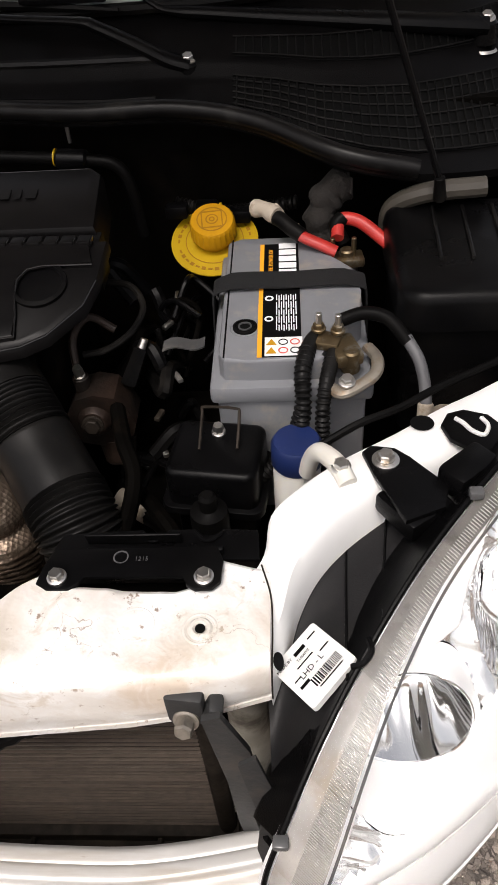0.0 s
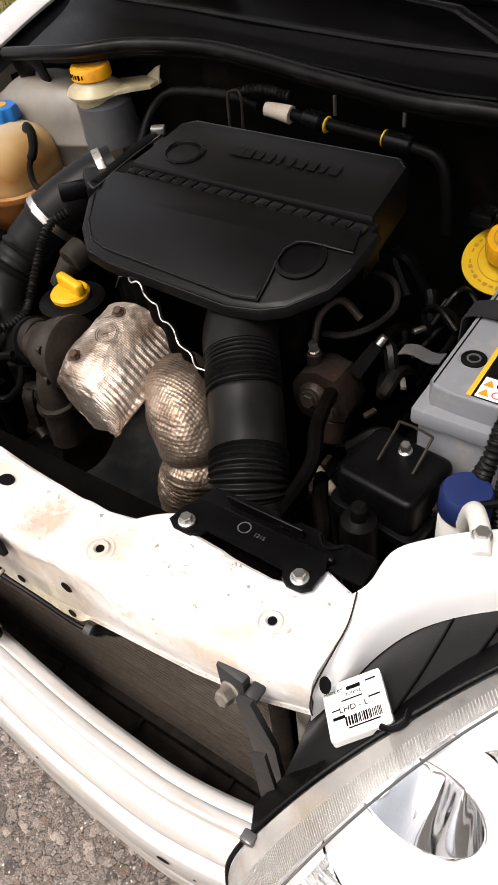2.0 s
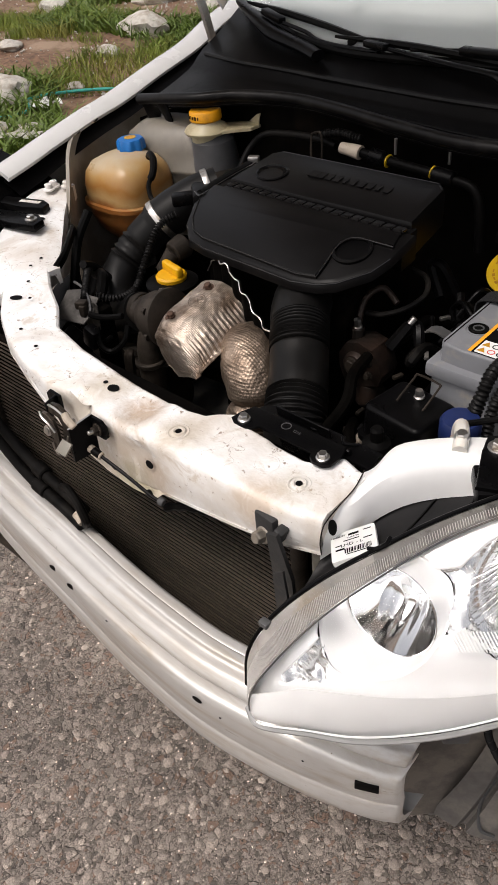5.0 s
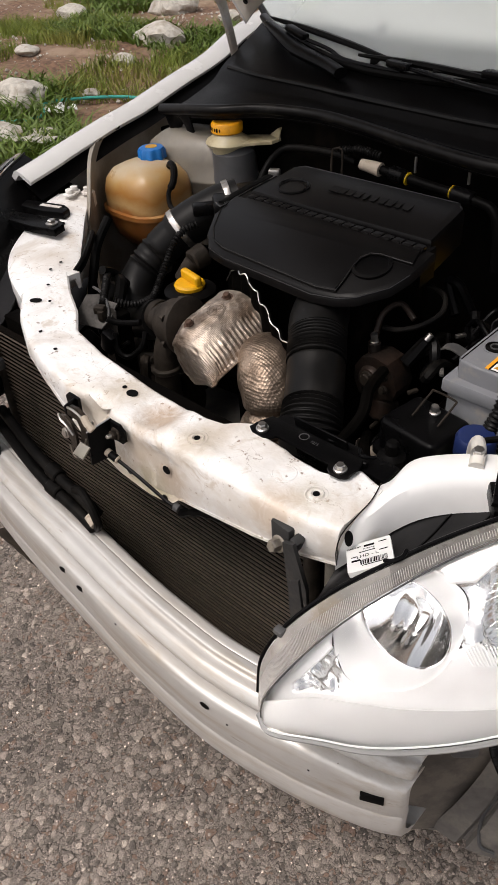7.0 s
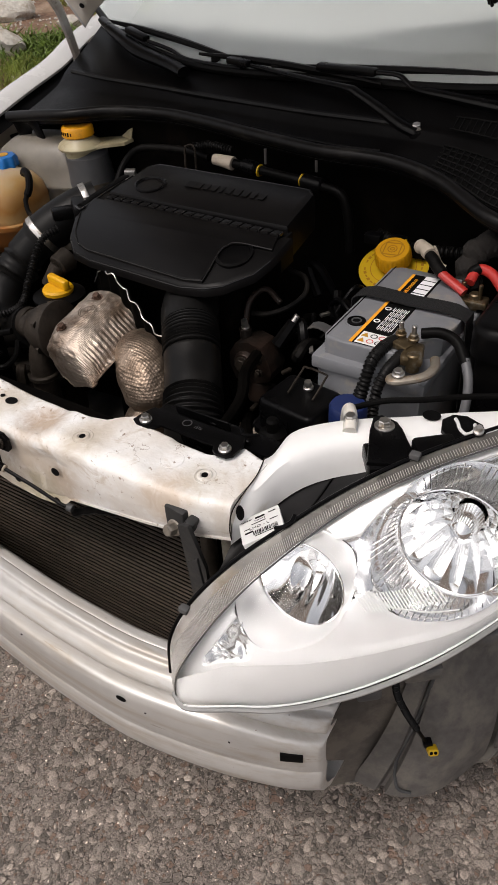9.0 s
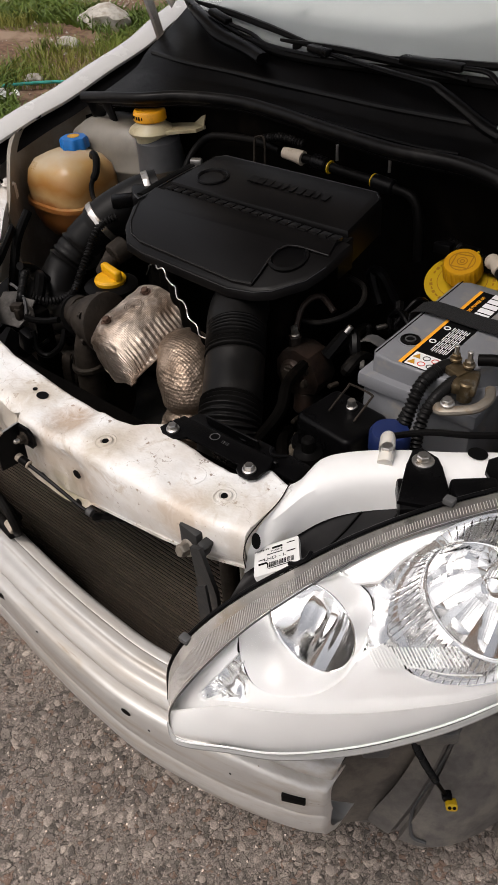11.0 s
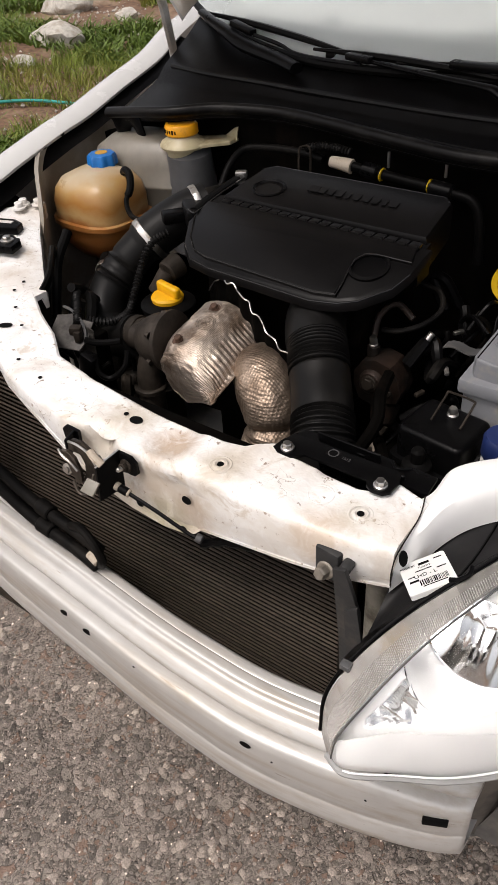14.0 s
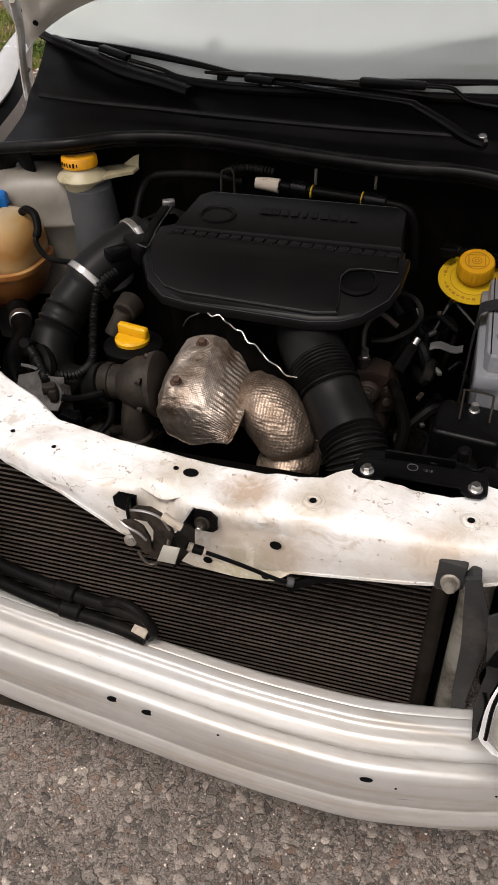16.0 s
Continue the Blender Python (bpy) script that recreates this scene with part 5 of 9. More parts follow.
EDGE_RIB = shader("clear_edge_rib", (0.52, 0.50, 0.48), 0.25, vary=0.2, scale=12)
for i in range(240):
    u = 0.060 + 0.84 * i / 240
    bm = B()
    add_tube(bm, [from_top(u, 0.35 * band(u), 0.002), from_top(u, 0.65 * band(u), 0.002), from_top(u, band(u) - 0.003, 0.002)], 0.0005, 3, 1, smooth=False)
    part("rib", bm, EDGE_RIB, lamp)


def bowl(at, d, r, depth, ribs, collar):
    m = along(d, at)
    bm = B()
    prof = [(r * (1 - t) + 0.012 * t, -depth * (1 - (1 - t) ** 2)) for t in [i / 14 for i in range(15)]] + [(0.0005, -depth)]
    add_revolve(bm, prof if not ribs else prof[::3], m, 96 if not ribs else 2 * ribs, cap=False)
    if not ribs:
        for v in bm.verts:
            q = m.inverted() @ v.co
            v.co = m @ Vector((q.x, q.y, q.z - 0.0016 * abs(math.sin(math.pi * q.x / 0.017)) * min(1.0, (r - math.hypot(q.x, q.y)) / 0.012)))
    o = part("reflector", bm, CHROME, lamp, "polished reflector bowl", sharp=0.6 if not ribs else 0.02)
    bm = B()
    wide = 0.014 if ribs else 0.006
    table = [(a - 6.2832, z) for a, z in collar] + collar + [(a + 6.2832, z) for a, z in collar]
    rows = []
    for i in range(97):
        a = -math.pi + 2 * math.pi * i / 96
        z = sum(interp(a + 0.07 * o_, table) for o_ in range(-4, 5)) / 9
        rows.append([m @ Vector((math.cos(a) * q, math.sin(a) * q, h)) for q, h in ((r + wide * 1.14, z + 0.0003), (r + wide * 0.93, z * 0.96), (r + wide * 0.68, z * 0.78), (r + wide * 0.43, z * 0.50), (r + wide * 0.21, z * 0.2), (r + 0.0010, 0.0004), (r - 0.001, 0.0))])
    add_loft(bm, rows, cap=False, closed=False)
    part("bowl_collar", bm, bpy.data.materials["bright_folds"] if ribs else BEZEL, o, sharp=1.2)
    bm = B()
    add_tube(bm, [m @ Vector((math.cos(2 * math.pi * i / 64) * r, math.sin(2 * math.pi * i / 64) * r, 0.0008)) for i in range(65)], 0.0011, 6, 1, smooth=False)
    part("bright_rim", bm, CHROME, o)
    if not ribs:
        return
    for k in range(72):
        a = 2 * math.pi * k / 72 - math.pi
        z = interp(a, table)
        c_, s_ = math.cos(a), math.sin(a)
        bm = B()
        add_tube(bm, [m @ Vector((c_ * (r + 0.002), s_ * (r + 0.002), z * 0.15 + 0.0012)), m @ Vector((c_ * (r + 0.007), s_ * (r + 0.007), z * 0.6 + 0.0008)), m @ Vector((c_ * (r + 0.0135), s_ * (r + 0.0135), z + 0.0010))], 0.0007, 4, 1, smooth=False)
        part("flute", bm, CHROME, o)
    bm = B()
    add_revolve(bm, [(0.016, -depth * 0.9), (0.015, -depth * 0.55), (0.0125, -depth * 0.3), (0.006, -depth * 0.2), (0.0005, -depth * 0.18)], m, 20)
    part("bulb_shield", bm, CHROME, o)


for (at, r, dp, k), edge in zip(BOWLS, COLLARS):
    bowl(at, LAMP_OUT, r, dp, k, edge)
STRIP = [(0.10, 0.56), (0.25, 0.56), (0.32, 0.62), (0.42, 0.70), (0.49, 0.745), (0.61, 0.82), (0.70, 0.90), (1.0, 0.93)]
# fluted shelf between the two bowls
for k in range(26):
    u = 0.53 + 0.12 * k / 25
    bm = B()
    add_tube(bm, [lens_at(u, 0.46 + 0.005 * k, 0.026), lens_at(u + 0.012, 0.56 + 0.005 * k, 0.022)], 0.0009, 4, 2, smooth=False)
    part("flute", bm, BEZEL, lamp)
bm = B()
add_sheet(bm, lambda u, v: lens_at(0.10 + 0.86 * u, interp(0.10 + 0.86 * u, STRIP) + (0.965 - interp(0.10 + 0.86 * u, STRIP)) * v, 0.017), 60, 8, 0.002, (-0.3, 0.6, -0.6))
part("satin_strip", bm, shader("satin_strip", (0.80, 0.80, 0.79), 0.42, metal=0.15, vary=0.03), lamp, "satin grey lower bezel strip")
bm = B()
add_tube(bm, [lens_at(u, interp(u, WAVE) + 0.004, 0.0265) for u in (0.53, 0.545, 0.555, 0.58, 0.61, 0.64, 0.68)], 0.0009, 6, 4)
part("bezel_crease", bm, BEZEL, lamp)
# black cover panel between lamp and arm, carrying the maker's sticker
bm = B()
EDGE = [(0.012, 0.480, 0.770), (0.030, 0.535, 0.785), (0.062, 0.585, 0.800), (0.104, 0.625, 0.808), (0.155, 0.655, 0.815), (0.205, 0.682, 0.820), (0.25, 0.71, 0.825)]
inn = spline(EDGE, 8)
def cover_at(u, v):
    k = u * (len(inn) - 1)
    i = min(int(k), len(inn) - 2)
    a = inn[i].lerp(inn[i + 1], k - i)
    b = lens_at(0.18 + 0.56 * u, 0.0) + Vector((-0.004, 0.006, -0.006))
    p = a.lerp(b, v)
    p.z -= 0.018 * math.sin(math.pi * v)
    return p
add_sheet(bm, cover_at, 30, 10, 0.004)
LIDMAT = shader("matt_housing_plastic", (0.013, 0.0125, 0.013), 0.45, spec=0.22, vary=0.2, stain=(0.020, 0.019, 0.018), stain_at=0.58, stain_scale=12, bump=0.1, bump_scale=500)
lid = part("housing_top", bm, LIDMAT, lamp, "black plastic top of the lamp housing")
for u in (0.42, 0.56, 0.68):
    bm = B()
    add_tube(bm, [cover_at(u, v) + Vector((0, 0, 0.001)) for v in (0.05, 0.35, 0.65, 0.95)], 0.0014, 5, 4)
    part("moulded_rib", bm, BLACK, lid)

def mirrored(source, names, name, label, category):
    """The same thing on the car's other side, as parts of its own."""
    twin = thing(name, (2 * -0.372 - source.location.x, source.location.y, source.location.z), label, category)
    for ob in list(source.children):
        if not ob.name.startswith(names):
            continue
        bm = B()
        bm.from_mesh(ob.data)
        for v in bm.verts:
            v.co.x = 2 * -0.372 - v.co.x
        bmesh.ops.reverse_faces(bm, faces=bm.faces)
        q = part(ob.name.split(".")[0], bm, ob.data.materials[0], twin, sharp=1.2)
        q.visible_shadow = ob.visible_shadow
    return twin


mirrored(lamp, ("lens", "bezel", "housing", "gasket", "reflector"), "headlamp", "clear headlamp in its black housing beside the far wing rail", "headlamp")
mirrored(mount, ("bracket", "mount_bolt"), "radiator_mount", "dark steel radiator mount with flanged bolt on the far side", "bracket")
mirrored(strut, ("strut_body", "gusset"), "front_strut", "dusty dark steel strut on the far side of the condenser", "strut")

# ---- battery ----
batt = thing("battery", (0.04, 0.90, 0.64), "grey car battery with black printed label, held by a black strap", "battery")
BX0, BX1, BY0, BY1, BZ = -0.050, 0.122, 0.782, 1.050, 0.838
bm = B()
add_box(bm, (0.036, 0.916, 0.735), (0.160, 0.256, 0.19), None, 0.006)
case = part("case", bm, GREY, batt)
bm = B()
add_box(bm, (0.036, 0.916, 0.828), (0.173, 0.269, 0.022), None, 0.005)
part("lid_rim", bm, GREY, batt)
bm = B()
top = [(-0.044, -0.122), (0.030, -0.122), (0.036, -0.118), (0.041, -0.085), (0.060, -0.075), (0.078, -0.055), (0.082, 0.0), (0.078, 0.05), (0.060, 0.068), (0.046, 0.078), (0.044, 0.130), (-0.060, 0.130), (-0.076, 0.120), (-0.076, -0.110), (-0.070, -0.120)]
add_prism(bm, top, 0.836, 0.866, Matrix.Translation((0.036, 0.916, 0)), 0.004)
lid_ = part("raised_lid", bm, GREY, batt)
bm = B()
add_tube(bm, [(-0.034, 0.800, 0.8664), (-0.034, 1.04, 0.8664)], 0.0009, 4, 1, smooth=False)
part("lid_joint", bm, INK, lid_)
bm = B()
add_revolve(bm, [(0.0135, 0), (0.0135, 0.002), (0.011, 0.003), (0.0105, 0.001), (0.0005, 0.001)], Matrix.Translation((-0.013, 0.852, 0.866)), 28)
vp = part("vent_plug", bm, INK, lid_)
bm = B()
add_revolve(bm, [(0.0075, 0.0012), (0.0075, 0.0026), (0.0058, 0.0026), (0.0058, 0.0012)], Matrix.Translation((-0.013, 0.852, 0.866)), 24, cap=False)
part("plug_ring", bm, GREY_DARK, vp)
bm = B()
add_revolve(bm, [(0.0155, 0.0), (0.0160, 0.0006), (0.0168, 0.0006), (0.0172, 0.0)], Matrix.Translation((-0.013, 0.852, 0.866)), 28, cap=False)
part("plug_rim", bm, GREY, vp)
bm = B()
add_box(bm, (0.027, 0.912, 0.8666), (0.042, 0.228, 0.0008))
label = part("label", bm, INK, batt, "black printed label with orange edge")
bm = B()
add_box(bm, (0.0035, 0.912, 0.8666), (0.005, 0.228, 0.0009))
part("orange_stripe", bm, INK_ORANGE, label)
bm = B()
add_box(bm, (0.029, 0.815, 0.8671), (0.040, 0.032, 0.0006))
part("warning_field", bm, PAPER, label)
for k, tall in enumerate((0.021, 0.021, 0.021, 0.021, 0.021)):
    bm = B()
    add_box(bm, (0.0345, 0.988 - 0.028 + 0.015 * k, 0.8675), (tall, 0.0118, 0.0004))
    part("brand_block", bm, TITLE, label)
letters("lettering", "THE POWER OF", Matrix.Translation((0.0145, 0.985, 0.8674)) @ pose(0, 0, 0, 0, 0, 90), 0.0075, INK_ORANGE, label)
for i in range(3):
    for j in range(2):
        bm = B()
        m = Matrix.Translation((0.016 + 0.0125 * i, 0.822 - 0.0145 * j, 0.8676))
        if i == 0:
            add_prism(bm, [(-0.0055, -0.005), (0.0055, -0.005), (0, 0.0055)], 0, 0.0004, m)
            part("warning_triangle", bm, YELLOW, label)
        else:
            add_revolve(bm, [(0.0052, 0), (0.0052, 0.0004), (0.004, 0.0004), (0.004, 0)], m, 20, cap=False)
            part("warning_ring", bm, INK_RED if (i + j) % 2 == 0 else INK, label)
for j in range(9):
    for k in range(5):
        bm = B()
        add_box(bm, (0.0215 + 0.0027 * j, 0.850 + 0.0142 * k - 0.002 * ((j + k) % 2), 0.8672), (0.0011, 0.0105 + 0.003 * ((j * 2 + k) % 2), 0.0005))
        part("small_print", bm, TITLE, label)
for y in (0.865, 0.905):
    bm = B()
    add_revolve(bm, [(0.005, 0), (0.005, 0.0004), (0.003, 0.0004), (0.003, 0)], Matrix.Translation((0.013, y, 0.8672)), 18, cap=False)
    part("print_ring", bm, TITLE, label)
strap = thing("battery_strap", (0.036, 0.935, 0.70), "black woven hold-down strap over the battery", "strap")
bm = B()
sp = [(-0.058, 0.935, 0.66), (-0.0535, 0.935, 0.83), (-0.042, 0.936, 0.8685), (0.036, 0.937, 0.870), (0.113, 0.938, 0.8685), (0.1255, 0.938, 0.836), (0.13, 0.938, 0.66)]
rings = []
for q in spline(sp, 5):
    o = Vector((0, 0, 0.0018)) if abs(q.x - 0.036) < 0.07 else Vector((0.0018 if q.x > 0 else -0.0018, 0, 0))
    rings.append([q + Vector((0, -0.017, 0)), q + Vector((0, 0.017, 0)), q + Vector((0, 0.017, 0)) + o, q + Vector((0, -0.017, 0)) + o])
add_loft(bm, rings)
part("webbing", bm, STRAP, strap)

# battery tray and the fuse box beside it
tray = thing("battery_tray", (0.036, 0.91, 0.60), "black steel battery tray on the chassis rail", "tray")
bm = B()
add_box(bm, (0.036, 0.91, 0.632), (0.19, 0.29, 0.012), None, 0.003)
add_box(bm, (0.036, 0.91, 0.44), (0.12, 0.16, 0.38), None, 0.01)
part("tray_body", bm, DARK, tray)
fuse = thing("fuse_box", (0.26, 0.90, 0.72), "large glossy black plastic fuse box with ribbed lid", "fuse box")
bm = B()
add_box(bm, (0.262, 0.945, 0.79), (0.20, 0.195, 0.17), None, 0.012)
part("body", bm, BLACK, fuse)
bm = B()
add_prism(bm, rounded(0.225, 0.215, 0.03), 0.862, 0.908, Matrix.Translation((0.264, 0.945, 0)), 0.014, 3)
fl = part("lid", bm, BLACK, fuse)
for x in (0.205, 0.240, 0.275, 0.31):
    bm = B()
    add_box(bm, (x, 0.965, 0.908), (0.005, 0.12, 0.009), Matrix.Rotation(-0.06, 3, "Z"), 0.0022)
    part("rib", bm, SEALM, fl)

# ---- engine cover ----
cover = thing("engine_cover", (-0.37, 0.93, 0.84), "black grained plastic engine cover with clipped air filter lid", "engine cover")
m = Matrix.Translation((-0.37, 0.86, 0.0))
low = [(-0.205, 0.075), (-0.207, 0.019), (-0.182, -0.025), (-0.149, -0.054), (-0.106, -0.062), (0.085, -0.070), (0.127, -0.062), (0.153, -0.049), (0.188, -0.012), (0.199, 0.021), (0.205, 0.075)]
bm = B()
def slab(outline, z_front, z_back, thick, y0, y1, m, bev):
    """Prism whose top tilts from front to back."""
    bm = B()
    bot = add_prism(bm, outline, 0, thick, m, bev)
    for v in bm.verts:
        t = (v.co.y - y0) / (y1 - y0)
        v.co.z += z_front + (z_back - z_front) * t - thick
    return bm
bm = slab(low, 0.885, 0.935, 0.017, 0.775, 0.935, m, 0.008)
lower = part("front_panel", bm, COVER, cover)
FIELD = [(-0.172, 0.069), (-0.196, 0.026), (-0.172, -0.018), (-0.148, -0.041), (-0.118, -0.050), (0.088, -0.061), (0.120, -0.056), (0.117, -0.030), (0.112, -0.004), (0.111, 0.016), (0.120, 0.030), (0.136, 0.034), (0.192, 0.034), (0.184, 0.069)]
bm = slab(FIELD, 0.890, 0.940, 0.012, 0.775, 0.935, m, 0.003)
part("raised_field", bm, COVER, lower)
# paler, glossier plastic for beads added where cover edges catch highlights
EDGE_GLOSS = shader("polished_plastic_edge", (0.008, 0.0075, 0.0075), 0.22, spec=0.6, vary=0.1)
def lip(name, outline, z_front, z_back, y0, y1, parent, r=0.0011):
    """Glossy bead added round a tilted panel to draw its edge highlight."""
    bm = B()
    pts = [m @ Vector((x, y, 0)) for x, y in outline]
    for q in pts:
        q.z = z_front + (z_back - z_front) * (q.y - y0) / (y1 - y0)
    add_tube(bm, pts, r, 6, 1, smooth=False)
    part(name, bm, EDGE_GLOSS, parent)
lip("moulded_lip", FIELD[1:13], 0.8895, 0.9395, 0.775, 0.935, lower)
lip("moulded_lip", [(x * 0.985, y * 0.985) for x, y in low[1:10]], 0.8815, 0.9315, 0.775, 0.935, lower, 0.0013)
bm = slab([(-0.180, 0.085), (0.190, 0.085), (0.185, 0.185), (0.170, 0.20), (-0.145, 0.20), (-0.165, 0.185)], 0.945, 0.965, 0.06, 0.945, 1.06, m, 0.010)
filt = part("filter_lid", bm, COVER, cover)
lip("moulded_lip", [(0.181, 0.180), (0.167, 0.194), (-0.143, 0.194), (-0.160, 0.181), (-0.172, 0.093), (0.182, 0.093)], 0.943, 0.963, 0.945, 1.06, filt, 0.0009)
bm = slab([(-0.185, 0.070), (0.192, 0.058), (0.195, 0.092), (-0.185, 0.092)], 0.930, 0.934, 0.05, 0.932, 0.952, m, 0.002)
part("clip_rail", bm, BLACK, cover)
for k in range(19):
    x = -0.535 + 0.345 * k / 18
    bm = B()
    add_box(bm, (x, 0.937 - 0.009 * k / 18, 0.9345), (0.0150, 0.016, 0.010), Matrix.Rotation(-0.04, 3, "Z"), 0.0015)
    c_ = part("lid_clip", bm, COVER, filt)
    bm = B()
    add_box(bm, (x + 0.0085, 0.937 - 0.009 * k / 18, 0.9372), (0.0012, 0.013, 0.0050), Matrix.Rotation(-0.04, 3, "Z"), 0.0004)
    part("clip_rib", bm, EDGE_GLOSS, c_)
bm = B()
add_revolve(bm, [(0.026, 0), (0.027, 0.003), (0.024, 0.004), (0.022, 0.0015), (0.0005, 0.001)], along((0, -0.18, 1), (-0.483, 0.985, 0.9505)) @ Matrix.Diagonal((1.15, 1, 1, 1)), 36)
part("oval_badge_recess", bm, BLACK, filt)
bm = B()
add_revolve(bm, [(0.031, 0), (0.031, 0.003), (0.026, 0.004), (0.022, -0.004), (0.021, -0.012), (0.0005, -0.012)], along((0, -0.3, 1), (-0.234, 0.872, 0.9165)), 36)
part("dipstick_recess", bm, BLACK, lower)
for k, wide in enumerate((0.018, 0.013, 0.011, 0.012, 0.006, 0.009, 0.012, 0.012, 0.007, 0.012)):
    bm = B()
    at = Matrix.Translation((-0.335, 1.005, 0.957)) @ pose(0, 0, 0, 9, 0, 0)
    add_box(bm, at @ Vector((-0.072 + 0.016 * k, 0, 0.0003)), (wide, 0.018, 0.0008), Matrix.Rotation(radians(9), 3, "X"))
    part("moulded_block", bm, COVER, filt)

# flat snout beside the lid, leading to the air hose
bm = B()
add_prism(bm, [(-0.555, 1.050), (-0.600, 1.072), (-0.652, 0.960), (-0.628, 0.925), (-0.585, 0.888), (-0.560, 0.915)], 0.895, 0.925, Matrix(), 0.006)
sn = part("intake_snout", bm, COVER, cover)
bm = B()
add_tube(bm, [(-0.606, 1.060, 0.9262), (-0.598, 0.985, 0.9262), (-0.583, 0.905, 0.9262)], 0.0075, 8, 6, flat=0.35)
part("slot", bm, INK, sn)
bm = B()
add_tube(bm, [(-0.594, 1.066, 0.9258), (-0.586, 0.985, 0.9258), (-0.572, 0.900, 0.9258), (-0.578, 0.893, 0.9258), (-0.592, 0.900, 0.9258)], 0.0016, 6, 6)
part("moulded_lip", bm, EDGE_GLOSS, sn)
bm = B()
add_box(bm, (-0.602, 1.068, 0.930), (0.022, 0.014, 0.014), Matrix.Rotation(0.5, 3, "Z"), 0.003)
part("snout_clip", bm, STEEL, sn)

# ---- engine mass under the cover ----
engine = thing("engine", (-0.37, 0.90, 0.24), "dark grimy diesel engine block under the cover", "engine")
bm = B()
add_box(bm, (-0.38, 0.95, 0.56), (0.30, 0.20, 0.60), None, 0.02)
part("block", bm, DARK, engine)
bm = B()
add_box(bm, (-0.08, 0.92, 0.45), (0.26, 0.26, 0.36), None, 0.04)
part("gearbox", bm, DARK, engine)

# intake duct
DUCT = shader("ribbed_duct_rubber", (0.0055, 0.0052, 0.005), 0.42, spec=0.16, vary=0.25, stain=(0.011, 0.010, 0.009), stain_at=0.58, stain_scale=14, bump=0.06, bump_scale=300)
duct = thing("intake_duct", (-0.20, 0.68, 0.6), "thick black intake duct with two corrugated sections", "duct")
path_ = [(-0.310, 0.865, 0.836), (-0.290, 0.817, 0.831), (-0.262, 0.777, 0.814), (-0.234, 0.739, 0.789), (-0.208, 0.702, 0.770), (-0.187, 0.668, 0.748), (-0.175, 0.648, 0.70), (-0.17, 0.64, 0.62), (-0.165, 0.635, 0.50)]
pl = spline(path_, 60)
arc = [0.0]
for a, b in zip(pl, pl[1:]):
    arc.append(arc[-1] + (b - a).length)
def stretch(s0, s1):
    return [q for q, a in zip(pl, arc) if s0 <= a <= s1]
for nm, s0, s1, r0, amp, pitch in (("inlet_collar", 0.0, 0.088, 0.046, 0.0, 1), ("bellows", 0.0875, 0.136, 0.0435, 0.0026, 0.0052), ("duct_pipe", 0.1355, 0.212, 0.0445, 0.0, 1), ("bellows", 0.2115, 0.262, 0.0435, 0.0028, 0.0062), ("lower_pipe", 0.2615, 0.5, 0.044, 0.0, 1)):
    bm = B()
    add_tube(bm, stretch(s0, s1), (lambda r0, amp, pitch: lambda s, a: r0 + amp * math.sin(2 * math.pi * a / pitch) - (0.001 * max(0.0, 1 - a / 0.004) if amp == 0 else 0))(r0, amp, pitch), 30, 1, smooth=False)
    part(nm, bm, DUCT, duct, sharp=1.3)

# turbo heat shield
def embossed(name, dimple, deep, tone):
    m = shader(name, tone, 0.45, metal=0.85, vary=0.22, scale=45, stain=(0.17, 0.12, 0.085), stain_at=0.52, stain_scale=14)
    n, l = m.node_tree.nodes, m.node_tree.links
    geo = n.new("ShaderNodeNewGeometry")
    vo = n.new("ShaderNodeTexVoronoi")
    vo.inputs["Scale"].default_value = dimple
    vo.inputs["Randomness"].default_value = 0.15
    no = n.new("ShaderNodeTexNoise")
    no.inputs["Scale"].default_value, no.inputs["Detail"].default_value = 60.0, 5.0
    l.new(geo.outputs["Position"], vo.inputs["Vector"])
    l.new(geo.outputs["Position"], no.inputs["Vector"])
    ad = n.new("ShaderNodeMath")
    ad.operation = "ADD"
    l.new(vo.outputs["Distance"], ad.inputs[0])
    l.new(no.outputs["Fac"], ad.inputs[1])
    bp = n.new("ShaderNodeBump")
    bp.inputs["Strength"].default_value, bp.inputs["Distance"].default_value = deep, 0.0018
    l.new(ad.outputs[0], bp.inputs["Height"])
    l.new(bp.outputs[0], n["Principled BSDF"].inputs["Normal"])
    return m


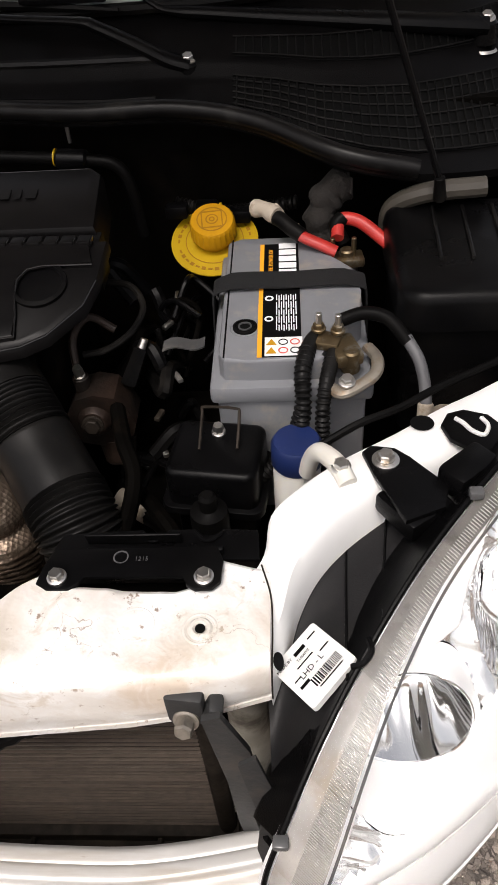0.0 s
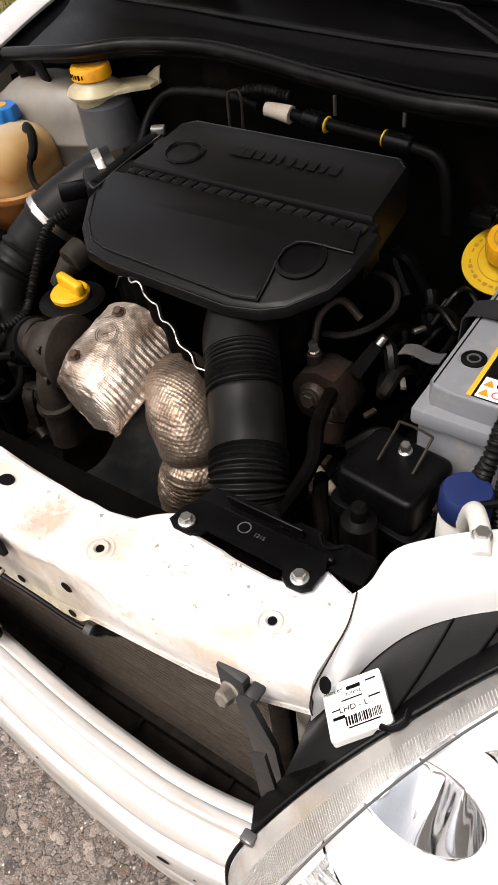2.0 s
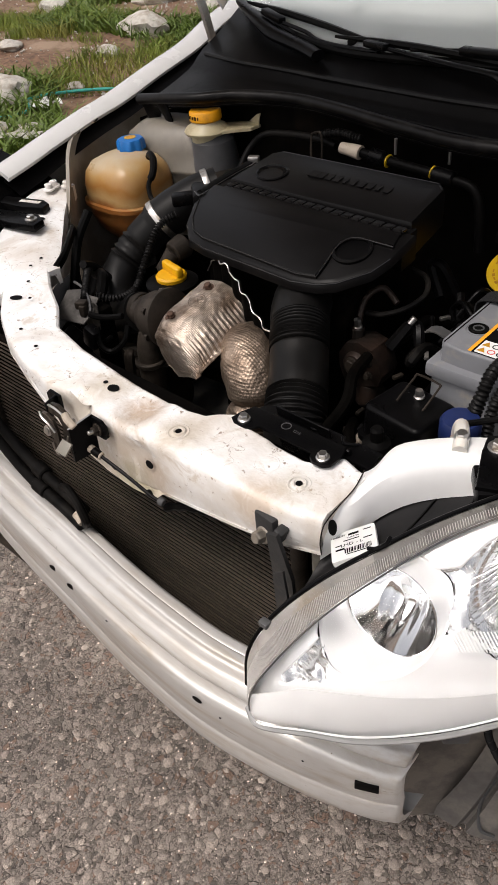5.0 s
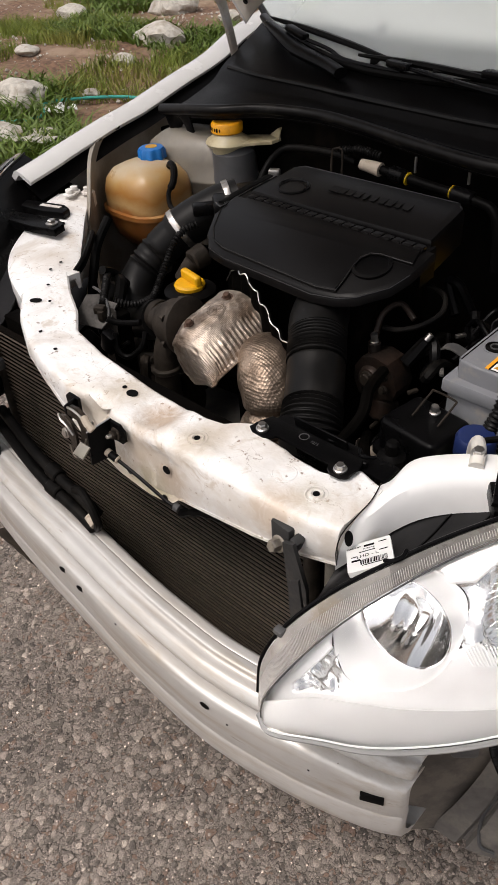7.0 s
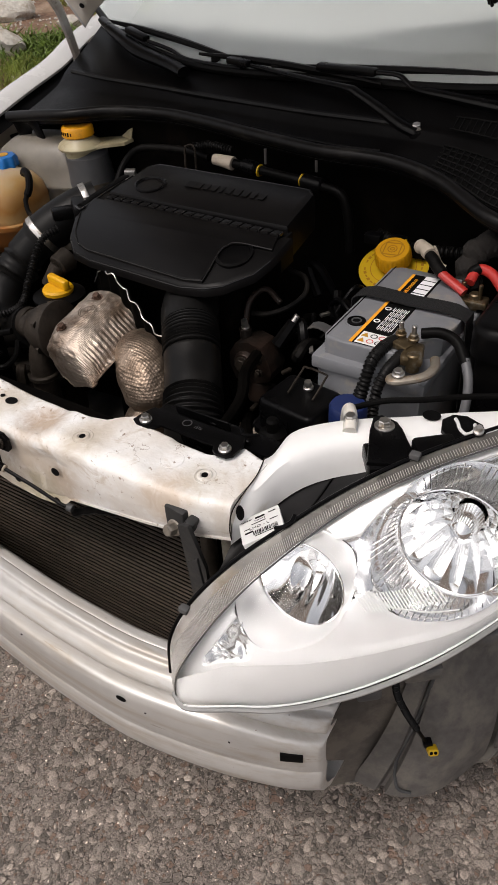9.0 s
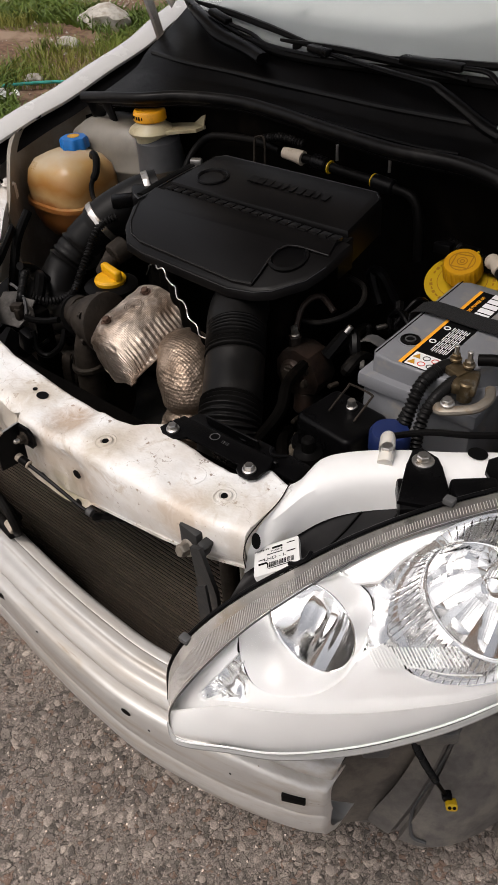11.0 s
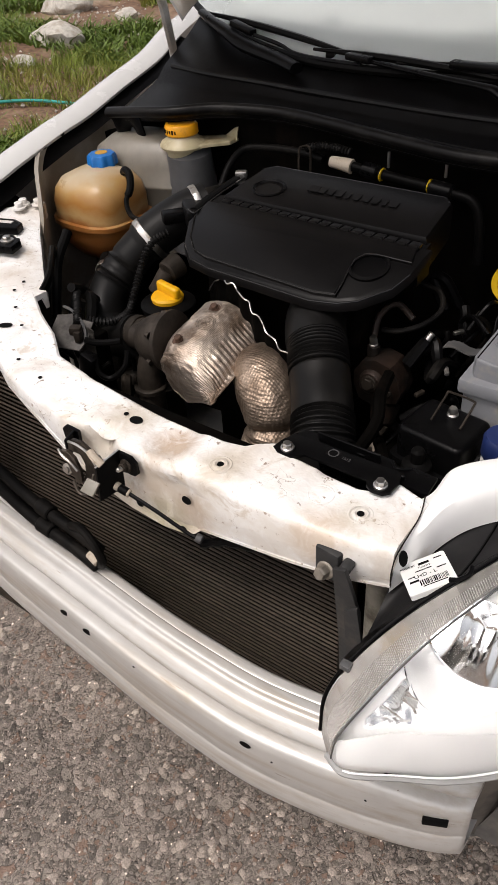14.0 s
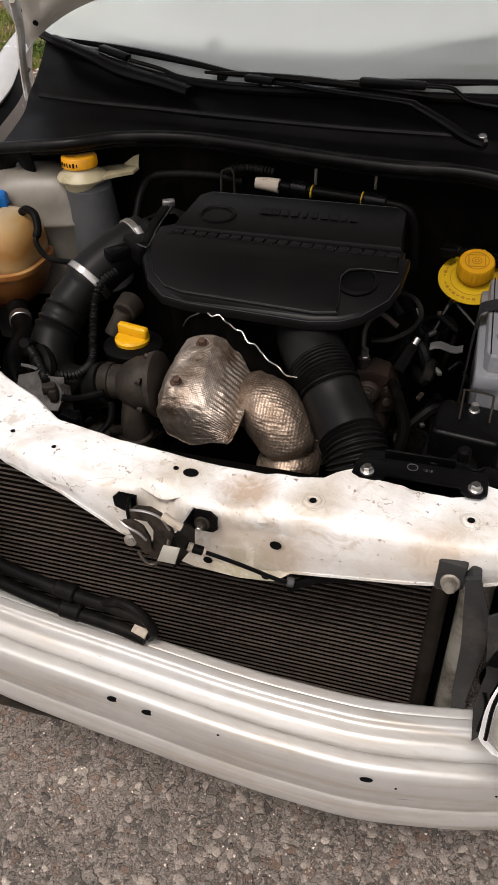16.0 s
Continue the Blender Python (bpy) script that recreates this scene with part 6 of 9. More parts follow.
SHIELD = embossed("embossed_aluminium", 380.0, 0.34, (0.40, 0.335, 0.28))
DIMPLED = embossed("dimpled_aluminium", 215.0, 0.60, (0.33, 0.255, 0.195))
heat = thing("turbo_heat_shield", (-0.43, 0.74, 0.68), "crinkled aluminium heat shield over the turbocharger, heat-stained", "heat shield")
HUMP = [  # rows from the rear edge to the foot of the skirt, each from side to side
    [(-0.480, 0.772, 0.818), (-0.466, 0.780, 0.841), (-0.435, 0.788, 0.846), (-0.405, 0.793, 0.834), (-0.380, 0.795, 0.810), (-0.362, 0.795, 0.791)],
    [(-0.488, 0.732, 0.806), (-0.472, 0.735, 0.828), (-0.438, 0.738, 0.836), (-0.408, 0.738, 0.825), (-0.380, 0.735, 0.805), (-0.363, 0.735, 0.786)],
    [(-0.488, 0.689, 0.788), (-0.475, 0.685, 0.808), (-0.441, 0.681, 0.815), (-0.410, 0.678, 0.806), (-0.380, 0.675, 0.789), (-0.363, 0.672, 0.772)],
    [(-0.489, 0.681, 0.766), (-0.478, 0.672, 0.781), (-0.444, 0.664, 0.786), (-0.414, 0.662, 0.781), (-0.383, 0.661, 0.769), (-0.366, 0.660, 0.760)],
    [(-0.485, 0.690, 0.737), (-0.472, 0.684, 0.727), (-0.443, 0.675, 0.724), (-0.417, 0.667, 0.734), (-0.388, 0.661, 0.747), (-0.370, 0.656, 0.752)]]
hump = [spline(r, 24) for r in HUMP]
hump = [spline([r[k] for r in hump], 24) for k in range(len(hump[0]))]


def shield_at(u, v):
    """u from side to side, v from the rear edge to the foot of the skirt, with rolled corrugations and dents."""
    a, b = u * (len(hump) - 1), v * (len(hump[0]) - 1)
    i, j = min(int(a), len(hump) - 2), min(int(b), len(hump[0]) - 2)
    p = hump[i][j].lerp(hump[i + 1][j], a - i).lerp(hump[i][j + 1].lerp(hump[i + 1][j + 1], a - i), b - j)
    n = (hump[i + 1][j] - hump[i][j]).cross(hump[i][j + 1] - hump[i][j]).normalized()
    if n.z < 0:
        n = -n
    side = step(u, 0.60, 0.74)
    lower = step(v, 0.70, 0.80) * step(u, 0.42, 0.58)
    wave = 0.00055 * max(side, lower) * math.sin(v * 175 + 3.0 * u)
    fine = 0.00010 * math.sin(v * 190 + 2 * u) * math.sin(u * 140)
    rim = 0.004 * step(u, 0.95, 1.0)
    crumple = 0.0035 * noise.noise(Vector((u * 5, v * 6, 3))) + 0.0012 * noise.noise(Vector((u * 16, v * 18, 7)))
    seat = sum(0.004 * math.exp(-(((u - p0) / 0.06) ** 2 + ((v - q0) / 0.05) ** 2)) for p0, q0 in ((0.36, 0.10), (0.30, 0.44)))
    return p + n * (wave + fine + rim + crumple - seat)


bm = B()
add_sheet(bm, shield_at, 150, 200, 0.0015, (0.1, 0.5, -0.8))
hs = part("shield_body", bm, SHIELD, heat, sharp=1.3)
for u, v in ((0.36, 0.10), (0.30, 0.44)):
    at = shield_at(u, v) + Vector((0, 0, 0.0005))
    bm = B()
    add_revolve(bm, [(0.0125, -0.002), (0.0128, 0.0006), (0.0105, 0.0012), (0.0095, 0.0004)], along((0, -0.3, 0.95), at), 26)
    part("washer", bm, SHIELD, hs)
    bm = B()
    add_revolve(bm, [(0.0100, 0.0), (0.0100, 0.0008), (0.0004, 0.0008)], along((0, -0.3, 0.95), at), 22)
    part("washer", bm, RUST, hs)
    hex_bolt("shield_bolt", at + Vector((0, 0, 0.0008)), (0, -0.3, 0.95), 0.0062, hs, RUST, 1.1, 0.006)
bm = B()
c = shield_at(0.42, 0.27)
for r in (0.0150, 0.0120):
    add_revolve(bm, [(r, 0.0), (r + 0.0005, 0.0006), (r + 0.0010, 0.0)], along((0.05, -0.3, 0.95), c + Vector((0, 0, 0.0004))), 28, cap=False)
add_box(bm, c + Vector((0, 0, 0.0006)), (0.014, 0.0012, 0.0008), Matrix.Rotation(0.8, 3, "Z"))
add_box(bm, c + Vector((0, 0, 0.0006)), (0.014, 0.0012, 0.0008), Matrix.Rotation(-0.8, 3, "Z"))
part("stamped_ring", bm, SHIELD, hs)
bm = B()
add_tube(bm, [shield_at(1.0, i / 24) for i in range(25)] + [shield_at(1 - i / 24, 1.0) for i in range(1, 25)], 0.0013, 6, 1, smooth=False)
part("folded_edge", bm, SHIELD, hs)
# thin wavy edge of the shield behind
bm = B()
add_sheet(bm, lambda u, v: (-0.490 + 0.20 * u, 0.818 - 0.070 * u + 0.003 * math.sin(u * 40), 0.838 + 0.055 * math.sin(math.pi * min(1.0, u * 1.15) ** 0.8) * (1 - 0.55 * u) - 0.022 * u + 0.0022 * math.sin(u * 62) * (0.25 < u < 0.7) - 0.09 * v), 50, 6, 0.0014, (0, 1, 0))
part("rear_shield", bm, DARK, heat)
bm = B()
add_tube(bm, [(-0.490 + 0.20 * u, 0.814 - 0.070 * u + 0.003 * math.sin(u * 40), 0.839 + 0.055 * math.sin(math.pi * min(1.0, u * 1.15) ** 0.8) * (1 - 0.55 * u) - 0.022 * u + 0.0022 * math.sin(u * 62) * (0.25 < u < 0.7)) for u in [i / 60 for i in range(61)]], 0.0011, 5, 1, smooth=False)
part("bright_rim", bm, STEEL, heat)
# exhaust elbow shield
elbow = thing("exhaust_elbow_shield", (-0.30, 0.68, 0.6), "dimpled aluminium shield round the exhaust elbow", "heat shield")
EL = [(-0.384, 0.792, 0.735), (-0.349, 0.752, 0.764), (-0.319, 0.722, 0.762), (-0.300, 0.706, 0.740), (-0.292, 0.699, 0.712), (-0.293, 0.697, 0.690), (-0.301, 0.696, 0.660), (-0.306, 0.696, 0.60)]


def dimpled(s, a):
    """Pipe radius along the elbow: swelling bend, a pinched seam and a fuller foot."""
    r = 0.0430 + 0.004 * math.exp(-((s - 0.33) / 0.14) ** 2) - 0.0075 * math.exp(-((s - 0.565) / 0.022) ** 2) + 0.002 * step(s, 0.58, 0.64)
    return r


bm = B()
el = add_tube(bm, EL, dimpled, 72, 20)
bm.verts.ensure_lookup_table()
N_ = len(el)
for i, v in enumerate(bm.verts):
    row, k = divmod(i, 72)
    if row >= N_:
        break
    out = (v.co - el[row]).normalized()
    s = row / N_
    bumps = 0.0002 * max(-0.2, math.sin(row * 1.05)) * max(-0.2, math.sin((k + 3 * (row // 6 % 2)) * 2 * math.pi / 6)) * (1 if s < 0.57 else 0.15)
    folds = 0.0011 * math.sin(row * 1.25 + 0.6 * math.sin(k * 0.35)) * step(s, 0.57, 0.62)
    v.co += out * (bumps + folds + 0.003 * noise.noise(v.co * 26) + 0.0015 * noise.noise(v.co * 75))
part("elbow", bm, DIMPLED, elbow, sharp=1.3)
# folded joint flanges along the elbow's outer side, open towards the duct
for off, lift_ in ((0.0, 0.0), (0.006, -0.004)):
    bm = B()
    rs = []
    flank = el[16:100]
    for i, q in enumerate(flank):
        f = i / (len(flank) - 1)
        o = Vector((0.80, 0.42, 0.42 - 0.5 * f)).normalized()
        w = 0.048 + 0.010 * math.sin(math.pi * min(1.0, f * 1.15)) + 0.0016 * noise.noise(Vector((i * 0.35, off * 300, 0)))
        d = Vector((off, off, lift_))
        rs.append([q + o * 0.034 + d, q + o * w + d, q + o * w + d + Vector((0.0005, -0.0016, 0.0008)), q + o * 0.034 + d + Vector((0.0005, -0.0016, 0.0008))])
    add_loft(bm, rs)
    part("seam_flange", bm, SHIELD, elbow)
bm = B()
add_sheet(bm, lambda u, v: (-0.262 + 0.016 * u, 0.702 + 0.010 * u, 0.742 - 0.050 * v + 0.0012 * math.sin(v * 40)), 6, 40, 0.004, (0, 1, 0))
part("flange_foot", bm, SHIELD, elbow)

# turbo compressor and hoses left of the shield
turbo = thing("turbo_compressor", (-0.53, 0.73, 0.66), "grimy cast turbo compressor housing with hose clamp", "turbocharger")
CAST = shader("grimy_cast_alloy", (0.034, 0.027, 0.021), 0.62, metal=0.2, spec=0.25, vary=0.4, scale=60, stain=(0.018, 0.014, 0.011), stain_at=0.5, stain_scale=30, bump=0.4, bump_scale=160)
bm = B()
add_revolve(bm, [(0.022, -0.055), (0.024, -0.040), (0.034, -0.030), (0.042, -0.012), (0.044, 0.004), (0.040, 0.014)], along((1, 0.05, 0.15), (-0.520, 0.722, 0.786)), 32)
part("compressor_cover", bm, CAST, turbo)
bm = B()
add_revolve(bm, [(0.046, 0.0), (0.050, 0.002), (0.050, 0.009), (0.046, 0.011)], along((1, 0.05, 0.15), (-0.506, 0.722, 0.788)), 36)
part("flange_ring", bm, CAST, turbo)
bm = B()
add_tube(bm, [(-0.530, 0.712, 0.775), (-0.533, 0.700, 0.745), (-0.534, 0.695, 0.715), (-0.534, 0.693, 0.64)], lambda s, a: 0.021 + 0.002 * s, 20, 8)
part("outlet_pipe", bm, CAST, turbo)
bm = B()
add_cyl(bm, (-0.534, 0.694, 0.702), (-0.534, 0.694, 0.712), 0.0275, None, 24, 0.002)
part("pipe_collar", bm, CAST, turbo)
for a in (0.3, 1.4, 2.5, 3.6):
    hex_bolt("flange_bolt", Vector((-0.512, 0.722, 0.787)) + Vector((0, math.cos(a), math.sin(a))) * 0.045, (-1, 0, 0), 0.0045, turbo, CAST, 1.3, 0.006)
bm = B()
add_prism(bm, [(-0.72, 0.70), (-0.66, 0.685), (-0.60, 0.70), (-0.60, 0.76), (-0.655, 0.79), (-0.71, 0.79)], 0.655, 0.672, Matrix(), 0.004)
part("mount_plate", bm, CAST, turbo)
bm = B()
add_tube(bm, [(-0.575, 0.700, 0.700), (-0.560, 0.690, 0.715), (-0.548, 0.685, 0.72)], 0.008, 10, 6)
part("oil_pipe", bm, CAST, turbo)
bm = B()
add_cyl(bm, (-0.600, 0.735, 0.772), (-0.560, 0.735, 0.776), 0.026, None, 22, 0.003)
add_cyl(bm, (-0.592, 0.735, 0.773), (-0.580, 0.735, 0.774), 0.0285, None, 22, 0.001)
part("hose_clamp", bm, GRIME, turbo)

# oil filler
oilf = thing("oil_filler_cap", (-0.575, 0.800, 0.76), "yellow oil filler cap with grip bar on a black rubber neck", "oil cap")
bm = B()
add_revolve(bm, [(0.034, -0.06), (0.038, -0.03), (0.046, -0.012), (0.047, -0.004), (0.040, 0.0), (0.030, 0.001)], Matrix.Translation((-0.573, 0.802, 0.806)), 36)
part("neck", bm, RUBBER, oilf)
bm = B()
add_revolve(bm, [(0.027, 0.0), (0.028, 0.006), (0.025, 0.010), (0.0005, 0.011)], Matrix.Translation((-0.573, 0.802, 0.807)), 36)
oc = part("cap", bm, OILCAP, oilf)
bm = B()
add_box(bm, (-0.572, 0.806, 0.824), (0.054, 0.014, 0.020), Matrix.Rotation(radians(-12), 3, "Z"), 0.005, 3)
part("grip", bm, OILCAP, oc)

# large air hose from the filter to the turbo
air = thing("air_hose", (-0.66, 0.82, 0.66), "black rubber air hose with two steel band clamps", "hose")
AIR = [(-0.615, 0.985, 0.900), (-0.645, 0.945, 0.888), (-0.680, 0.895, 0.860), (-0.712, 0.845, 0.815), (-0.722, 0.800, 0.770), (-0.695, 0.765, 0.738), (-0.645, 0.748, 0.740), (-0.59, 0.738, 0.765)]
bm = B()
def air_r(s, a):
    r = 0.040 if s < 0.32 else 0.036
    if 0.42 < s < 0.52:
        r += 0.003 * math.sin(a * 2 * math.pi / 0.011)
    return r
al = add_tube(bm, AIR, air_r, 26, 14)
part("hose", bm, DUCT, air, sharp=1.2)
for s in (0.07, 0.30):
    k = int(s * len(al))
    a, b = al[k], al[k + 1]
    d = (b - a).normalized()
    bm = B()
    add_cyl(bm, a - d * 0.006, a + d * 0.006, 0.0425, None, 30, 0.001)
    c = part("band_clamp", bm, STEEL, air, "bright steel band clamp")
    bm = B()
    face = Vector((0.55, -0.62, 0.55))
    face = (face - d * face.dot(d)).normalized()
    add_box(bm, a + face * 0.043, (0.012, 0.034, 0.006), Matrix((d, d.cross(face), face)).transposed(), 0.0015)
    part("clamp_screw", bm, STEEL, c)
bm = B()
add_box(bm, (-0.585, 1.005, 0.885), (0.075, 0.07, 0.08), Matrix.Rotation(radians(40), 3, "Z"), 0.012)
part("outlet_box", bm, BLACK, air)

# ---- expansion tank ----
def tank_material():
    m = shader("stained_tank", (0.62, 0.52, 0.38), 0.32, vary=0.05, sss=0.25)
    n, l = m.node_tree.nodes, m.node_tree.links
    b = n["Principled BSDF"]
    geo = n.new("ShaderNodeNewGeometry")
    sep = n.new("ShaderNodeSeparateXYZ")
    l.new(geo.outputs["Position"], sep.inputs[0])
    wob = n.new("ShaderNodeTexNoise")
    wob.inputs["Scale"].default_value, wob.inputs["Detail"].default_value = 11.0, 5.0
    l.new(geo.outputs["Position"], wob.inputs["Vector"])
    add = n.new("ShaderNodeMath")
    add.operation = "MULTIPLY_ADD"
    add.inputs[1].default_value = 0.085
    l.new(wob.outputs["Fac"], add.inputs[0])
    l.new(sep.outputs["Z"], add.inputs[2])
    ramp = n.new("ShaderNodeValToRGB")
    mr = n.new("ShaderNodeMapRange")
    mr.inputs["From Min"].default_value, mr.inputs["From Max"].default_value = 0.790, 0.985
    l.new(add.outputs[0], mr.inputs["Value"])
    l.new(mr.outputs[0], ramp.inputs["Fac"])
    e = ramp.color_ramp.elements
    e[0].position, e[0].color = 0.0, (0.20, 0.070, 0.018, 1)
    e[1].position, e[1].color = 1.0, (0.46, 0.42, 0.34, 1)
    for p, c in ((0.28, (0.28, 0.11, 0.028, 1)), (0.36, (0.42, 0.27, 0.12, 1)), (0.48, (0.32, 0.145, 0.035, 1)), (0.64, (0.40, 0.25, 0.10, 1)), (0.76, (0.43, 0.35, 0.24, 1))):
        q = e.new(p)
        q.color = c
    l.new(ramp.outputs[0], b.inputs["Base Color"])
    return m


tank = thing("expansion_tank", (-0.945, 1.03, 0.70), "rounded coolant expansion tank stained orange-brown by coolant", "coolant tank")
bm = B()
rings = []
c0 = Vector((-0.950, 1.035, 0))
for z, r in ((0.716, 0.030), (0.726, 0.058), (0.748, 0.076), (0.775, 0.086), (0.797, 0.089), (0.799, 0.096), (0.808, 0.096), (0.810, 0.089), (0.842, 0.089), (0.866, 0.083), (0.884, 0.069), (0.894, 0.048), (0.899, 0.026)):
    rings.append([c0 + Vector((math.copysign(abs(math.cos(a)) ** 0.66, math.cos(a)) * r, math.copysign(abs(math.sin(a)) ** 0.66, math.sin(a)) * r * 0.92, z)) for a in (2 * math.pi * i / 48 for i in range(48))])
add_loft(bm, rings)
tb = part("tank_body", bm, tank_material(), tank, sharp=1.0)
bm = B()
M = Matrix.Translation((-0.957, 1.064, 0.892))
add_revolve(bm, [(0.026, -0.006), (0.026, 0.004), (0.022, 0.006)], M, 30)
part("filler_neck", bm, CREAM, tank)
bm = B()
rs = []
for z, r, w in ((0.004, 0.027, 0.0), (0.005, 0.030, 0.0018), (0.022, 0.029, 0.0018), (0.027, 0.026, 0.001), (0.0285, 0.018, 0.0), (0.0285, 0.0005, 0.0)):
    rs.append([M @ Vector(((r + w * math.cos(8 * a)) * math.cos(a), (r + w * math.cos(8 * a)) * math.sin(a), z)) for a in (2 * math.pi * i / 64 for i in range(64))])
add_loft(bm, rs)
bc = part("blue_cap", bm, BLUE, tank, "blue screw cap with yellow warning print")
bm = B()
add_revolve(bm, [(0.013, 0.0284), (0.013, 0.0292), (0.0005, 0.0292)], M, 24)
part("cap_print", bm, YELLOW, bc)
bm = B()
add_box(bm, (-0.972, 1.000, 0.8885), (0.024, 0.016, 0.004), Matrix.Rotation(0.35, 3, "X") @ Matrix.Rotation(-0.25, 3, "Y"), 0.0005)
part("tank_label", bm, PAPER, tank)
bm = B()
add_tube(bm, [(-0.892, 1.055, 0.893), (-0.875, 1.045, 0.903), (-0.852, 1.032, 0.900), (-0.842, 1.018, 0.880), (-0.838, 0.998, 0.860), (-0.80, 0.970, 0.848), (-0.74, 0.945, 0.858), (-0.70, 0.93, 0.865)], lambda s, a: 0.0075 if s < 0.35 else 0.005, 10, 8)
part("overflow_hose", bm, RUBBER, tank)
bm = B()
add_box(bm, (-0.945, 1.03, 0.70), (0.05, 0.05, 0.12), None, 0.008)
part("tank_foot", bm, GREY_DARK, tank)

# ---- washer reservoir behind it ----
res = thing("fluid_reservoir", (-0.85, 1.12, 0.70), "cloudy plastic fluid reservoir with an amber screw cap", "reservoir")
bm = B()
rings = []
for z, r in ((0.70, 0.90), (0.80, 1.0), (0.842, 1.0), (0.845, 1.035), (0.851, 1.035), (0.854, 1.0), (0.885, 0.97), (0.912, 0.86), (0.930, 0.66), (0.940, 0.40), (0.943, 0.12)):
    rings.append([Matrix.Translation((-0.915, 1.170, z)) @ pose(0, 0, 0, 0, 0, 16) @ Vector((math.copysign(abs(math.cos(a)) ** 0.7, math.cos(a)) * 0.135 * r, math.copysign(abs(math.sin(a)) ** 0.7, math.sin(a)) * 0.075 * r, 0)) for a in (2 * math.pi * i / 48 for i in range(48))])
add_loft(bm, rings)
part("reservoir_body", bm, SMOKE, res, sharp=1.2)
bm = B()
add_revolve(bm, [(0.034, -0.034), (0.035, -0.018), (0.046, -0.015), (0.048, -0.010), (0.044, -0.004), (0.032, 0.003), (0.029, 0.008)], Matrix.Translation((-0.810, 1.155, 0.943)), 40)
add_prism(bm, [(-0.80, 1.125), (-0.770, 1.14), (-0.748, 1.17), (-0.722, 1.195), (-0.722, 1.225), (-0.76, 1.23), (-0.80, 1.20)], 0.930, 0.937, Matrix(), 0.002)
add_sheet(bm, lambda u, v: (-0.765 + 0.045 * u, 1.231 - 0.012 * u + 0.008 * v * v, 0.932 + 0.026 * v * (0.35 + 0.65 * u)), 8, 6, 0.003, (0, -1, 0))
# darker copy of the cream: the neck's shade is in the colour
part("neck_collar", bm, shader("aged_cream_plastic", (0.40, 0.345, 0.22), 0.42, vary=0.1, stain=(0.26, 0.21, 0.12), stain_at=0.55, stain_scale=20, sss=0.1), res)
bm = B()
rs = []
M = Matrix.Translation((-0.812, 1.156, 0.95))
for z, r, w in ((0.002, 0.032, 0.0), (0.004, 0.034, 0.0), (0.019, 0.0335, 0.0), (0.0225, 0.031, 0.0), (0.0235, 0.026, 0.0), (0.0220, 0.024, 0), (0.0220, 0.0005, 0.0)):
    rs.append([M @ Vector(((r + w * math.cos(30 * a)) * math.cos(a), (r + w * math.cos(30 * a)) * math.sin(a), z)) for a in (2 * math.pi * i / 120 for i in range(120))])
add_loft(bm, rs)
acap = part("amber_cap", bm, AMBER, res, "amber screw cap with worn moulded print")
for k in range(7):
    ang = -2.4 + 0.19 * k
    bm = B()
    add_box(bm, M @ Vector((0.0346 * math.cos(ang), 0.0346 * math.sin(ang), 0.012)), (0.0006, 0.0036 if k % 3 else 0.0022, 0.008 if k % 2 else 0.006), Matrix.Rotation(ang, 3, "Z"))
    part("print_bar", bm, INK, acap)
bm = B()
add_cyl(bm, (-0.805, 1.175, 0.70), (-0.806, 1.164, 0.925), 0.062, 0.046, 28, 0.012)
part("filler_tube", bm, shader("cloudy_blue_plastic", (0.075, 0.075, 0.078), 0.45, vary=0.12, stain=(0.05, 0.05, 0.05), stain_at=0.55, sss=0.1), res)

# ---- brake or fuel filler with yellow disc, by the battery ----
yf_ = thing("yellow_filler_cap", (-0.065, 1.09, 0.80), "yellow ribbed filler cap on a yellow warning disc", "filler cap")
bm = B()
add_revolve(bm, [(0.058, 0), (0.060, 0.001), (0.060, 0.003), (0.0005, 0.0035)], Matrix.Translation((-0.065, 1.095, 0.828)), 48)
yd = part("warning_disc", bm, DISC, yf_, "yellow disc printed with warnings round its edge")
bm = B()
rs = []
M = Matrix.Translation((-0.065, 1.098, 0.832))
for z, r, w in ((0.0, 0.024, 0.0), (0.012, 0.024, 0.0), (0.013, 0.031, 0.0006), (0.034, 0.030, 0.0006), (0.037, 0.028, 0.0), (0.0375, 0.0005, 0.0)):
    rs.append([M @ Vector(((r + w * math.cos(26 * a)) * math.cos(a), (r + w * math.cos(26 * a)) * math.sin(a), z)) for a in (2 * math.pi * i / 104 for i in range(104))])
add_loft(bm, rs)
yc = part("ribbed_cap", bm, YELLOW, yf_)
bm = B()
for r in (0.0205, 0.0085, 0.004):
    add_revolve(bm, [(r, 0.0376), (r, 0.0380), (r - 0.0016, 0.0380), (r - 0.0016, 0.0376)], M, 28, cap=False)
for a in range(4):
    add_box(bm, M @ Matrix.Rotation(math.pi / 2 * a + 0.1, 4, "Z") @ Vector((0.0135, 0, 0.0377)), (0.0018, 0.0285, 0.0006), Matrix.Rotation(math.pi / 2 * a + 0.1, 3, "Z"))
part("moulded_symbol", bm, INK_AMBER, yc)
for k in range(34):
    a = 2 * math.pi * k / 34
    if k % 9 == 0:
        continue
    bm = B()
    add_box(bm, Vector((-0.065 + 0.049 * math.cos(a), 1.095 + 0.049 * math.sin(a), 0.8316)), (0.0026 if k % 2 else 0.005, 0.0058, 0.0005), Matrix.Rotation(a, 3, "Z"))
    part("print_bar", bm, INK_AMBER, yd)
bm = B()
add_revolve(bm, [(0.040, 0.0036), (0.040, 0.0040), (0.0388, 0.0040), (0.0388, 0.0036)], Matrix.Translation((-0.065, 1.095, 0.828)), 40, cap=False)
part("print_ring", bm, INK_AMBER, yd)
bm = B()
